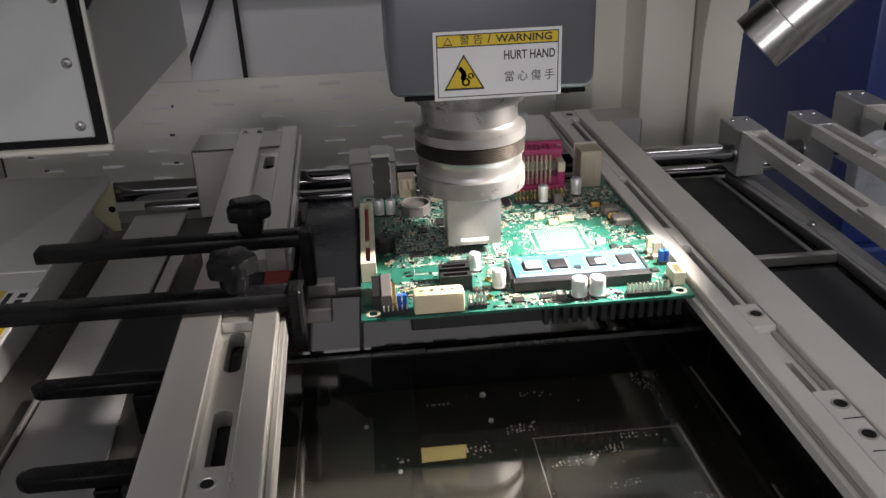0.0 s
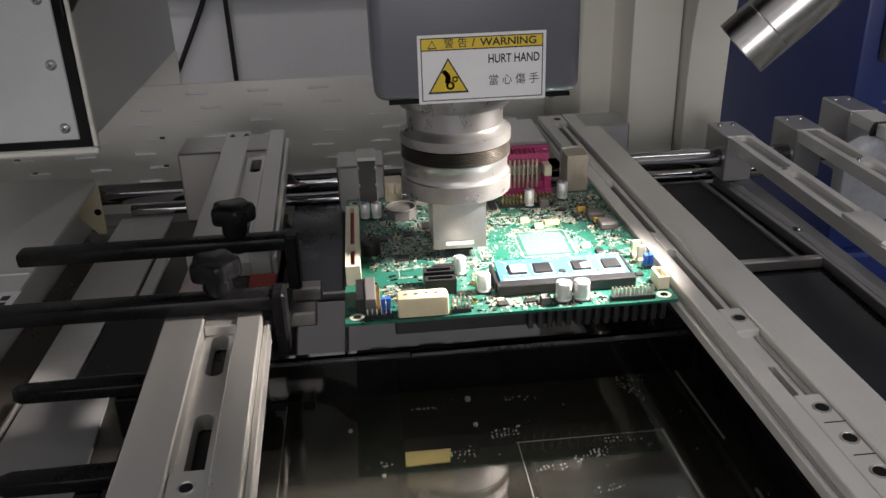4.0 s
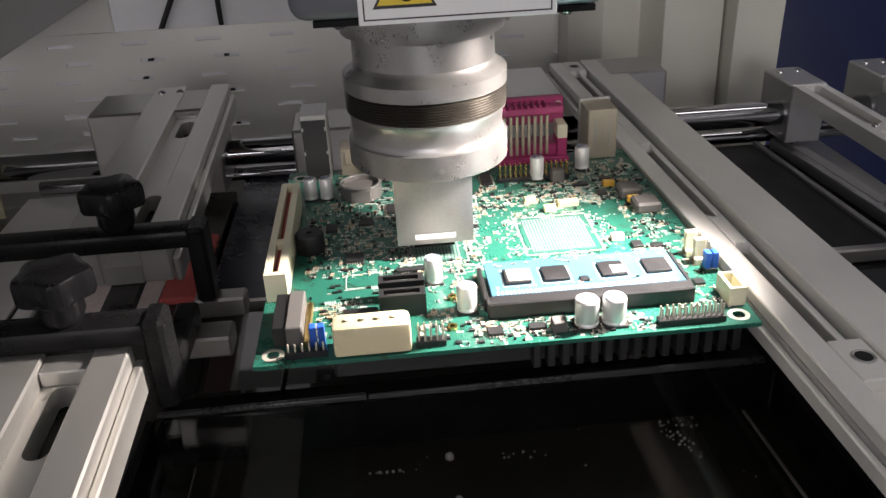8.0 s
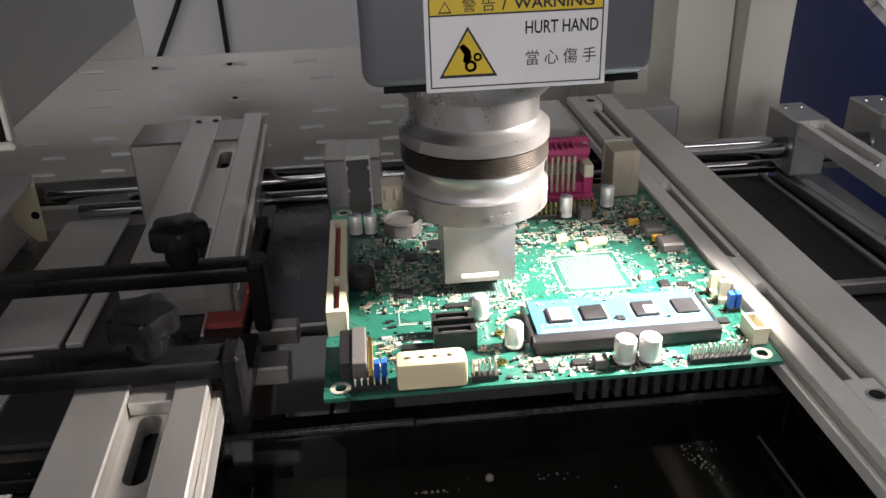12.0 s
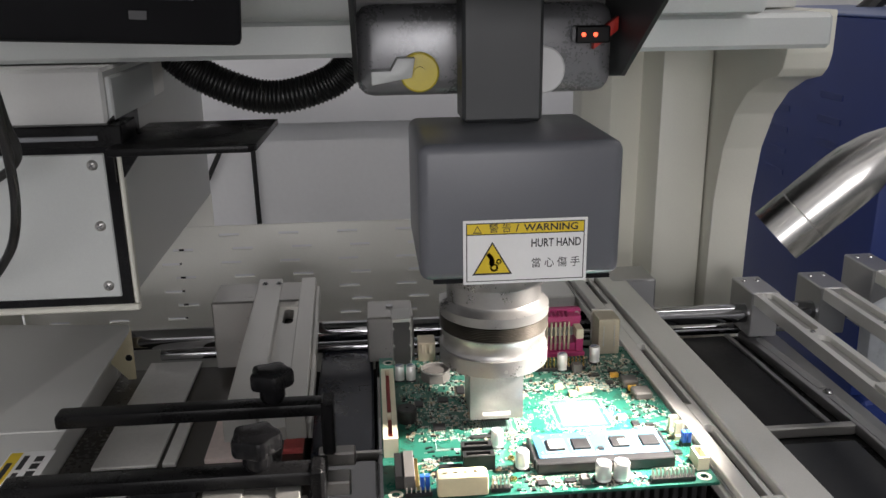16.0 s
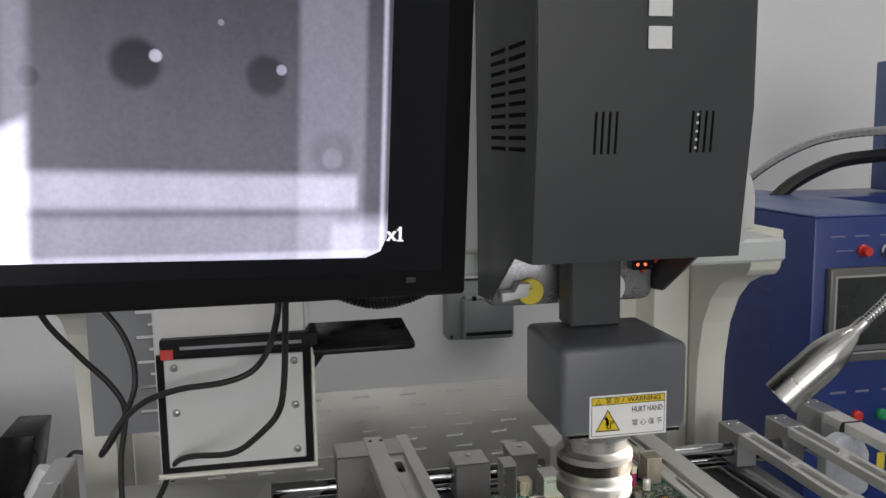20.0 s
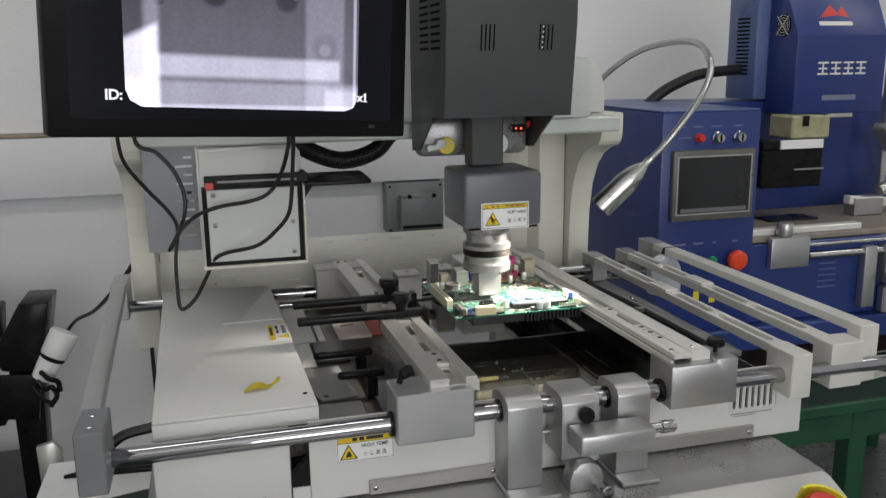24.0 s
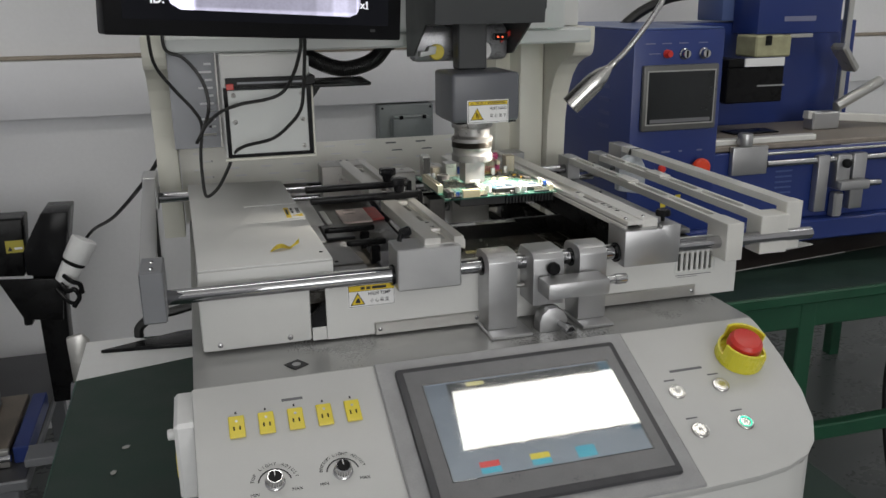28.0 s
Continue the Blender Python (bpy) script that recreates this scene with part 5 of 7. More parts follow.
t = thing("drip_plate", "dull grey flat plate under the outer bar", "plate", (0.372, -0.245, -0.062))
part("plate", prism([(0.3280, -0.2420), (0.3420, -0.2660), (0.3980, -0.2560), (0.3860, -0.2280)], -0.0640, -0.0622, "xy", 0.0005), PLATE, t)


def hole_ring(parent, x, y, z, r=0.0035):
    o = part("countersink", turned([(r * 0.78, 0.0), (r * 0.8, 0.00015), (r, 0.0004), (r * 1.12, 0.0001), (r * 1.12, 0.0)], (x, y, z), seg=18, ring=True), STEEL, parent)
    part("screw_hole", turned([(r * 0.78, 0.0), (r * 0.78, 0.0002), (0.0001, 0.0002)], (x, y, z), seg=16), BLACK, o)
    return o


rr = thing("clamp_rail", "grey anodised slotted clamping rail holding the board edge", "clamp rail", (0.11, 0, -0.02), "clamp rails")
K = 0.024
part("ledge", lean(K, box(0.0842, 0.0866, -0.281, 0.250, -0.0105, -0.0045, 0.0006)), ALUD, rr, "lower ledge under the board edge")
part("side_groove", lean(K, box(0.0866, 0.0880, -0.281, 0.250, -0.0090, -0.0030, 0.0003)), PLATE, rr)
part("land", lean(K, box(0.0868, 0.0956, -0.283, 0.250, -0.0028, 0.0022, 0.0005)), ALUD, rr, "flat inner land")
# pieces that bridge the channel, flush with the land: (from, to)
for y0, y1 in ((-0.031, -0.0065), (-0.1235, -0.1018), (-0.283, -0.1765), (0.084, 0.162), (0.228, 0.250)):
    part("bridge", lean(K, box(0.0957, 0.1016 if y0 in (-0.031, 0.084) else 0.1072, y0, y1, -0.0028, 0.00215, 0.0004)), ALUD, rr)
for y0, y1 in ((-0.1017, 0.2275),):
    part("channel_strip", lean(K, box(0.1017, 0.1046, y0, y1, -0.0055, -0.0004, 0.0003)), ALUD, rr)
    part("channel_floor", lean(K, box(0.1047, 0.1073, y0, y1, -0.0060, -0.0030, 0.0002)), PLATE, rr)
part("pocket_floor", lean(K, sheet((0.0958, 0.1046), (-0.1764, -0.1236), [(0.0978, 0.1022, -0.1762, -0.1486)], -0.0060, -0.0022)), ALUD, rr)
part("pocket_step", lean(K, box(0.1047, 0.1073, -0.1764, -0.1236, -0.0060, -0.0008, 0.0002)), PLATE, rr)
# Black strip under the slots, its colour stands in for their inner shade.
part("slot_shade_strip", lean(K, box(0.0900, 0.1070, -0.275, 0.248, -0.0110, -0.0066)), BLACKM, rr, "black strip giving the slots their shade")
for cy, sy in ((0.084, -1), (-0.0065, 1), (-0.031, -1), (0.162, 1), (0.2275, -1)):
    b = bmesh.new()
    for sx, cx, ex in ((-1, 0.0986, 0.0957), (1, 0.0986, 0.1016)):
        arc_ = [(cx + sx * 0.0029 * math.sin(a), cy + sy * 0.0029 * (1 - math.cos(a))) for a in (0.0, 0.4, 0.8, 1.2, 1.5708)]
        prism([(ex, cy)] + arc_, -0.0026, 0.0021, "xy", bm=b)
    part("slot_corner", lean(K, b), ALUD, rr)
# Unseen black block, added to darken the rail's reflection in the pane.
part("rail_dark_block", lean(K, box(0.1110, 0.1285, -0.2440, 0.2090, -0.0500, -0.0078, 0.0008)), BLACKM, rr, "black block added under the rail to darken its reflection")
part("outer_bar", lean(K, box(0.1078, 0.1300, -0.281, 0.250, -0.0075, 0.0030, 0.0007)), ALUD, rr, "raised outer bar")
for x, y in ((0.1024, -0.1118), (0.1029, -0.1862), (0.1030, -0.2062), (0.1030, -0.2260), (0.1010, 0.238)):
    hole_ring(rr, x - K * y, y, 0.0022)
for y in (-0.1962, -0.2164):
    part("score_line", lean(K, box(0.0985, 0.1072, y, y + 0.0004, 0.0022, 0.0024)), BLACK, rr)
part("front_block", prism([(0.0865, -0.0545), (0.1640, -0.0545), (0.1640, -0.0045), (0.1385, -0.0045), (0.1385, -0.0078), (0.0865, -0.0078)], -0.2915, -0.245, "xz", 0.0015), ALU, rr)
part("front_block_top", box(0.0870, 0.1400, -0.2910, -0.246, -0.0077, -0.0070), ALU, rr)
part("rod_bush", rod((0.0830, -0.270, -0.040), (0.0863, -0.270, -0.040), 0.0125, seg=24), BLACK, rr)
part("back_block", box(0.1120, 0.1505, 0.2100, 0.247, -0.055, 0.0036, 0.0015), ALU, rr)
part("clamp_knob", turned([(0.0, 0.0), (0.0025, 0.0), (0.0025, 0.006), (0.009, 0.007), (0.0095, 0.009), (0.0095, 0.013), (0.008, 0.015), (0.0, 0.0155)], (0.151, -0.268, -0.0045), seg=20), BLACK, rr, "black knurled knob")
for x, y in ((0.124, -0.266), (0.098, -0.268)):
    screw(rr, (x, y, 0.003 if x > 0.11 else 0.0022), (0, 0, 1), r=0.0026)

lr = thing("clamp_rail", "silver anodised clamping rail with slots and black levers", "clamp rail", (-0.16, 0, -0.02), "clamp rails")
KL = 0.032
sl = [(-0.1530, -0.1450, -0.117, -0.0805), (-0.1530, -0.1450, -0.1885, -0.1465), (-0.1530, -0.1450, -0.262, -0.236)]
sl2 = [(-0.1530, -0.1450, 0.165, 0.195), (-0.1530, -0.1450, 0.016, 0.079)]
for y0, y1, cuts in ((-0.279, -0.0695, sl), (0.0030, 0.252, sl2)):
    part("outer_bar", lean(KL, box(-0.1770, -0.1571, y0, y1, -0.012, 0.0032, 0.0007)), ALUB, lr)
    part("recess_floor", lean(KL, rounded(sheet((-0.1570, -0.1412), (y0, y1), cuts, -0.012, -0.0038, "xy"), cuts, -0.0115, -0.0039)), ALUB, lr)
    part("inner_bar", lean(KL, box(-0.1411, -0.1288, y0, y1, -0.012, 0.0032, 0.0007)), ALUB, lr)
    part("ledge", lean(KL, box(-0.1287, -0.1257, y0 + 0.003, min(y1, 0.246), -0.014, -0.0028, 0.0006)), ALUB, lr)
# Same black shade strip below this rail's slots.
part("slot_shade_strip", lean(KL, box(-0.155, -0.143, -0.272, 0.24, -0.0165, -0.0125)), BLACKM, lr, "black strip giving the slots their shade")
part("cross_land", lean(KL, box(-0.1569, -0.1413, -0.0805, -0.0697, -0.0037, 0.0018, 0.0005)), ALUB, lr)
part("hole_block", lean(KL, box(-0.1569, -0.1413, -0.2289, -0.1888, -0.0037, 0.0006, 0.0004)), ALUB, lr)
for y in (-0.1989, -0.2192):
    hole_ring(lr, -0.1493 - KL * y, y, 0.0006, 0.0033)
part("front_block", box(-0.2040, -0.1268, -0.2915, -0.243, -0.0548, -0.0045, 0.0015), ALU, lr)
part("rod_bush", rod((-0.2075, -0.270, -0.040), (-0.2042, -0.270, -0.040), 0.0125, seg=24), BLACK, lr)
part("back_block", box(-0.2175, -0.1400, 0.2005, 0.245, -0.055, 0.0022, 0.0012), ALUM, lr)
for x in (-0.1785, -0.1670):
    screw(lr, (x, 0.238, 0.0032), (0, 0, 1), r=0.0026)
part("release_lever", rod((-0.194, -0.267, 0.008), (-0.182, -0.263, 0.0105), 0.006, bevel=0.002, bm=rod((-0.196, -0.268, -0.0002), (-0.192, -0.267, 0.012), 0.003)), BLACK, lr, "black release lever")


def star_knob(parent, x, y, z, s=1.0):
    """A five-lobed clamping knob on a threaded stem."""
    pts = []
    for k in range(40):
        a = 6.283185 * k / 40
        r = (0.0118 + 0.0012 * math.cos(5 * a)) * s
        pts.append((x + r * math.cos(a), y + r * math.sin(a)))
    b = prism(pts, z + 0.009, z + 0.0195, "xy", 0.0022)
    turned([(0.006, 0.0), (0.0075, 0.003), (0.0075, 0.010), (0.006, 0.0115)], (x, y, z), seg=16, bm=b)
    return part("star_knob", b, BLACK, parent, "black star knob")


for y, x0, x1, ky in ((0.006, -0.270, -0.113, 0.0), (-0.066, -0.272, -0.115, 0.0)):
    t = thing("board_clamp", "black metal clamp arm with a star knob across the rail", "board clamp", (-0.19, y, 0.008), "board clamps")
    part("arm", box(x0, x1, y - 0.0065, y + 0.0065, 0.0035, 0.012, 0.002, 2), BLACKM, t)
    part("arm_end", box(x1 - 0.007, x1 + 0.0005, y - 0.0075, y + 0.0075, -0.022, 0.0128, 0.0015), BLACKM, t)
    part("foot", box(x1 - 0.010, x1 + 0.012, y + (0.036 if y < 0 else -0.005), y + (0.050 if y < 0 else 0.005), -0.031, -0.022, 0.001), NOZ, t, "stained steel foot")
    if y < 0:
        part("foot_link", box(x1 - 0.0095, x1 - 0.001, y + 0.007, y + 0.05, -0.0218, -0.012, 0.001), BLACKM, t)
    star_knob(t, -0.1475, y + 0.0005, 0.0125)
    part("stem", rod((-0.1475, y, 0.0118), (-0.1475, y, 0.024), 0.003, seg=12), STEEL, t)
for y, z, x0, x1 in ((-0.072, -0.03, -0.256, -0.186), (-0.144, -0.03, -0.238, -0.186)):
    t = thing("board_clamp", "black clamp arm folded under the rail", "board clamp", (x0, y, z), "board clamps")
    part("arm", prism([(x0, y - 0.003), (x0 + 0.005, y - 0.006), (x1, y - 0.006), (x1, y + 0.006), (x0 + 0.005, y + 0.005), (x0, y + 0.002)], z - 0.007, z, "xy", 0.0015), BLACKM, t)
    part("post", box(x1 - 0.02, x1 - 0.008, y - 0.006, y + 0.006, -0.063, z - 0.0085, 0.001), BLACKM, t)

# blocks sliding on the back rod
for x0, x1, y0, y1, z0, z1 in ((-0.094, -0.056, 0.196, 0.236, -0.054, -0.015), (-0.032, -0.004, 0.196, 0.236, -0.054, -0.010), (0.009, 0.078, 0.196, 0.262, -0.05, -0.003)):
    t = thing("rod_block", "silver aluminium block on the back rod", "rod block", ((x0 + x1) / 2, 0.216, z0), "rod blocks")
    part("block", box(x0, x1, y0, y1, z0, z1, 0.0012), ALUM if x0 < 0 else ALUD, t)
    part("clamp_screw", turned([(0.003, 0), (0.003, 0.0016), (0.0003, 0.0016)], ((x0 + x1) / 2, 0.22, z1), seg=12), CHROME, t)

# fine adjustment at the front: two yokes, a sliding plate and micrometer handles
ya = thing("adjustment_yoke", "grey aluminium fine adjustment yoke with micrometer screws", "yoke", (-0.02, -0.3, -0.118))
for x0, x1 in ((-0.0945, -0.0575), (0.0235, 0.0605)):
    arch = [(-0.296, -0.1149), (-0.296, -0.030), (-0.292, -0.0235), (-0.284, -0.0205), (-0.262, -0.0205), (-0.252, -0.0235), (-0.247, -0.030), (-0.247, -0.1149)]
    part("upright", prism(arch, x0, x1, "yz", 0.0012), ALU, ya)
    part("foot", box(x0 - 0.003, x1 + 0.013 if x0 < 0 else x1 + 0.002, -0.318, -0.24, -0.1194, -0.1150, 0.0012), ALU, ya)
    part("bush", rod((x0 - 0.002, -0.270, -0.040), (x0 + 0.0005, -0.270, -0.040), 0.0115, seg=24), BLACK, ya)
part("slide_plate", prism([(-0.300, -0.0885), (-0.300, -0.030), (-0.295, -0.0235), (-0.286, -0.0215), (-0.255, -0.0215), (-0.248, -0.030), (-0.248, -0.0885)], -0.0390, 0.0010, "yz", 0.0012), ALU, ya)
part("lock_knob", turned([(0.0, 0.0), (0.007, 0.0), (0.008, 0.002), (0.008, 0.007), (0.007, 0.009), (0.0, 0.009)], (-0.015, -0.3003, -0.041), (0, -1, 0), 24), BLACK, ya, "black knurled lock knob")
part("thrust_bar", box(-0.0340, 0.0455, -0.336, -0.302, -0.0700, -0.0495, 0.003, 2), ALU, ya)
part("micrometer", turned([(0.0, 0.0), (0.005, 0.0), (0.005, 0.014), (0.0065, 0.015), (0.0065, 0.028), (0.0055, 0.030), (0.0, 0.030)], (0.0455, -0.318, -0.058), (1, 0, 0), 24), CHROME, ya, "polished micrometer screw")
part("screw_bracket", prism([(-0.034, -0.1194), (0.002, -0.1194), (0.002, -0.104), (-0.003, -0.094), (-0.012, -0.089), (-0.023, -0.0895), (-0.031, -0.097), (-0.034, -0.106)], -0.312, -0.292, "xz", 0.001), ALU, ya)
part("micrometer", turned([(0.0, 0.0), (0.0045, 0.0), (0.0045, 0.012), (0.0065, 0.013), (0.0065, 0.024), (0.005, 0.026), (0.0, 0.026)], (-0.0075, -0.312, -0.110), (0.1, -1, 0), 24), CHROME, ya, "polished micrometer screw")
part("link_rod", rod((-0.06, -0.27, -0.070), (0.026, -0.27, -0.070), 0.003, seg=12), STEEL, ya)

# ---- work lamp ----
wl = thing("work_lamp", "chrome gooseneck work lamp with a bullet-shaped head", "work lamp", (0.252, 0.265, 0.222))
tip, neck = Vector((0.119, -0.048, 0.118)), Vector((0.1735, -0.0595, 0.172))
part("head", turned([(0.0005, 0.006), (0.0130, 0.006), (0.0140, 0.0), (0.0152, 0.0), (0.0152, 0.016), (0.0149, 0.0164), (0.0152, 0.0168), (0.0152, 0.043), (0.0147, 0.050), (0.0118, 0.063), (0.0072, 0.0735), (0.0058, 0.076), (0.0052, 0.077), (0.0052, 0.088), (0.0, 0.088)], tip, neck - tip, 40), BRUSH, wl, "brushed bullet-shaped head")
path = [neck, (0.205, -0.065, 0.205), (0.252, -0.06, 0.262), (0.268, -0.045, 0.30), (0.285, 0.03, 0.325), (0.275, 0.15, 0.315), (0.255, 0.24, 0.27), (0.252, 0.265, 0.222)]
goose = tube(path, 0.0042, 14, 45, ribs=0.06)
part("gooseneck", goose, CHROME, wl, "ribbed chrome gooseneck")
part("socket", turned([(0.0, 0.0), (0.009, 0.0), (0.009, 0.006), (0.006, 0.012), (0.006, 0.03), (0.0, 0.03)], (0.252, 0.265, 0.2216), seg=24), CHROME, wl)


# ---- cables ----
def cable(name, pts, r, label, category="cable", material=None):
    t = thing(name, label, category, pts[0], "cables")
    part("sheath", tube(pts, r), material or RUBBER, t)
    return t


cable("monitor_cable", [(-0.4652, 0.1, 0.2625), (-0.4652, 0.1, 0.2125), (-0.4596, 0.11, 0.1803), (-0.4361, 0.12, 0.1446), (-0.4149, 0.125, 0.1175), (-0.4041, 0.125, 0.0928), (-0.4092, 0.12, 0.0515), (-0.4098, 0.115, 0.0143), (-0.4066, 0.105, -0.0119), (-0.3884, 0.1, 0.001), (-0.372, 0.093, 0.0305), (-0.3612, 0.088, 0.0536), (-0.3451, 0.07, 0.0668), (-0.3077, 0.03, 0.0821), (-0.2839, 0.01, 0.1044), (-0.2706, -0.005, 0.125), (-0.2659, -0.01, 0.1495), (-0.2636, -0.02, 0.1877), (-0.2626, -0.03, 0.2162), (-0.2626, -0.03, 0.2462)], 0.0025, "thin black cable looping down from the monitor")
cable("monitor_cable", [(-0.4456, 0.115, 0.257), (-0.4456, 0.115, 0.207), (-0.4229, 0.115, 0.194), (-0.404, 0.115, 0.1715), (-0.3934, 0.1125, 0.1457), (-0.3918, 0.11, 0.1201), (-0.3988, 0.1, 0.0986), (-0.4078, 0.08, 0.0824), (-0.4132, 0.065, 0.0765), (-0.4083, 0.06, 0.0851), (-0.3965, 0.07, 0.1018), (-0.3762, 0.065, 0.1187), (-0.3483, 0.055, 0.1295), (-0.3141, 0.043, 0.1358), (-0.2932, 0.041, 0.1428), (-0.281, 0.038, 0.1553), (-0.2733, 0.01, 0.178), (-0.2686, -0.01, 0.2002), (-0.2677, -0.03, 0.2164), (-0.2677, -0.03, 0.2464)], 0.0025, "thin black cable tied in a loop under the monitor")
cable("power_cable", [(-0.455, 0.32, 0.05), (-0.475, 0.40, 0.01), (-0.52, 0.55, -0.07), (-0.62, 0.9, -0.22), (-0.70, 1.15, -0.31), (-0.74, 1.2, -0.36)], 0.0042, "black power cable hanging behind the station")
cable("wall_cable", [(-0.404, 1.60, -0.03), (-0.4278, 1.60, -0.0882), (-0.472, 1.60, -0.175), (-0.5166, 1.60, -0.2594), (-0.5501, 1.60, -0.325), (-0.566, 1.60, -0.40), (-0.566, 1.60, -0.70)], 0.006, "black cable hanging from the wall trunking")
cable("wall_cable", [(-0.372, 1.60, -0.03), (-0.371, 1.60, -0.12), (-0.369, 1.60, -0.3), (-0.366, 1.60, -0.5), (-0.365, 1.6, -0.7)], 0.006, "black cable hanging from the wall trunking")
for x in (-0.404, -0.372):
    t = thing("cable_plug", "white plastic plug under the wall trunking", "plug", (x, 1.6, -0.03), "cable plugs")
    part("plug", rod((x, 1.598, 0.005), (x, 1.598, -0.035), 0.015, 0.011, 16, 0.003), TRUNK, t)
    tagged(t)
t = thing("corrugated_hose", "black corrugated hose between the tower and the head", "hose", (-0.17, 0.25, 0.16))
hose = [(-0.245, 0.25, 0.200), (-0.215, 0.25, 0.176), (-0.165, 0.25, 0.1585), (-0.115, 0.25, 0.170), (-0.09, 0.25, 0.195)]
part("hose", tube(hose, 0.0132, 16, 45, ribs=0.07), RUBBER, t)
for c, d in ((hose[0], (-0.25, 0.25, 0.204)), (hose[-1], (-0.086, 0.25, 0.20))):
    part("hose_cuff", rod(c, d, 0.0155, seg=20, bevel=0.002), BLACK, t)
cable("floor_cable", [(-0.447, 0.345, -0.268), (-0.480, 0.345, -0.275), (-0.520, 0.345, -0.282), (-0.545, 0.345, -0.300), (-0.548, 0.343, -0.318)], 0.0085, "thick black cable arching behind the station")
t = thing("dark_tray", "flat dark sheet lying on the bench behind the station", "sheet", (-0.53, 0.33, -0.33))
part("sheet", prism([(-0.612, 0.310), (-0.442, 0.292), (-0.442, 0.366), (-0.48, 0.362)], -0.3298, -0.322, "xy", 0.001), BLACK, t)
t = thing("paper_sheet", "white paper sheet lying on the bench edge", "paper", (-0.55, 0.27, -0.33))
part("sheet", prism([(-0.642, 0.204), (-0.442, 0.250), (-0.442, 0.291), (-0.560, 0.372), (-0.642, 0.372)], -0.3298, -0.3285, "xy"), LABELW, t)

# ---- motherboard ----
mb = thing("motherboard", "green mini motherboard with connectors, memory module and capacitors", "circuit board", (0, 0, -0.0016))


def pcb_mat():
    """Green solder mask with lighter copper areas and fine traces."""
    m = mat("green_solder_mask", (0.016, 0.052, 0.036), 0.3, var=0.35, scale=60, fine=900)
    nt = m.node_tree
    n, ln = nt.nodes, nt.links
    bs = n["Principled BSDF"]
    tc = n.new("ShaderNodeTexCoord")
    v = n.new("ShaderNodeTexVoronoi")
    v.distance, v.feature = "MANHATTAN", "F1"
    v.inputs["Scale"].default_value = 95
    ln.new(tc.outputs["Object"], v.inputs["Vector"])
    w = n.new("ShaderNodeTexWave")
    w.bands_direction = "DIAGONAL"
    w.inputs["Scale"].default_value = 170
    w.inputs["Distortion"].default_value = 9
    w.inputs["Detail"].default_value = 0.5
    w.inputs["Detail Scale"].default_value = 0.25
    ln.new(tc.outputs["Object"], w.inputs["Vector"])
    g = n.new("ShaderNodeMath")
    g.operation = "GREATER_THAN"
    ln.new(v.outputs["Distance"], g.inputs[0])
    g.inputs[1].default_value = 0.42
    t = n.new("ShaderNodeMath")
    t.operation = "GREATER_THAN"
    ln.new(w.outputs["Fac"], t.inputs[0])
    t.inputs[1].default_value = 0.72
    s = n.new("ShaderNodeMath")
    s.operation = "MAXIMUM"
    ln.new(g.outputs[0], s.inputs[0])
    ln.new(t.outputs[0], s.inputs[1])
    mx = n.new("ShaderNodeMix")
    mx.data_type = "RGBA"
    ln.new(s.outputs[0], mx.inputs["Factor"])
    old = bs.inputs["Base Color"].links[0].from_socket
    ln.new(old, mx.inputs["A"])
    mx.inputs["B"].default_value = (0.014, 0.105, 0.074, 1)
    ln.new(mx.outputs["Result"], bs.inputs["Base Color"])
    return m


PCB = pcb_mat()
CHIP = mat("black_chip_epoxy", (0.012, 0.012, 0.013), 0.42, var=0.15, scale=90, fine=1500)
TIN = mat("tinned_solder", (0.48, 0.45, 0.38), 0.40, 0.3, var=0.1)
CANMARK = mat("can_polarity_ink", (0.20, 0.23, 0.30), 0.4, 0.3, var=0.05)
GOLD = mat("gold_contact", (0.75, 0.55, 0.22), 0.28, 1.0, var=0.1)
SILK = mat("white_silkscreen", (0.46, 0.50, 0.46), 0.5, var=0.05)
IVORY = mat("ivory_plastic", (0.66, 0.62, 0.46), 0.42, var=0.07, scale=60)
CREAM = mat("cream_nylon", (0.58, 0.52, 0.33), 0.35, var=0.06, scale=50)
MAGENTA = mat("magenta_plastic", (0.40, 0.035, 0.14), 0.4, var=0.07, scale=60)
BLUEP = mat("blue_plastic", (0.02, 0.10, 0.48), 0.4, var=0.07)
BRASSY = mat("nickel_shell", (0.50, 0.44, 0.34), 0.34, 0.6, var=0.08, scale=60)
SILVERS = mat("silver_shell", (0.52, 0.52, 0.50), 0.34, 0.8, var=0.05, scale=60)
CANM = mat("capacitor_can", (0.78, 0.78, 0.76), 0.42, 0.5, var=0.04, scale=60)
FERRITE = mat("grey_ferrite", (0.10, 0.095, 0.09), 0.6, var=0.15, scale=90)
TANT = mat("orange_tantalum", (0.75, 0.42, 0.06), 0.4, var=0.08)
PALEY = mat("pale_yellow_part", (0.75, 0.65, 0.30), 0.4, var=0.08)
DIMM = mat("blue_module_mask", (0.045, 0.14, 0.22), 0.35, var=0.2, scale=80)
CERAM = mat("tan_ceramic", (0.33, 0.25, 0.16), 0.45, var=0.25)

cut = [(-0.0808, -0.0772, -0.0808, -0.0772), (0.0775, 0.081, -0.0808, -0.0772), (-0.0808, -0.0772, 0.075, 0.0785), (0.0775, 0.081, 0.06, 0.0635)]
part("board", sheet((-0.085, 0.085), (-0.085, 0.085), cut, -0.0016, 0.0, "xy"), PCB, mb, "green printed circuit board")
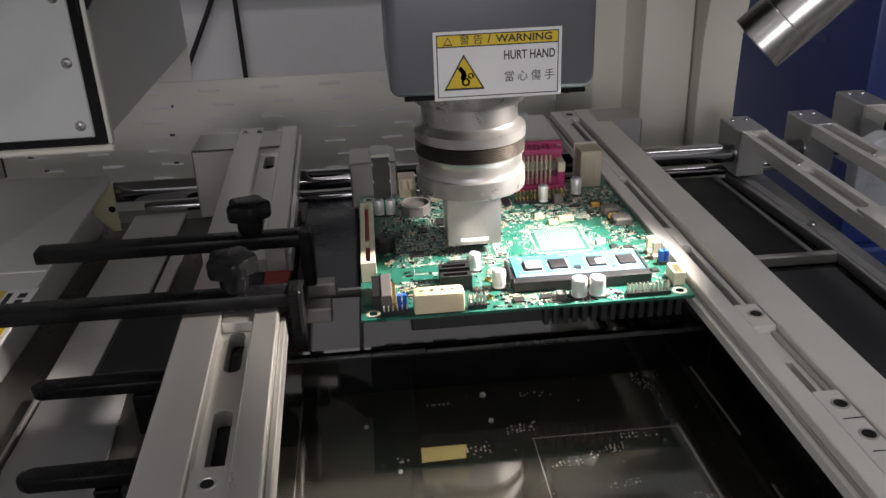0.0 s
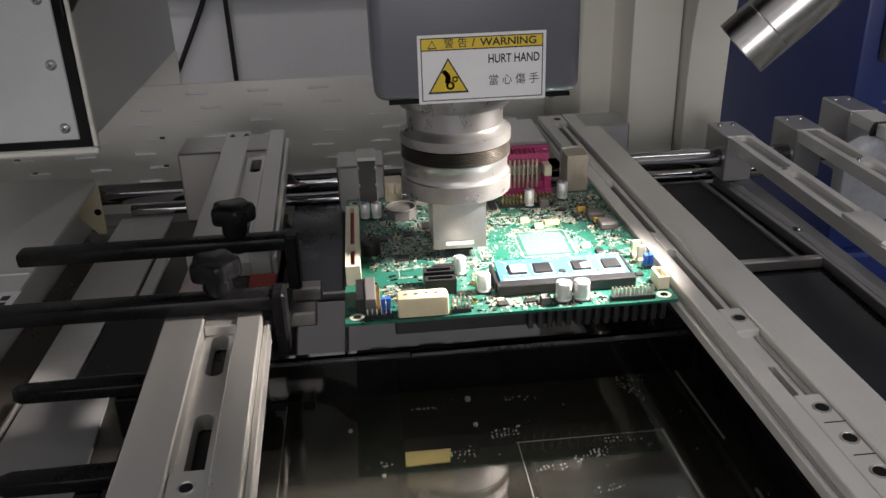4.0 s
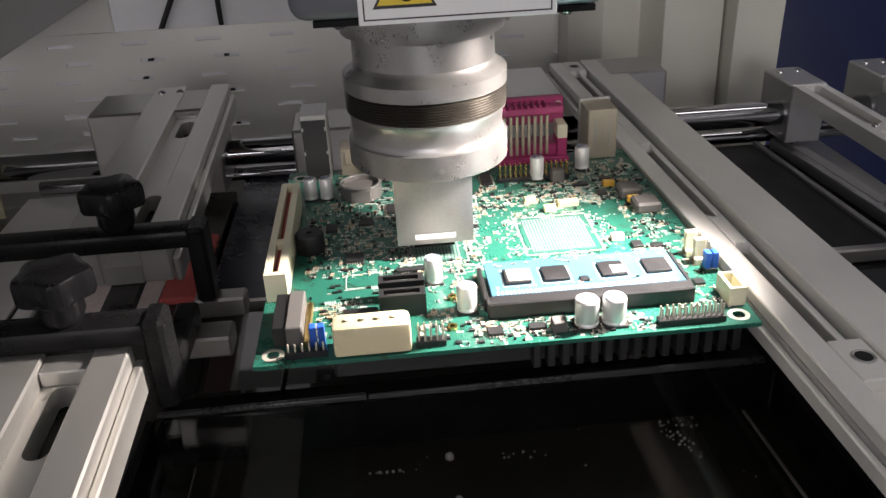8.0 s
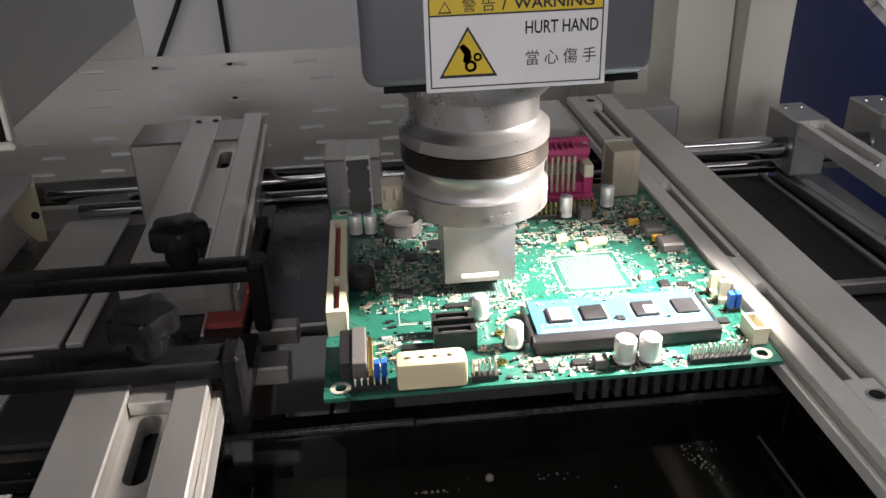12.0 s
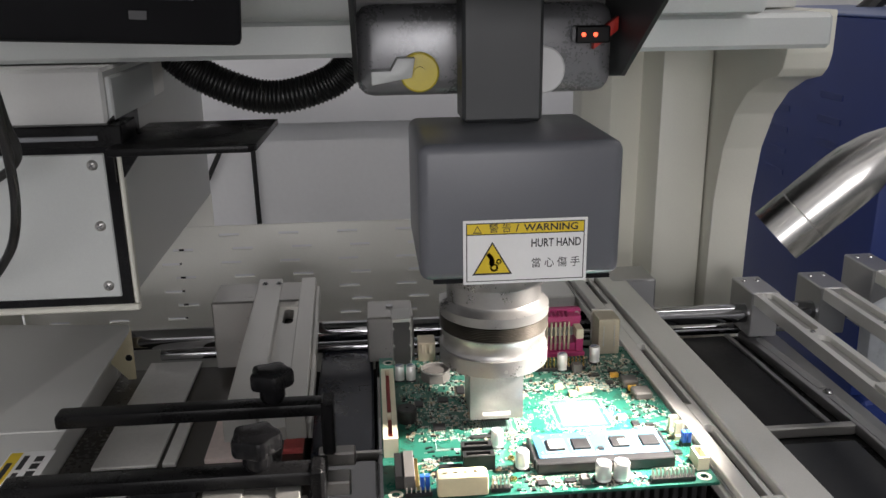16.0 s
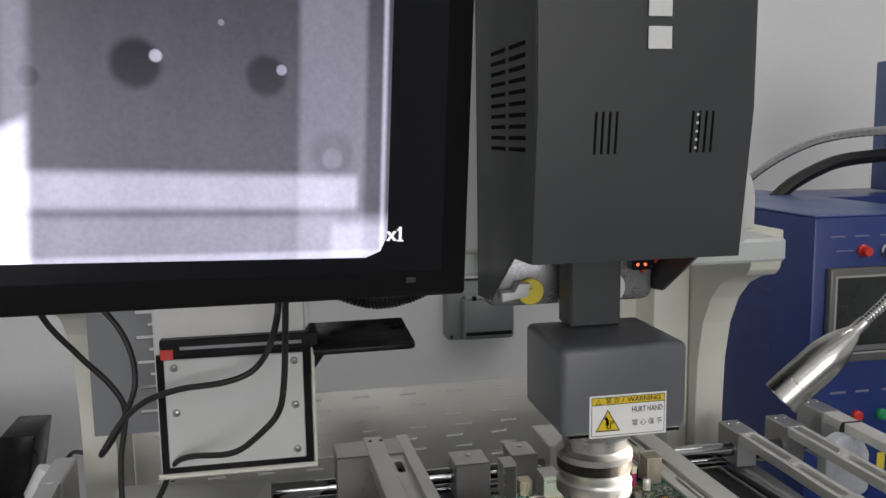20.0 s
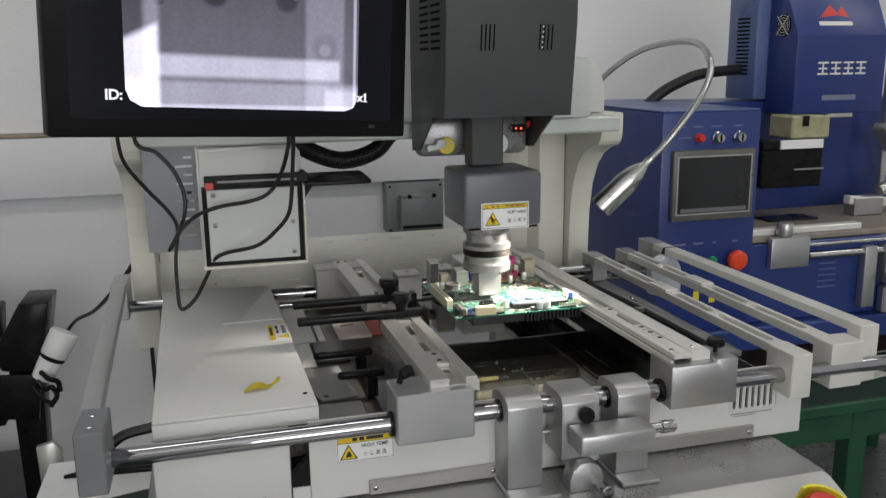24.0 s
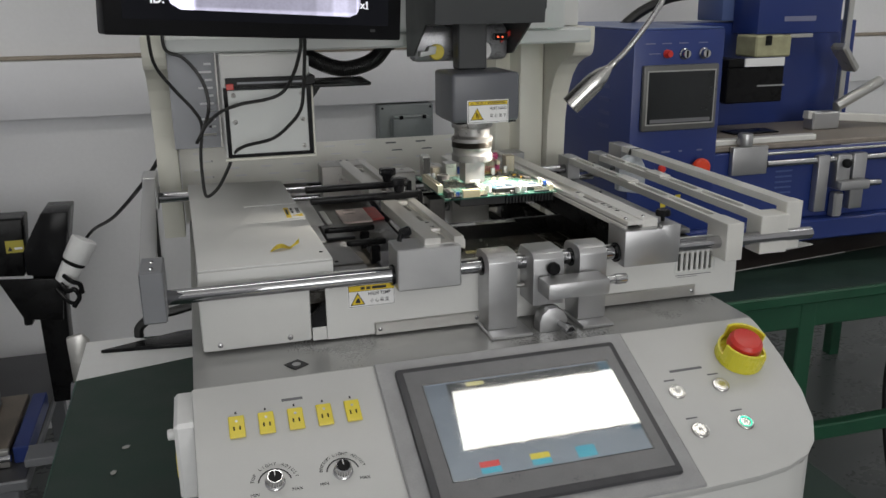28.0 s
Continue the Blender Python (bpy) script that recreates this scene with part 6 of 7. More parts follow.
for x0, x1, y0, y1 in cut:
    c = ((x0 + x1) / 2, (y0 + y1) / 2, 0.0)
    part("mounting_ring", turned([(0.0022, 0.0), (0.0022, 0.00012), (0.0038, 0.00012), (0.0038, 0.0)], c, seg=20, ring=True), TIN, mb)


def smd(name, x0, x1, y0, y1, h, material, label="", r=0.0002, parent=None, z=0.0):
    return part(name, box(x0, x1, y0, y1, z, z + h, r), material, parent or mb, label)


def can(x, y, r=0.004, h=0.0115, name="capacitor"):
    o = part(name, turned([(r, 0.0008), (r * 1.02, 0.0014), (r * 0.93, 0.0021), (r, 0.003), (r, h - 0.0006), (r * 0.9, h), (r * 0.86, h - 0.0002), (0.0001, h - 0.0002)], (x, y, 0), seg=20), CANM, mb, "silver can capacitor")
    half = [(x + r * 0.82 * math.cos(a), y + r * 0.82 * math.sin(a)) for a in [0.6 + math.pi * n / 8 for n in range(9)]]
    part("polarity_mark", prism(half, h - 0.0002, h + 0.00005, "xy"), CANMARK, o)
    part("base", box(x - r * 1.05, x + r * 1.05, y - r * 1.05, y + r * 1.05, 0.0, 0.0009, 0.0002), CHIP, o)
    return o


for x, y, r, h in ((0.0345, 0.0530, 0.0033, 0.0115), (0.0585, 0.0625, 0.0035, 0.0115), (0.0268, -0.0770, 0.0041, 0.0105), (0.0362, -0.0770, 0.0041, 0.0105), (-0.0222, -0.0385, 0.0033, 0.0105), (-0.0122, -0.0610, 0.0036, 0.0105), (-0.0722, 0.0495, 0.0031, 0.0105), (-0.0650, 0.0490, 0.0031, 0.0105)):
    can(x, y, r, h)

# expansion slot
s = part("expansion_slot", sheet((-0.0842, -0.0762), (-0.044, 0.0435), [(-0.0815, -0.0790, -0.0415, -0.017), (-0.0815, -0.0790, -0.0145, 0.041)], 0.0002, 0.0115, "xy"), IVORY, mb, "ivory expansion slot")
# Red light on the slot's inner wall, put into this row's colour.
part("contact_row", box(-0.0813, -0.0792, -0.041, 0.0405, 0.0002, 0.0080), mat("slot_red_light", (0.34, 0.06, 0.06), 0.5), s)
# front left: mini card slot, jumper, power connector, pin headers
s = smd("card_slot", -0.0790, -0.0715, -0.0745, -0.0515, 0.0075, CHIP, "black card connector")
part("latch", box(-0.0745, -0.0690, -0.076, -0.051, 0.0, 0.0082, 0.0004), FERRITE, s)
part("latch_frame", box(-0.0688, -0.0668, -0.0765, -0.0505, 0.0, 0.003, 0.0003), GOLD, s)


def header(nx, ny, x, y, pitch=0.002, h=0.0055, mat_=None, name="pin_header", tall=False):
    t = part(name, box(x - pitch / 2, x + pitch * (nx - 0.5), y - pitch / 2, y + pitch * (ny - 0.5), 0.0, 0.0022, 0.0002), CHIP, mb, "black pin header")
    first = None
    for i in range(nx):
        for j in range(ny):
            px, py = x + pitch * i, y + pitch * j
            if first is None:
                first = part("pin", box(px - 0.0003, px + 0.0003, py - 0.0003, py + 0.0003, 0.0022, 0.0022 + h, 0.0001), mat_ or GOLD, t)
            else:
                share(first, Matrix.Translation((pitch * i, pitch * j, 0)), t)
    return t


header(5, 2, -0.0305, -0.0815, 0.002, 0.006, TIN)
header(11, 2, 0.0515, -0.0815, 0.0021, 0.0045, TIN)
header(14, 2, 0.0170, 0.0525, 0.00245, 0.0062)
header(6, 1, -0.0735, -0.0815, 0.0023, 0.003, TIN)
for x in (-0.0655, -0.0628):
    smd("jumper", x - 0.0011, x + 0.0011, -0.0765, -0.0735, 0.0078, BLUEP, "blue jumper cap")
for x in (0.0795, 0.0822):
    smd("jumper", x - 0.0012, x + 0.0010, -0.0495, -0.0460, 0.0085, BLUEP, "blue jumper cap")
header(2, 2, 0.0795, -0.0485, 0.0025, 0.003, TIN)
pc = part("power_connector", prism([(-0.0585, -0.0845), (-0.0330, -0.0845), (-0.0330, -0.0765), (-0.0345, -0.0745), (-0.0570, -0.0745), (-0.0585, -0.0765)], 0.0002, 0.0112, "xy", 0.0011), CREAM, mb, "cream nylon power connector")
for k in range(4):
    part("terminal", turned([(0.0010, 0), (0.0010, 0.0004), (0.0002, 0.0004)], (-0.0535 + 0.0051 * k, -0.0795, 0.0115), seg=10), TIN, pc)
for y in (-0.0585, -0.0485):
    s = part("sata_connector", sheet((-0.0430, -0.0265), (y - 0.0030, y + 0.0030), [(-0.0412, -0.0285, y - 0.0016, y + 0.0016)], 0.0002, 0.0085, "xy"), CHIP, mb, "black data connector")
    part("tongue", box(-0.0400, -0.0298, y - 0.0004, y + 0.0004, 0.001, 0.0075), FERRITE, s)
smd("card_holder", -0.056, -0.0435, -0.0622, -0.0588, 0.0035, CHIP, "black plastic holder")
# right edge connectors
for x, y in ((0.0780, -0.0335), (0.0790, -0.0405)):
    s = part("fan_connector", box(x - 0.0022, x + 0.0022, y - 0.0012, y + 0.0012, 0.0002, 0.0105, 0.0003, bm=box(x - 0.0022, x + 0.0048, y - 0.0028, y + 0.0028, 0.0, 0.003, 0.0003)), IVORY, mb, "ivory fan connector")
    for k in range(3):
        part("pin", box(x + 0.0025, x + 0.0031, y - 0.0022 + 0.002 * k, y - 0.0016 + 0.002 * k, 0.003, 0.0098), TIN, s)
jst = part("panel_connector", sheet((0.0778, 0.0838), (-0.0735, -0.0615), [(0.0790, 0.0828, -0.0725, -0.0625)], 0.0002, 0.0072, "xy"), IVORY, mb, "ivory shrouded connector")
part("shroud_floor", box(0.0788, 0.0830, -0.0727, -0.0623, 0.0002, 0.002), IVORY, jst)

# memory module in its socket
md = part("memory_socket", box(-0.0055, 0.0675, -0.0690, -0.0630, 0.0, 0.0062, 0.0005), CHIP, mb, "black memory socket")
for x in (-0.0062, 0.0668):
    part("socket_arm", box(x, x + 0.0016, -0.0635, -0.040, 0.0, 0.0055, 0.0003), CHIP, md)
dm = part("memory_module", box(-0.0035, 0.0660, -0.0632, -0.0385, 0.0052, 0.0062, 0.0002), DIMM, mb, "blue memory module")
for k, x in enumerate((0.0025, 0.0165, 0.0375, 0.0540)):
    c = part("memory_chip", box(x, x + 0.0092, -0.0568, -0.0465, 0.0063, 0.0074, 0.0002), CHIP, dm)
    if k == 2:
        part("chip_sticker", box(x + 0.004, x + 0.0085, -0.0560, -0.0505, 0.0075, 0.0076), SILK, c)
    if k == 0:
        part("chip_sticker", box(x + 0.0012, x + 0.0088, -0.0560, -0.0475, 0.0075, 0.0076), SILK, c)
for x in (0.0025, 0.0165, 0.0375, 0.0540):
    part("chip_outline", sheet((x - 0.0010, x + 0.0102), (-0.0578, -0.0455), [(x - 0.0007, x + 0.0099, -0.0575, -0.0458)], 0.0062, 0.00632), SILK, dm)
fing = bmesh.new()
for k in range(44):
    box(-0.0015 + 0.00148 * k, -0.0007 + 0.00148 * k, -0.0630, -0.0606, 0.0062, 0.00628, bm=fing)
part("finger_row", fing, TIN, dm, "", "stuff")
dots = bmesh.new()
rng = random.Random(11)
for k in range(46):
    x, y = rng.uniform(-0.002, 0.064), rng.choice((-0.0415, -0.0428, -0.0585, -0.0595))
    box(x, x + 0.001, y, y + 0.0006, 0.0062, 0.0067, bm=dots)
part("passive_field", dots, TIN, dm, "", "stuff")
smd("module_controller", 0.0290, 0.0325, -0.0585, -0.0555, 0.0009, CHIP, z=0.0063, parent=dm)

# graphics and chipset lands
PADG = mat("dull_green_pads", (0.20, 0.29, 0.26), 0.45, 0.2, var=0.1)
for x0, x1, y0, y1, nx, name in ((0.0195, 0.0440, -0.0205, 0.0080, 20, "chip_land"), (-0.0265, -0.0105, -0.0205, -0.0020, 13, "chip_land")):
    t = part(name, box(x0 - 0.002, x1 + 0.002, y0 - 0.002, y1 + 0.002, 0.0, 0.00012), mat("land_mask", (0.020, 0.10, 0.075), 0.35, var=0.1), mb, "pale land of a removed chip")
    b = bmesh.new()
    ny = int(nx * (y1 - y0) / (x1 - x0))
    for i in range(nx):
        for j in range(ny):
            px, py = x0 + (x1 - x0) * i / (nx - 1), y0 + (y1 - y0) * j / (ny - 1)
            box(px - 0.00042, px + 0.00042, py - 0.00042, py + 0.00042, 0.0001, 0.00032, bm=b)
    part("pad_grid", b, PADG, t, "", "stuff")
    part("land_outline", sheet((x0 - 0.0035, x1 + 0.0035), (y0 - 0.0035, y1 + 0.0035), [(x0 - 0.003, x1 + 0.003, y0 - 0.003, y1 + 0.003)], 0.0, 0.00015, "xy"), SILK, t)

# rear connectors
au = part("stacked_jack", box(-0.0758, -0.0632, 0.0720, 0.0910, 0.0, 0.0335, 0.0004), SILVERS, mb, "tall silver stacked jack with a dark back")
part("jack_back", box(-0.0752, -0.0638, 0.0712, 0.0719, 0.001, 0.0310), mat("jack_back_plastic", (0.018, 0.018, 0.018), 0.5), au)
for z in (0.002, 0.014, 0.026):
    for x in (-0.0752, -0.0645):
        part("jack_tab", box(x, x + 0.0008, 0.0706, 0.0711, z, z + 0.0016), SILVERS, au)
part("phono_jack", box(-0.0585, -0.0470, 0.0760, 0.0900, 0.0, 0.0135, 0.0004), BRASSY, mb, "small gold-tinted jack")
for x in (-0.0565, -0.0515):
    part("jack_prong", box(x, x + 0.003, 0.0750, 0.0758, 0.006, 0.0128, 0.0003), BRASSY, mb)
lan = part("network_jack", box(-0.0392, -0.0220, 0.0675, 0.0905, 0.0, 0.0200, 0.0005), SILVERS, mb, "silver network jack shell")
bars("print_bars", lan, front(0, 0.0674, 0), [(-0.0365, -0.0255, 0.0142, 0.0148), (-0.0365, -0.0272, 0.0158, 0.0163)], INKG)
part("jack_base", box(-0.0398, -0.0214, 0.0670, 0.0908, 0.0, 0.0012), BRASSY, lan)
part("video_connector", box(-0.0145, -0.0075, 0.0785, 0.0900, 0.0, 0.0105, 0.0005), BLUEP, mb, "blue video connector")
part("video_screw", turned([(0.0022, 0), (0.0022, 0.0015), (0.0004, 0.0015)], (-0.011, 0.0785, 0.0055), (0, -1, 0), 12), TIN, mb)
db = part("parallel_port", box(0.0010, 0.0535, 0.0765, 0.0900, 0.0, 0.0085, 0.0006), MAGENTA, mb, "magenta two-storey printer port")
part("port_base", box(0.0005, 0.0545, 0.0725, 0.0765, 0.0, 0.0030, 0.0004), MAGENTA, db)
part("port_shell", box(0.0015, 0.0540, 0.0850, 0.0905, 0.0165, 0.0300, 0.0008), MAGENTA, db)
part("port_lip", box(0.0030, 0.0525, 0.0775, 0.0850, 0.0235, 0.0275, 0.0005), MAGENTA, db)
for k in range(13):
    o = part("port_rib", box(0.0070 + 0.0030 * k, 0.0082 + 0.0030 * k, 0.0762, 0.0850, 0.0276, 0.0290, 0.0003), MAGENTA, db) if k == 0 else share(o0, Matrix.Translation((0.0030 * k, 0, 0)), db)
    o0 = o if k == 0 else o0
    w = part("port_wire", box(0.0072 + 0.0030 * k, 0.0086 + 0.0030 * k, 0.0752, 0.0768, 0.0040, 0.0240, 0.0003), mat("tan_wire", (0.52, 0.44, 0.32), 0.4, 0.3), db) if k == 0 else share(w0, Matrix.Translation((0.0030 * k, 0, 0)), db)
    w0 = w if k == 0 else w0
for x in (0.0012, 0.0488):
    part("port_cheek", box(x, x + 0.0050, 0.0745, 0.0850, 0.0, 0.0120, 0.0004), MAGENTA, db)
    part("port_cheek_top", box(x, x + 0.0050, 0.0740, 0.0850, 0.0120, 0.0190, 0.0004), IVORY, db)
    part("port_screw", turned([(0.0018, 0), (0.0018, 0.001), (0.0009, 0.001), (0.0009, 0.0002)], (x + 0.0022, 0.0848, 0.0265), (0, -1, 0), 12), TIN, db)
us = part("usb_connector", box(0.0640, 0.0785, 0.0735, 0.0915, 0.0, 0.0255, 0.0005), BRASSY, mb, "tall nickel connector shell")
part("shell_seam", box(0.0672, 0.0678, 0.0731, 0.0736, 0.006, 0.021, bm=box(0.0745, 0.0751, 0.0731, 0.0736, 0.006, 0.021)), SILVERS, us)
part("shell_flange", box(0.0632, 0.0792, 0.0905, 0.0918, 0.0, 0.0265, 0.0002), SILVERS, us)

# coin cell in its holder, buzzer, inductors, chips, crystals
bt = part("coin_cell", turned([(0.0, 0.0), (0.0078, 0.0), (0.0082, 0.0015), (0.0082, 0.0045), (0.0076, 0.0050), (0.0, 0.0050)], (-0.0490, 0.0500, 0.0), seg=32), FERRITE, mb, "coin cell in a dark holder")
part("cell_holder", turned([(0.0082, 0.0002), (0.0095, 0.0002), (0.0095, 0.0062), (0.0084, 0.0066)], (-0.0490, 0.0500, 0.0), seg=32, ring=True), FERRITE, bt)
part("cell_clip", box(-0.0540, -0.0445, 0.0405, 0.0440, 0.0, 0.0060, 0.0004), FERRITE, bt)
part("cell_rim", turned([(0.0085, 0.0066), (0.0096, 0.0066), (0.0096, 0.0070), (0.0085, 0.0070)], (-0.0490, 0.0500, 0.0), seg=32, ring=True), SILVERS, bt)
part("buzzer", turned([(0.0, 0.0), (0.0055, 0.0), (0.0058, 0.001), (0.0058, 0.0078), (0.0052, 0.0085), (0.0012, 0.0085), (0.0012, 0.0078), (0.0002, 0.0078)], (-0.0700, -0.0040, 0.0), seg=28), CHIP, mb, "black round buzzer")
for x, y, s in ((0.0715, 0.0270, 0.0050), (0.0745, 0.0110, 0.0055)):
    smd("inductor", x - s, x + s, y - s, y + s, 0.0048, FERRITE, "grey square inductor", 0.0009)
for x, y in ((0.0655, 0.0390), (0.0715, 0.0195)):
    smd("tantalum", x - 0.0026, x + 0.0026, y - 0.0015, y + 0.0015, 0.0028, TANT, "orange capacitor block")
for x, y in ((0.0265, 0.0265), (0.0335, 0.0165), (0.0405, 0.0205), (0.0445, 0.0210), (0.0545, -0.0160)):
    smd("yellow_block", x - 0.0027, x + 0.0024, y - 0.0016, y + 0.0016, 0.0028, PALEY if x < 0.05 else IVORY, "pale yellow component")
smd("grey_block", 0.0405, 0.0465, 0.0465, 0.0520, 0.0060, FERRITE, "grey square component", 0.0004)
smd("grey_block", 0.0145, 0.0195, -0.0810, -0.0760, 0.0042, FERRITE, "grey square component", 0.0004)


def flat_chip(x, y, w, d, legs=True, rot=0, h=0.0012):
    c = part("chip", box(x - w / 2, x + w / 2, y - d / 2, y + d / 2, 0.0002, 0.0002 + h, 0.0001), CHIP, mb, "black flat chip")
    if legs:
        b = bmesh.new()
        n = max(3, int(max(w, d) / 0.001))
        for k in range(n):
            if rot:
                q = y - d / 2 + d * (k + 0.5) / n
                for sx in (-1, 1):
                    box(x + sx * (w / 2 + 0.0004) - 0.0004, x + sx * (w / 2 + 0.0004) + 0.0004, q - 0.00018, q + 0.00018, 0.0, 0.0005, bm=b)
            else:
                q = x - w / 2 + w * (k + 0.5) / n
                for sy in (-1, 1):
                    box(q - 0.00018, q + 0.00018, y + sy * (d / 2 + 0.0004) - 0.0004, y + sy * (d / 2 + 0.0004) + 0.0004, 0.0, 0.0005, bm=b)
        part("legs", b, TIN, c)
    return c


flat_chip(-0.0350, 0.0300, 0.0055, 0.010, rot=1)
flat_chip(-0.0470, 0.0180, 0.006, 0.006)
flat_chip(0.0105, 0.0560, 0.005, 0.0125, rot=1)
flat_chip(-0.0520, -0.0150, 0.007, 0.007)
flat_chip(-0.0620, 0.0140, 0.005, 0.007, rot=1)
flat_chip(0.0605, -0.0230, 0.0042, 0.005)
flat_chip(0.0655, 0.0460, 0.0048, 0.0032)
flat_chip(0.0540, 0.0415, 0.0045, 0.0040)
flat_chip(0.0600, 0.0300, 0.0045, 0.0042)
flat_chip(0.0100, -0.0765, 0.0058, 0.0036)
flat_chip(-0.0045, -0.0775, 0.0052, 0.0046)
flat_chip(-0.0270, -0.0285, 0.0180, 0.0030, False)
flat_chip(0.0680, -0.0250, 0.005, 0.003)
flat_chip(0.0735, -0.0560, 0.004, 0.004)
part("silk_square", sheet((-0.0085, 0.0030), (0.0275, 0.0400), [(-0.0080, -0.0035, 0.028, 0.0395), (-0.0025, 0.0025, 0.031, 0.0365)], 0.0, 0.00015, "xy"), SILK, mb)
text("lettering", "MINI PCI-E", 0.0030, Matrix.Translation((-0.0560, -0.0490, 0.00015)), SILK, mb)
part("silk_line", box(-0.066, -0.045, -0.0512, -0.0509, 0, 0.00015, bm=box(-0.056, -0.0405, -0.0395, -0.0392, 0, 0.00015)), SILK, mb)
part("silk_line", sheet((-0.0555, -0.0415), (-0.0385, -0.0275), [(-0.0552, -0.0418, -0.0382, -0.0278)], 0.0, 0.00015, "xy"), SILK, mb)
for x, y in ((-0.0185, -0.0720), (-0.0165, -0.0520)):
    part("gold_ring", turned([(0.0010, 0.0), (0.0010, 0.0012), (0.0018, 0.0012), (0.0018, 0.0)], (x, y, 0), seg=16, ring=True), GOLD, mb, "gold eyelet")

# hundreds of passives and their solder lands, in clusters
rng = random.Random(21)
zones = [(0.05, 0.082, -0.03, 0.055, 190), (-0.02, 0.05, 0.012, 0.048, 170), (0.012, 0.052, -0.03, 0.016, 130), (-0.034, 0.012, -0.032, 0.018, 150), (-0.0725, -0.03, -0.03, 0.045, 190), (-0.066, -0.052, -0.071, -0.05, 50), (-0.012, 0.05, -0.083, -0.071, 120), (-0.03, 0.0, -0.074, -0.03, 60), (0.062, 0.083, -0.072, -0.03, 60), (-0.06, 0.0, 0.05, 0.083, 110), (0.05, 0.08, 0.05, 0.072, 40)]
keep = [(0.0175, 0.046, -0.0225, 0.010), (-0.0285, -0.0085, -0.0225, 0.0), (-0.006, 0.068, -0.07, -0.037), (-0.0355, -0.0035, -0.02, 0.012)]
lists = {"b": [], "c": [], "p": [], "s": []}


def quick(bucket, x0, x1, y0, y1, z0, z1):
    lists[bucket].append((x0, x1, y0, y1, z0, z1))


for x0, x1, y0, y1, n in zones:
    for k in range(n):
        x, y = rng.uniform(x0, x1), rng.uniform(y0, y1)
        if any(a < x < b_ and c < y < d for a, b_, c, d in keep[:3]):
            continue
        if 0.0 < x < 0.062 and -0.034 < y < 0.022 and rng.random() < 0.8:
            continue
        x, y = round(x / 0.0016) * 0.0016, round(y / 0.0013) * 0.0013
        l, w = rng.choice(((0.0013, 0.0007), (0.0016, 0.0009), (0.0011, 0.0006), (0.0013, 0.0007), (0.0022, 0.0013)))
        h = w * rng.uniform(0.5, 0.9)
        if rng.random() < 0.5:
            quick(rng.choice("bcc"), x - l * 0.3, x + l * 0.3, y - w / 2, y + w / 2, 0.0, h)
            quick("p", x - l / 2, x - l * 0.3, y - w / 2, y + w / 2, 0.0, h)
            quick("p", x + l * 0.3, x + l / 2, y - w / 2, y + w / 2, 0.0, h)
        else:
            quick(rng.choice("bcc"), x - w / 2, x + w / 2, y - l * 0.3, y + l * 0.3, 0.0, h)
            quick("p", x - w / 2, x + w / 2, y - l / 2, y - l * 0.3, 0.0, h)
            quick("p", x - w / 2, x + w / 2, y + l * 0.3, y + l / 2, 0.0, h)
        if rng.random() < 0.6:
            sx, sy = x + rng.uniform(-0.002, 0.002), y + rng.uniform(-0.002, 0.002)
            ll = rng.uniform(0.001, 0.0035)
            quick("s", sx, sx + (ll if k % 2 else 0.0003), sy, sy + (0.0003 if k % 2 else ll), 0.0, 0.00014)
            quick("s", sx, sx + 0.0011, sy - 0.0012, sy - 0.0007, 0.0, 0.00014)
for x0, x1, y0, y1, n in ((-0.07, 0.0, -0.03, 0.04, 170), (0.0, 0.06, 0.0, 0.05, 120)):
    for k in range(n):
        x, y = rng.uniform(x0, x1), rng.uniform(y0, y1)
        r = rng.uniform(0.0002, 0.0005)
        quick("p", x - r, x + r, y - r, y + r, 0.0, 0.0002)


# print legends and bare copper areas, dense between the chips
for x0, x1, y0, y1, n in ((-0.072, -0.02, -0.03, 0.045, 260), (-0.02, 0.055, 0.008, 0.05, 300), (0.045, 0.082, -0.035, 0.06, 240), (-0.035, 0.02, -0.036, 0.01, 200), (-0.03, 0.05, -0.084, -0.070, 90), (-0.062, 0.0, 0.05, 0.072, 130), (-0.07, -0.03, -0.075, -0.035, 70)):
    for k in range(n):
        x, y = rng.uniform(x0, x1), rng.uniform(y0, y1)
        if any(a < x < b_ and c < y < d for a, b_, c, d in keep[:3]):
            continue
        if 0.0 < x < 0.062 and -0.034 < y < 0.022 and rng.random() < 0.93:
            continue
        u = rng.random()
        if u < 0.20:
            for j in range(rng.randint(2, 5)):
                quick("s", x + 0.0009 * j, x + 0.0009 * j + 0.0006, y, y + 0.0010, 0.0, 0.00013)
        elif u < 0.36:
            w, d = rng.uniform(0.0012, 0.0040), rng.uniform(0.0010, 0.0032)
            for a, b_, c, e in ((x, x + w, y, y + 0.00022), (x, x + w, y + d, y + d + 0.00022), (x, x + 0.00022, y, y + d), (x + w, x + w + 0.00022, y, y + d)):
                quick("s", a, b_, c, e, 0.0, 0.00013)
        else:
            w, d = rng.uniform(0.0006, 0.0022), rng.uniform(0.0006, 0.0016)
            quick("p" if u > 0.8 else "b", x, x + w, y, y + d, 0.0, 0.00016 if u > 0.8 else 0.0007)


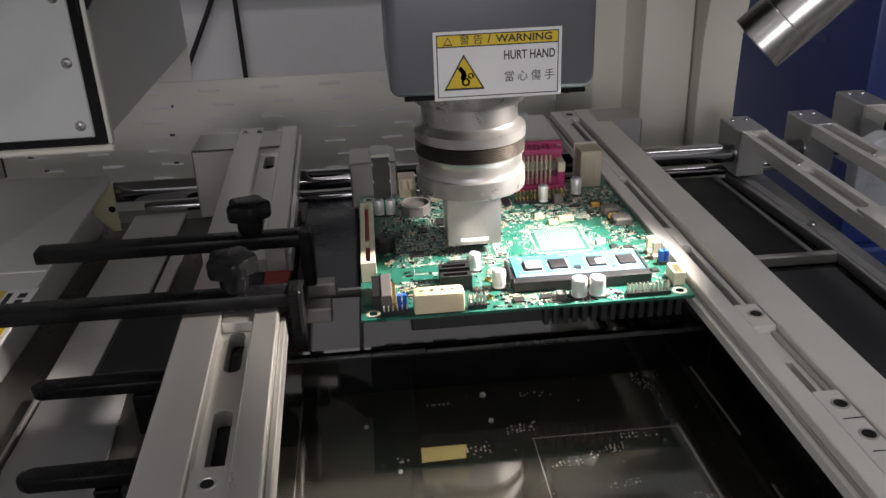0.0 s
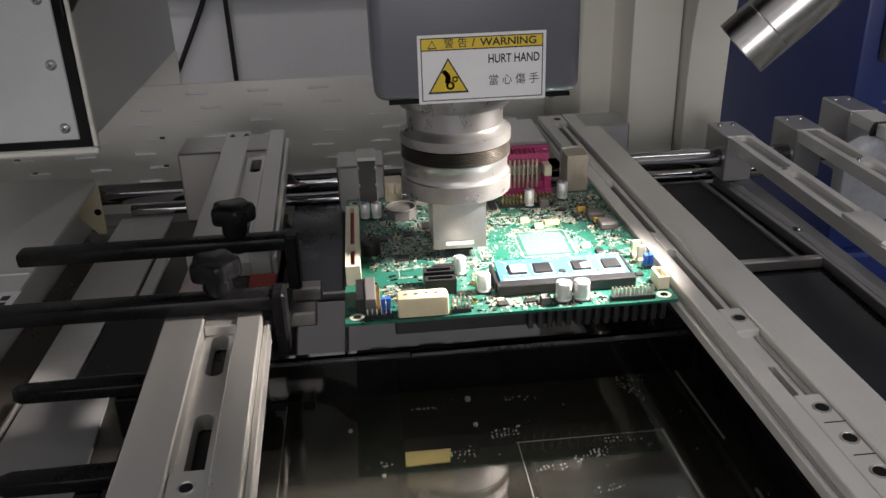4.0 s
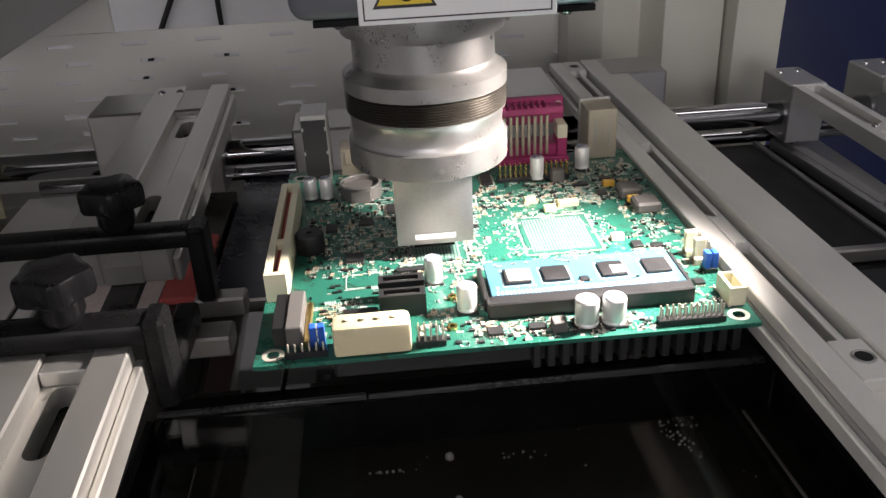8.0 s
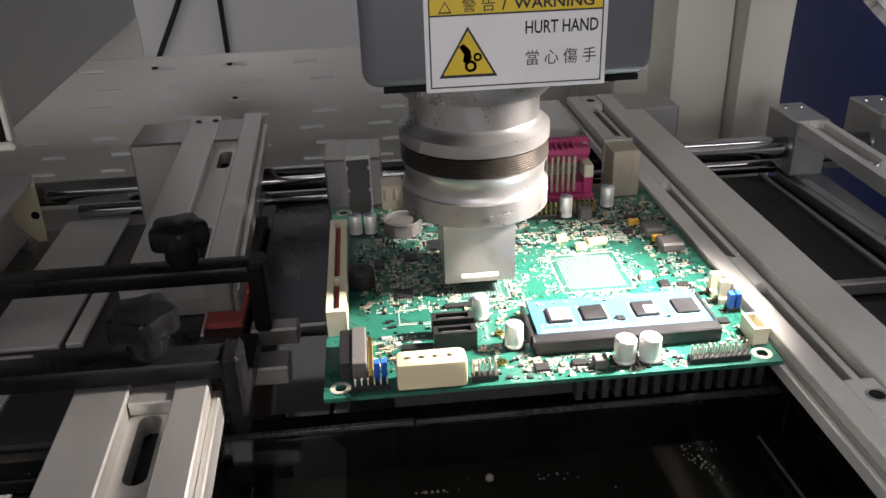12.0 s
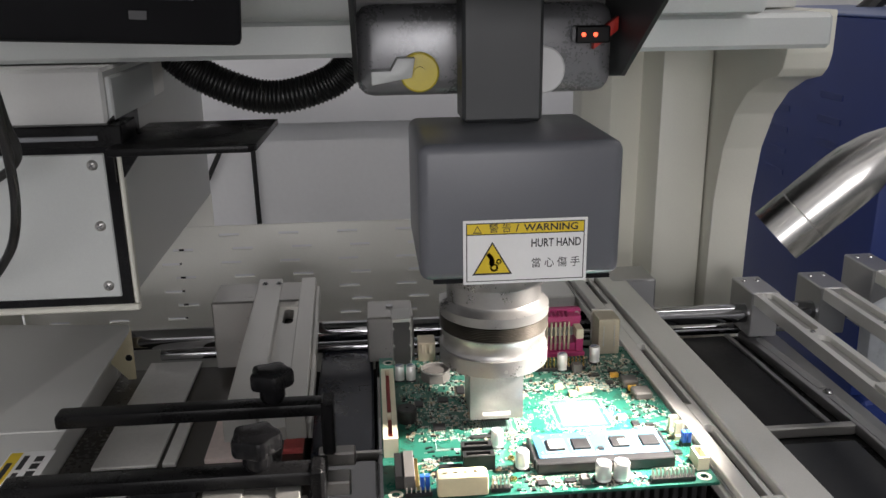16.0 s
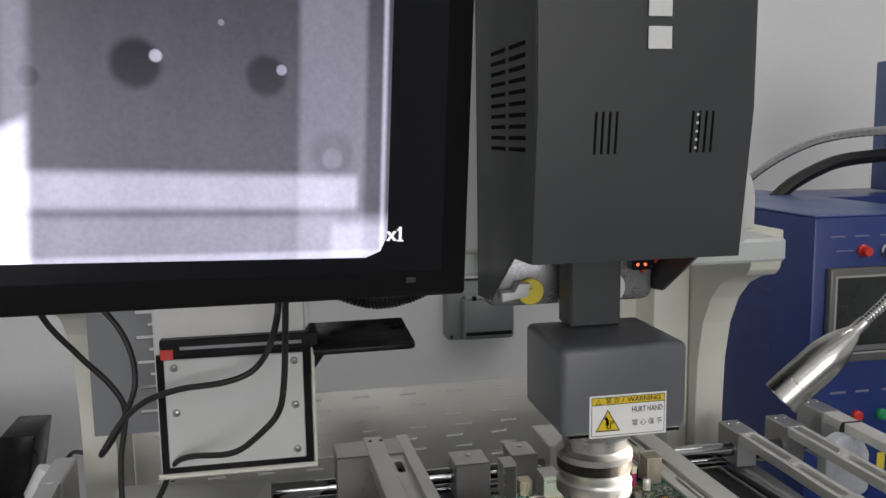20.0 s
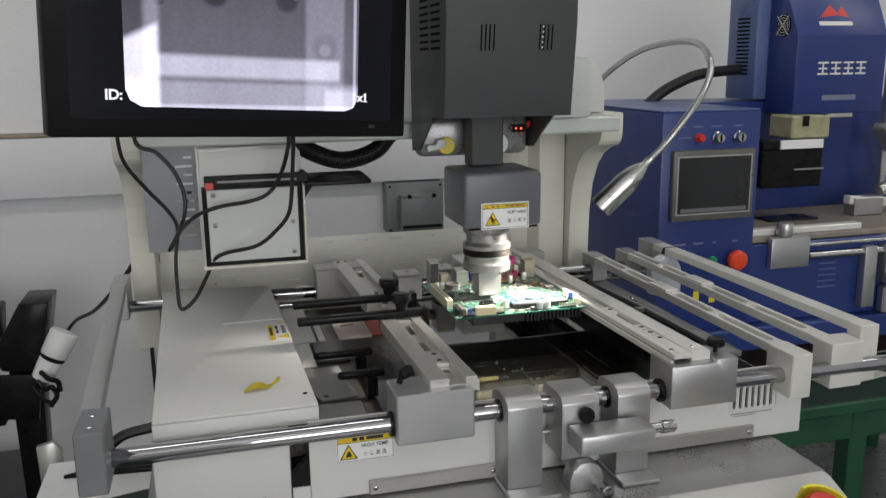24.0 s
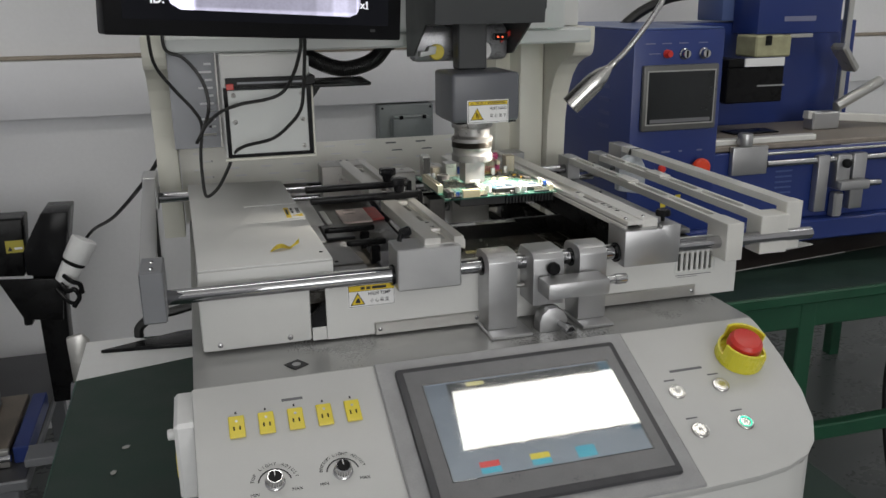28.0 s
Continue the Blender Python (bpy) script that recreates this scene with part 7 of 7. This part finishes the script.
# ragged clusters of pale pads round the two chip lands
for x0, x1, y0, y1 in ((0.0175, 0.046, -0.0225, 0.010), (-0.0285, -0.0085, -0.0225, 0.0)):
    for k in range(520 if x0 > 0 else 230):
        side, u, d = rng.randrange(4), rng.random(), abs(rng.gauss(0.0, 0.0034)) + 0.0008
        x, y = ((x0 - d, y0 + u * (y1 - y0)), (x1 + d, y0 + u * (y1 - y0)), (x0 + u * (x1 - x0), y0 - d), (x0 + u * (x1 - x0), y1 + d))[side]
        x, y = round(x / 0.0011) * 0.0011, round(y / 0.0011) * 0.0011
        quick("s" if k % 3 else "p", x - 0.0004, x + 0.0004, y - 0.00028, y + 0.00028, 0.0, 0.00015)


def boxes_mesh(name, rows, material, label):
    vs, fs = [], []
    for x0, x1, y0, y1, z0, z1 in rows:
        o = len(vs)
        vs += [(x0, y0, z0), (x1, y0, z0), (x1, y1, z0), (x0, y1, z0), (x0, y0, z1), (x1, y0, z1), (x1, y1, z1), (x0, y1, z1)]
        fs += [tuple(o + q for q in f) for f in ((4, 5, 6, 7), (0, 1, 5, 4), (1, 2, 6, 5), (2, 3, 7, 6), (3, 0, 4, 7))]
    me = bpy.data.meshes.new(name)
    me.from_pydata(vs, [], fs)
    me.materials.append(material)
    ob = new(name, me)
    ob.parent = mb
    ob.matrix_parent_inverse = world_of(mb).inverted()
    return tagged(ob, label, kind="stuff")


boxes_mesh("resistor_field", lists["b"], CHIP, "tiny black resistors")
boxes_mesh("capacitor_field", lists["c"], CERAM, "tiny tan ceramic capacitors")
boxes_mesh("solder_field", lists["p"], TIN, "bright solder ends")
boxes_mesh("silk_print", lists["s"], SILK, "white print marks")
# finned black heat sink under the board
hk = part("heat_sink", box(-0.060, 0.080, -0.074, 0.060, -0.0150, -0.0040, 0.0008), CHIP, mb, "black finned heat sink under the board")
for k in range(15):
    x = 0.008 + 0.0050 * k
    f_ = part("edge_fin", box(x, x + 0.0028, -0.0800, -0.0742, -0.0140, -0.0030, 0.0004), CHIP, hk) if k == 0 else share(f0, Matrix.Translation((0.0050 * k, 0, 0)), hk)
    f0 = f_ if k == 0 else f0

# ---- blue machine ----
bl = thing("blue_rework_machine", "blue rework machine with touch screen and red stop button", "rework machine", (0.8, 0.7, -0.37))
cab = part("cabinet", box(0.492, 0.712, 0.452, 0.95, -0.25, 0.2, 0.004, 2), BLUE, bl, "blue painted cabinet")
part("cabinet_top", box(0.494, 0.710, 0.455, 0.948, 0.2002, 0.2035, 0.001), BLUEL, bl)
for i in range(2):
    for j in range(5):
        y0 = 0.55 + 0.13 * i
        part("vent_louvre", box(0.4910, 0.4919, y0, y0 + 0.055, 0.10 - 0.03 * j, 0.108 - 0.03 * j, 0.0003), BLUE, cab)
part("base", box(0.50, 1.65, 0.435, 0.98, -0.30, -0.25, 0.004), BLUE, bl)
for x in (0.70, 1.56):
    for y in (0.50, 0.92):
        part("machine_foot", rod((x, y, -0.3685), (x, y, -0.3003), 0.022, seg=18, bevel=0.002), BLACK, bl, "black rubber foot")
part("front_wall", box(0.7125, 1.65, 0.462, 0.474, -0.2495, -0.079, 0.003), BLUE, bl)
for j in range(5):
    part("front_louvre", box(0.884, 0.930, 0.4605, 0.4618, -0.132 - 0.013 * j, -0.128 - 0.013 * j, 0.0006), BLUEL, bl)
ts = part("touch_screen", box(0.512, 0.695, 0.438, 0.4518, -0.014, 0.127, 0.004, 2), mat("hmi_dark_frame", (0.11, 0.11, 0.105), 0.35), bl, "dark touch screen")
part("screen_pane", box(0.523, 0.684, 0.4370, 0.4378, 0.002, 0.113), SCREEN, ts, "dark unlit screen")
part("film_edge", sheet((0.520, 0.687), (-0.001, 0.116), [(0.5230, 0.684, 0.002, 0.113)], 0.4374, 0.4379, "xz"), PLATE, ts, "pale edge of a protective film")
part("screen_bar", box(0.53, 0.678, 0.4364, 0.4369, 0.004, 0.012), INKG, ts)
for x, z, m, r in ((0.571, 0.150, RED, 0.009), (0.612, 0.149, CHROME, 0.012), (0.660, 0.149, CHROME, 0.012)):
    k = part("control_knob", turned([(0.0, 0.0), (r, 0.0), (r, 0.004), (r * 0.8, 0.006), (r * 0.8, 0.014), (r * 0.7, 0.016), (0.0, 0.016)], (x, 0.4518, z), (0, -1, 0), 24), m, bl, "red lamp" if m is RED else "chrome rotary switch")
    if m is CHROME:
        part("knob_face", box(x - 0.002, x + 0.002, 0.4352, 0.4357, z - 0.007, z + 0.007), BLACK, k)
for x in (0.532, 0.571, 0.612, 0.660):
    part("print_bar", box(x - 0.013, x + 0.010, 0.4513, 0.4518, 0.1705, 0.1728), DIMP, bl)
for x, w in ((0.542, 0.026), (0.583, 0.022), (0.620, 0.008), (0.668, 0.013)):
    part("print_bar", box(x - w / 2, x + w / 2, 0.4513, 0.4518, -0.065, -0.0615), DIMP, bl)
part("print_bar", box(0.528, 0.556, 0.4513, 0.4518, 0.1495, 0.1515), DIMP, bl)
part("stop_button", turned([(0.0, 0.0), (0.0115, 0.0), (0.0115, 0.007), (0.0195, 0.009), (0.0212, 0.012), (0.0205, 0.021), (0.0155, 0.026), (0.0, 0.0275)], (0.666, 0.4518, -0.101), (0, -1, 0), 32), REDO, bl, "orange-red mushroom stop button")
part("start_button", turned([(0.0, 0.0), (0.009, 0.0), (0.009, 0.005), (0.006, 0.008), (0.0, 0.008)], (0.617, 0.4518, -0.101), (0, -1, 0), 20), mat("green_plastic", (0.01, 0.25, 0.09), 0.35), bl, "green push button")
part("red_button", turned([(0.0, 0.0), (0.009, 0.0), (0.009, 0.005), (0.006, 0.008), (0.0, 0.008)], (0.575, 0.4518, -0.101), (0, -1, 0), 20), RED, bl, "red push button")
for x in (0.5775, 0.6145):
    part("yellow_tag", box(x, x + 0.0135, 0.4508, 0.4517, -0.190, -0.163, 0.0003), YELP, bl, "small yellow tag")
# tower and head
part("back_body", box(0.7125, 1.33, 0.762, 0.95, -0.25, 0.2, 0.003), BLUE, bl, "blue rear housing")
part("tower", box(0.905, 1.215, 0.757, 0.873, 0.204, 0.455, 0.004, 2), BLUEL, bl, "pale blue tower with a louvred side")
for j in range(15):
    part("tower_slot", box(0.9042, 0.9048, 0.785, 0.835, 0.262 + 0.0092 * j, 0.2665 + 0.0092 * j), VENT, bl)
part("head", prism([(0.651, 0.174), (0.651, 0.350), (0.700, 0.452), (0.7565, 0.452), (0.7565, 0.174)], 0.937, 1.182, "yz", 0.003), BLUE, bl, "blue machine head with a sloping front")
part("green_tape", box(0.9355, 0.955, 0.735, 0.758, 0.4525, 0.4545), BRONZE, bl, "scrap of green tape")
FX = Matrix.Translation((0.9365, 0.703, 0.374)) @ Vector((-1, 0, 0)).to_track_quat("Z", "Y").to_matrix().to_4x4()
fan = part("fan_grille", merge(None, turned([(0.0, 0.0), (0.006, 0.0), (0.006, 0.003), (0.0, 0.003)], (0, 0, 0), seg=20), FX), CHROME, bl, "round chrome fan grille")
part("fan_opening", merge(None, turned([(0.0, 0.0002), (0.026, 0.0002), (0.026, 0.0006), (0.0, 0.0006)], (0, 0, 0), seg=28), FX), VENT, fan)
for r in (0.010, 0.016, 0.022):
    part("grille_ring", merge(None, turned([(r, 0.001), (r, 0.003), (r + 0.0014, 0.003), (r + 0.0014, 0.001)], (0, 0, 0), seg=28, ring=True), FX), CHROME, fan)
for k in range(2):
    part("grille_spoke", merge(None, box(-0.030, 0.030, -0.0012, 0.0012, 0.003, 0.0042), FX @ pose(0, 0, 0, 0, 0, 45 + 90 * k)), CHROME, fan)
for k in range(4):
    x = 0.995 + 0.0345 * k
    lg = part("logo_block", box(x, x + 0.028, 0.6500, 0.6506, 0.262, 0.266), PRINTW, bl)
    for z0, z1, u0, u1 in ((0.287, 0.291, 0.0, 0.028), (0.266, 0.287, 0.012, 0.016), (0.274, 0.278, 0.002, 0.026)):
        part("logo_stroke", box(x + u0, x + u1, 0.6498, 0.6504, z0, z1), PRINTW, lg)
part("logo_bar", box(1.012, 1.105, 0.6500, 0.6506, 0.204, 0.216), DIMP, bl)
SLP = Matrix.Translation((0, 0.651, 0.350)) @ Matrix.Rotation(math.atan2(0.102, 0.049), 4, "X")
part("logo_bar", merge(None, box(1.0, 1.09, 0.024, 0.034, 0.0002, 0.0008), SLP), PRINTW, bl)
part("logo_shape", merge(None, prism([(1.005, 0.044), (1.04, 0.075), (1.055, 0.055), (1.07, 0.072), (1.085, 0.044), (1.055, 0.05)], 0.0002, 0.0008, "xy"), SLP), RED, bl, "plain red shape")
part("head_flap", box(1.03, 1.10, 0.648, 0.66, 0.164, 0.1735, 0.001), SILVERS, bl)
part("hot_air_block", box(0.905, 1.006, 0.606, 0.69, 0.122, 0.1735, 0.004), mat("aged_insulation", (0.34, 0.33, 0.20), 0.5, var=0.25), bl, "pale insulating block")
part("block_notch", box(0.930, 0.948, 0.6045, 0.606, 0.150, 0.1735, 0.0005), BLACKM, bl)
part("heater_plate", box(0.873, 0.985, 0.598, 0.603, 0.101, 0.121, 0.001), LABELW, bl)
hh = part("heater_head", box(0.828, 0.988, 0.600, 0.72, 0.014, 0.100, 0.003), BLACKM, bl, "black heater head")
part("heater_step", box(0.828, 0.872, 0.600, 0.70, 0.1005, 0.120, 0.002), BLACKM, hh)
part("heater_line", box(0.912, 0.990, 0.5975, 0.5995, 0.053, 0.0565), ALU, hh)
# its carriage
part("work_table", box(0.715, 1.65, 0.47, 0.757, -0.078, -0.064, 0.003), mat("brown_table_board", (0.23, 0.20, 0.17), 0.5, var=0.2), bl, "brown table board")
part("table_slot", box(0.86, 0.99, 0.60, 0.66, -0.0638, -0.0600, 0.001), BLACKM, bl)
part("table_rail", box(0.725, 1.0, 0.475, 0.50, -0.0638, -0.050, 0.002), ALUD, bl)
cl = part("carriage_block", box(0.754, 0.848, 0.446, 0.4615, -0.130, -0.064, 0.003, 2), ALU, bl, "grey carriage block")
part("block_knob", rod((0.792, 0.46, -0.0638), (0.792, 0.46, -0.034), 0.017, seg=20, bevel=0.004), ALU, cl)
part("carriage_rod", rod((0.849, 0.452, -0.108), (1.6, 0.452, -0.110), 0.0085), CHROME, bl)
part("carriage_rod", rod((0.849, 0.457, -0.086), (1.6, 0.457, -0.086), 0.004), CHROME, bl)
for x0, x1 in ((0.986, 1.018), (1.086, 1.124)):
    part("yoke", box(x0, x1, 0.440, 0.4612, -0.232, -0.096, 0.003, 2), ALU, bl)
part("yoke_plate", box(1.036, 1.075, 0.436, 0.4612, -0.178, -0.096, 0.003, 2), ALU, bl)
part("yoke_knob", rod((1.056, 0.436, -0.116), (1.056, 0.423, -0.116), 0.011, seg=18, bevel=0.003), BLACK, bl)
part("yoke_bar", box(1.033, 1.116, 0.413, 0.4355, -0.178, -0.156, 0.003, 2), ALU, bl)
part("micrometer", rod((1.116, 0.424, -0.166), (1.153, 0.424, -0.166), 0.008, seg=18, bevel=0.002), CHROME, bl)
part("screw_post", box(1.040, 1.066, 0.436, 0.460, -0.249, -0.188, 0.004), ALU, bl)
part("table_arm", merge(None, box(-0.18, 0.18, -0.012, 0.012, -0.010, 0.010, 0.002), Matrix.Translation((1.26, 0.62, -0.042)) @ pose(0, 0, 0, 0, 5, 0)), ALUD, bl)
part("arm_foot", box(1.09, 1.17, 0.60, 0.64, -0.0638, -0.020, 0.003), ALU, bl)
part("lens_tube", rod((1.17, 0.62, -0.010), (1.30, 0.62, 0.052), 0.014, seg=20, bevel=0.004), SILVERS, bl)
cable("tower_cable", [(1.02, 0.80, 0.454), (1.02, 0.80, 0.52), (1.035, 0.81, 0.57), (1.08, 0.83, 0.60), (1.15, 0.84, 0.58), (1.18, 0.84, 0.454)], 0.014, "thick black cable on top of the blue tower")
cable("head_hose", [(0.66, 0.82, 0.195), (0.695, 0.82, 0.222), (0.74, 0.82, 0.245), (0.80, 0.82, 0.265), (0.906, 0.82, 0.275)], 0.013, "thick black hose between the blue cabinets")
cable("bench_cable", [(1.29, 0.5, -0.4), (1.33, 0.48, -0.55), (1.31, 0.47, -0.72), (1.32, 0.45, -0.9), (1.35, 0.42, -1.09)], 0.008, "black cable hanging below the bench")
# Sheet under the blue machine, the shade below the base in its dark colour.
t = thing("bench_sheet", "brown sheet with a pale edge under the blue machine, shade painted in", "sheet", (1.1, 0.7, -0.37))
sh_ = part("sheet", prism([(0.690, 0.452), (1.16, 0.516), (1.60, 0.56), (1.60, 0.95), (0.690, 0.95)], -0.3698, -0.3685, "xy"), mat("shaded_brown_sheet", (0.050, 0.038, 0.032), 0.5, var=0.2, scale=8), t)
part("sheet_edge", prism([(0.690, 0.449), (1.16, 0.513), (1.16, 0.516), (0.690, 0.452)], -0.3698, -0.3675, "xy"), PLATE, sh_, "pale worn edge")
t = thing("clear_tube_stand", "clear plastic stand behind the blue machine", "stand", (1.22, 0.7, 0.0))
part("post", box(1.245, 1.262, 0.70, 0.72, -0.063, 0.40, 0.002), SILVERS, t)
part("tray", merge(None, box(-0.05, 0.05, -0.02, 0.02, -0.01, 0.01, 0.004), Matrix.Translation((1.215, 0.66, 0.11)) @ pose(0, 0, 0, 0, 40, 20)), SILVERS, t)

# ---- machine by the left wall ----
lm = thing("black_camera_machine", "blue machine with a black arm and a small white camera", "inspection machine", (-1.0, 1.2, -0.78))
part("cabinet", box(-1.75, -1.095, 1.19, 1.40, -0.55, 0.008, 0.005, 2), BLUE, lm, "blue cabinet")
part("cabinet_window", box(-1.19, -1.125, 1.1875, 1.1895, -0.165, -0.05, 0.001), SCREEN, lm)
part("cabinet_lock", turned([(0.0, 0.0), (0.02, 0.0), (0.02, 0.004), (0.008, 0.006), (0.008, 0.03), (0.0, 0.03)], (-1.135, 1.189, -0.372), (0, -1, 0), 20), CHROME, lm)
part("lower_block", prism([(-1.30, -0.592), (-1.118, -0.592), (-1.066, -0.52), (-1.022, -0.52), (-1.022, -0.40), (-1.30, -0.40)], 1.12, 1.1875, "xz", 0.003), BLACKM, lm)
part("arm_cover", prism([(-1.105, -0.258), (-0.86, -0.256), (-0.874, -0.408), (-1.105, -0.392)], 1.10, 1.1875, "xz", 0.004), BLACKM, lm, "black arm cover")
part("arm_top", box(-1.105, -0.862, 1.105, 1.18, -0.2575, -0.2535, 0.001), BLACK, lm)
part("blue_pad", box(-1.02, -0.985, 1.13, 1.17, -0.48, -0.405, 0.004), BLUEL, lm)
al = part("arm_label", box(-0.907, -0.864, 1.0985, 1.0995, -0.342, -0.310), mat("dull_yellow_label", (0.42, 0.36, 0.05), 0.5, var=0.1), lm, "dull yellow warning label")
part("label_sign", prism([(-0.903, -0.337), (-0.891, -0.337), (-0.897, -0.325)], 1.0980, 1.0984, "xz"), INK, al)
part("label_bars", box(-0.887, -0.868, 1.0980, 1.0984, -0.334, -0.328), LABELW, al)
part("column_head", prism([(-0.861, -0.330), (-0.807, -0.235), (-0.743, -0.237), (-0.760, -0.330), (-0.774, -0.408), (-0.861, -0.395)], 1.06, 1.19, "xz", 0.004), BLACK, lm, "black column head")
part("column", prism([(-0.855, -0.78), (-0.859, -0.51), (-0.859, -0.40), (-0.780, -0.41), (-0.789, -0.51), (-0.800, -0.78)], 1.12, 1.19, "xz", 0.003), BLACKM, lm, "black column")
part("fin", prism([(-0.927, -0.396), (-0.774, -0.4065), (-0.789, -0.5176), (-0.879, -0.507)], 1.045, 1.055, "xz", 0.001), BLACKM, lm)
part("fin_foot", box(-0.882, -0.862, 1.045, 1.075, -0.524, -0.500, 0.003), BLACKM, lm)
cm = thing("inspection_camera", "small white camera with black clips on the black column", "camera", (-0.738, 1.08, -0.382))
part("barrel", rod((-0.7130, 1.06, -0.3100), (-0.7440, 1.05, -0.3660), 0.033, 0.031, 28, 0.006), LABELW, cm, "white camera barrel")
part("barrel_ring", rod((-0.7442, 1.05, -0.3663), (-0.7462, 1.05, -0.3697), 0.0285, seg=28), BLACK, cm)
part("lens_barrel", rod((-0.7464, 1.05, -0.3700), (-0.7730, 1.045, -0.4175), 0.028, 0.025, 28, 0.005), LABELW, cm, "white lens barrel")
part("clip", tube([(-0.778, 1.02, -0.412), (-0.762, 1.005, -0.428), (-0.745, 1.0, -0.424), (-0.736, 1.0, -0.445), (-0.752, 1.0, -0.470)], 0.006), BLACK, cm)
part("clip", tube([(-0.790, 1.02, -0.425), (-0.765, 1.0, -0.452), (-0.748, 1.0, -0.462)], 0.005), BLACK, cm)
part("clip", tube([(-0.768, 1.02, -0.392), (-0.748, 0.995, -0.401), (-0.731, 1.0, -0.412), (-0.728, 1.0, -0.436)], 0.006), BLACK, cm)
part("bracket", box(-0.79, -0.755, 1.052, 1.09, -0.43, -0.385, 0.004), BLACKM, cm)
tb = thing("slide_table", "grey metal slide table beside the black column", "slide table", (-1.05, 1.0, -0.78))
part("table", box(-1.45, -0.91, 0.80, 1.1, -0.755, -0.735, 0.002), mat("stained_steel_table", (0.20, 0.17, 0.14), 0.42, 0.3, var=0.35, scale=9, fine=200), tb, "brown stained steel table")
part("table_edge", box(-1.45, -0.905, 0.785, 0.7995, -0.779, -0.735, 0.002), STEEL, tb)
part("riser", box(-1.10, -0.965, 0.99, 1.05, -0.7345, -0.64, 0.003), SLATE, tb)
ramp = part("ramp", prism([(-1.19, -0.7345), (-1.05, -0.7345), (-1.0, -0.635), (-1.075, -0.635)], 0.82, 0.985, "xz", 0.002), SLATE, tb, "grey steel ramp")
part("ramp_mark", prism([(-1.046, -0.720), (-1.040, -0.720), (-1.031, -0.700), (-1.037, -0.700)], 0.8185, 0.8195, "xz"), LABELW, ramp)
part("plate", box(-1.035, -0.985, 0.83, 0.895, -0.7348, -0.7325), mat("stained_paper", (0.50, 0.42, 0.34), 0.7, var=0.1), tb, "stained pale paper")
part("guide_rod", rod((-1.3, 0.775, -0.75), (-0.90, 0.775, -0.75), 0.008), CHROME, tb)
part("side_rail", box(-0.9, -0.865, 0.8, 1.1, -0.779, -0.737, 0.002), BLUE, tb, "blue side rail")
part("end_clamp", prism([(-0.7380, -0.4540), (-0.7050, -0.4470), (-0.6900, -0.4650), (-0.6880, -0.5200), (-0.7350, -0.5680)], 0.735, 0.750, "xz", 0.003), STEEL, tb, "bare steel end clamp")
part("clamp_post", prism([(-0.7420, -0.5660), (-0.7260, -0.5620), (-0.7480, -0.7400), (-0.7640, -0.7400)], 0.735, 0.750, "xz", 0.002), SLATE, tb)
part("clamp_arm", box(-0.8650, -0.7450, 0.7350, 0.8100, -0.7600, -0.7402, 0.002), SLATE, tb)
cable("camera_cable", [(-1.09, 1.15, -0.55), (-1.04, 1.1, -0.60), (-1.0, 1.05, -0.625), (-0.97, 1.03, -0.638)], 0.006, "black cable under the black arm")

# scraps of pale flux paper left on the green bench
for x, y, r in ((-0.548, -0.052, 0.4), (-0.560, -0.118, 1.2)):
    sp = thing("paper_scrap", "small crumpled pale scrap on the green bench", "scrap", (x, y, -0.33), "paper scraps")
    b = bmesh.new()
    bmesh.ops.create_icosphere(b, subdivisions=2, radius=0.007)
    for v in b.verts:
        k = 0.75 + 0.25 * math.sin(900 * v.co.x + 5 * r) * math.cos(700 * v.co.y)
        v.co = Vector((v.co.x * k, v.co.y * k * 0.7, v.co.z * 0.25))
    part("scrap", merge(None, b, Matrix.Translation((x, y, -0.3283)) @ Matrix.Rotation(r, 4, "Z")), PLATE, sp)
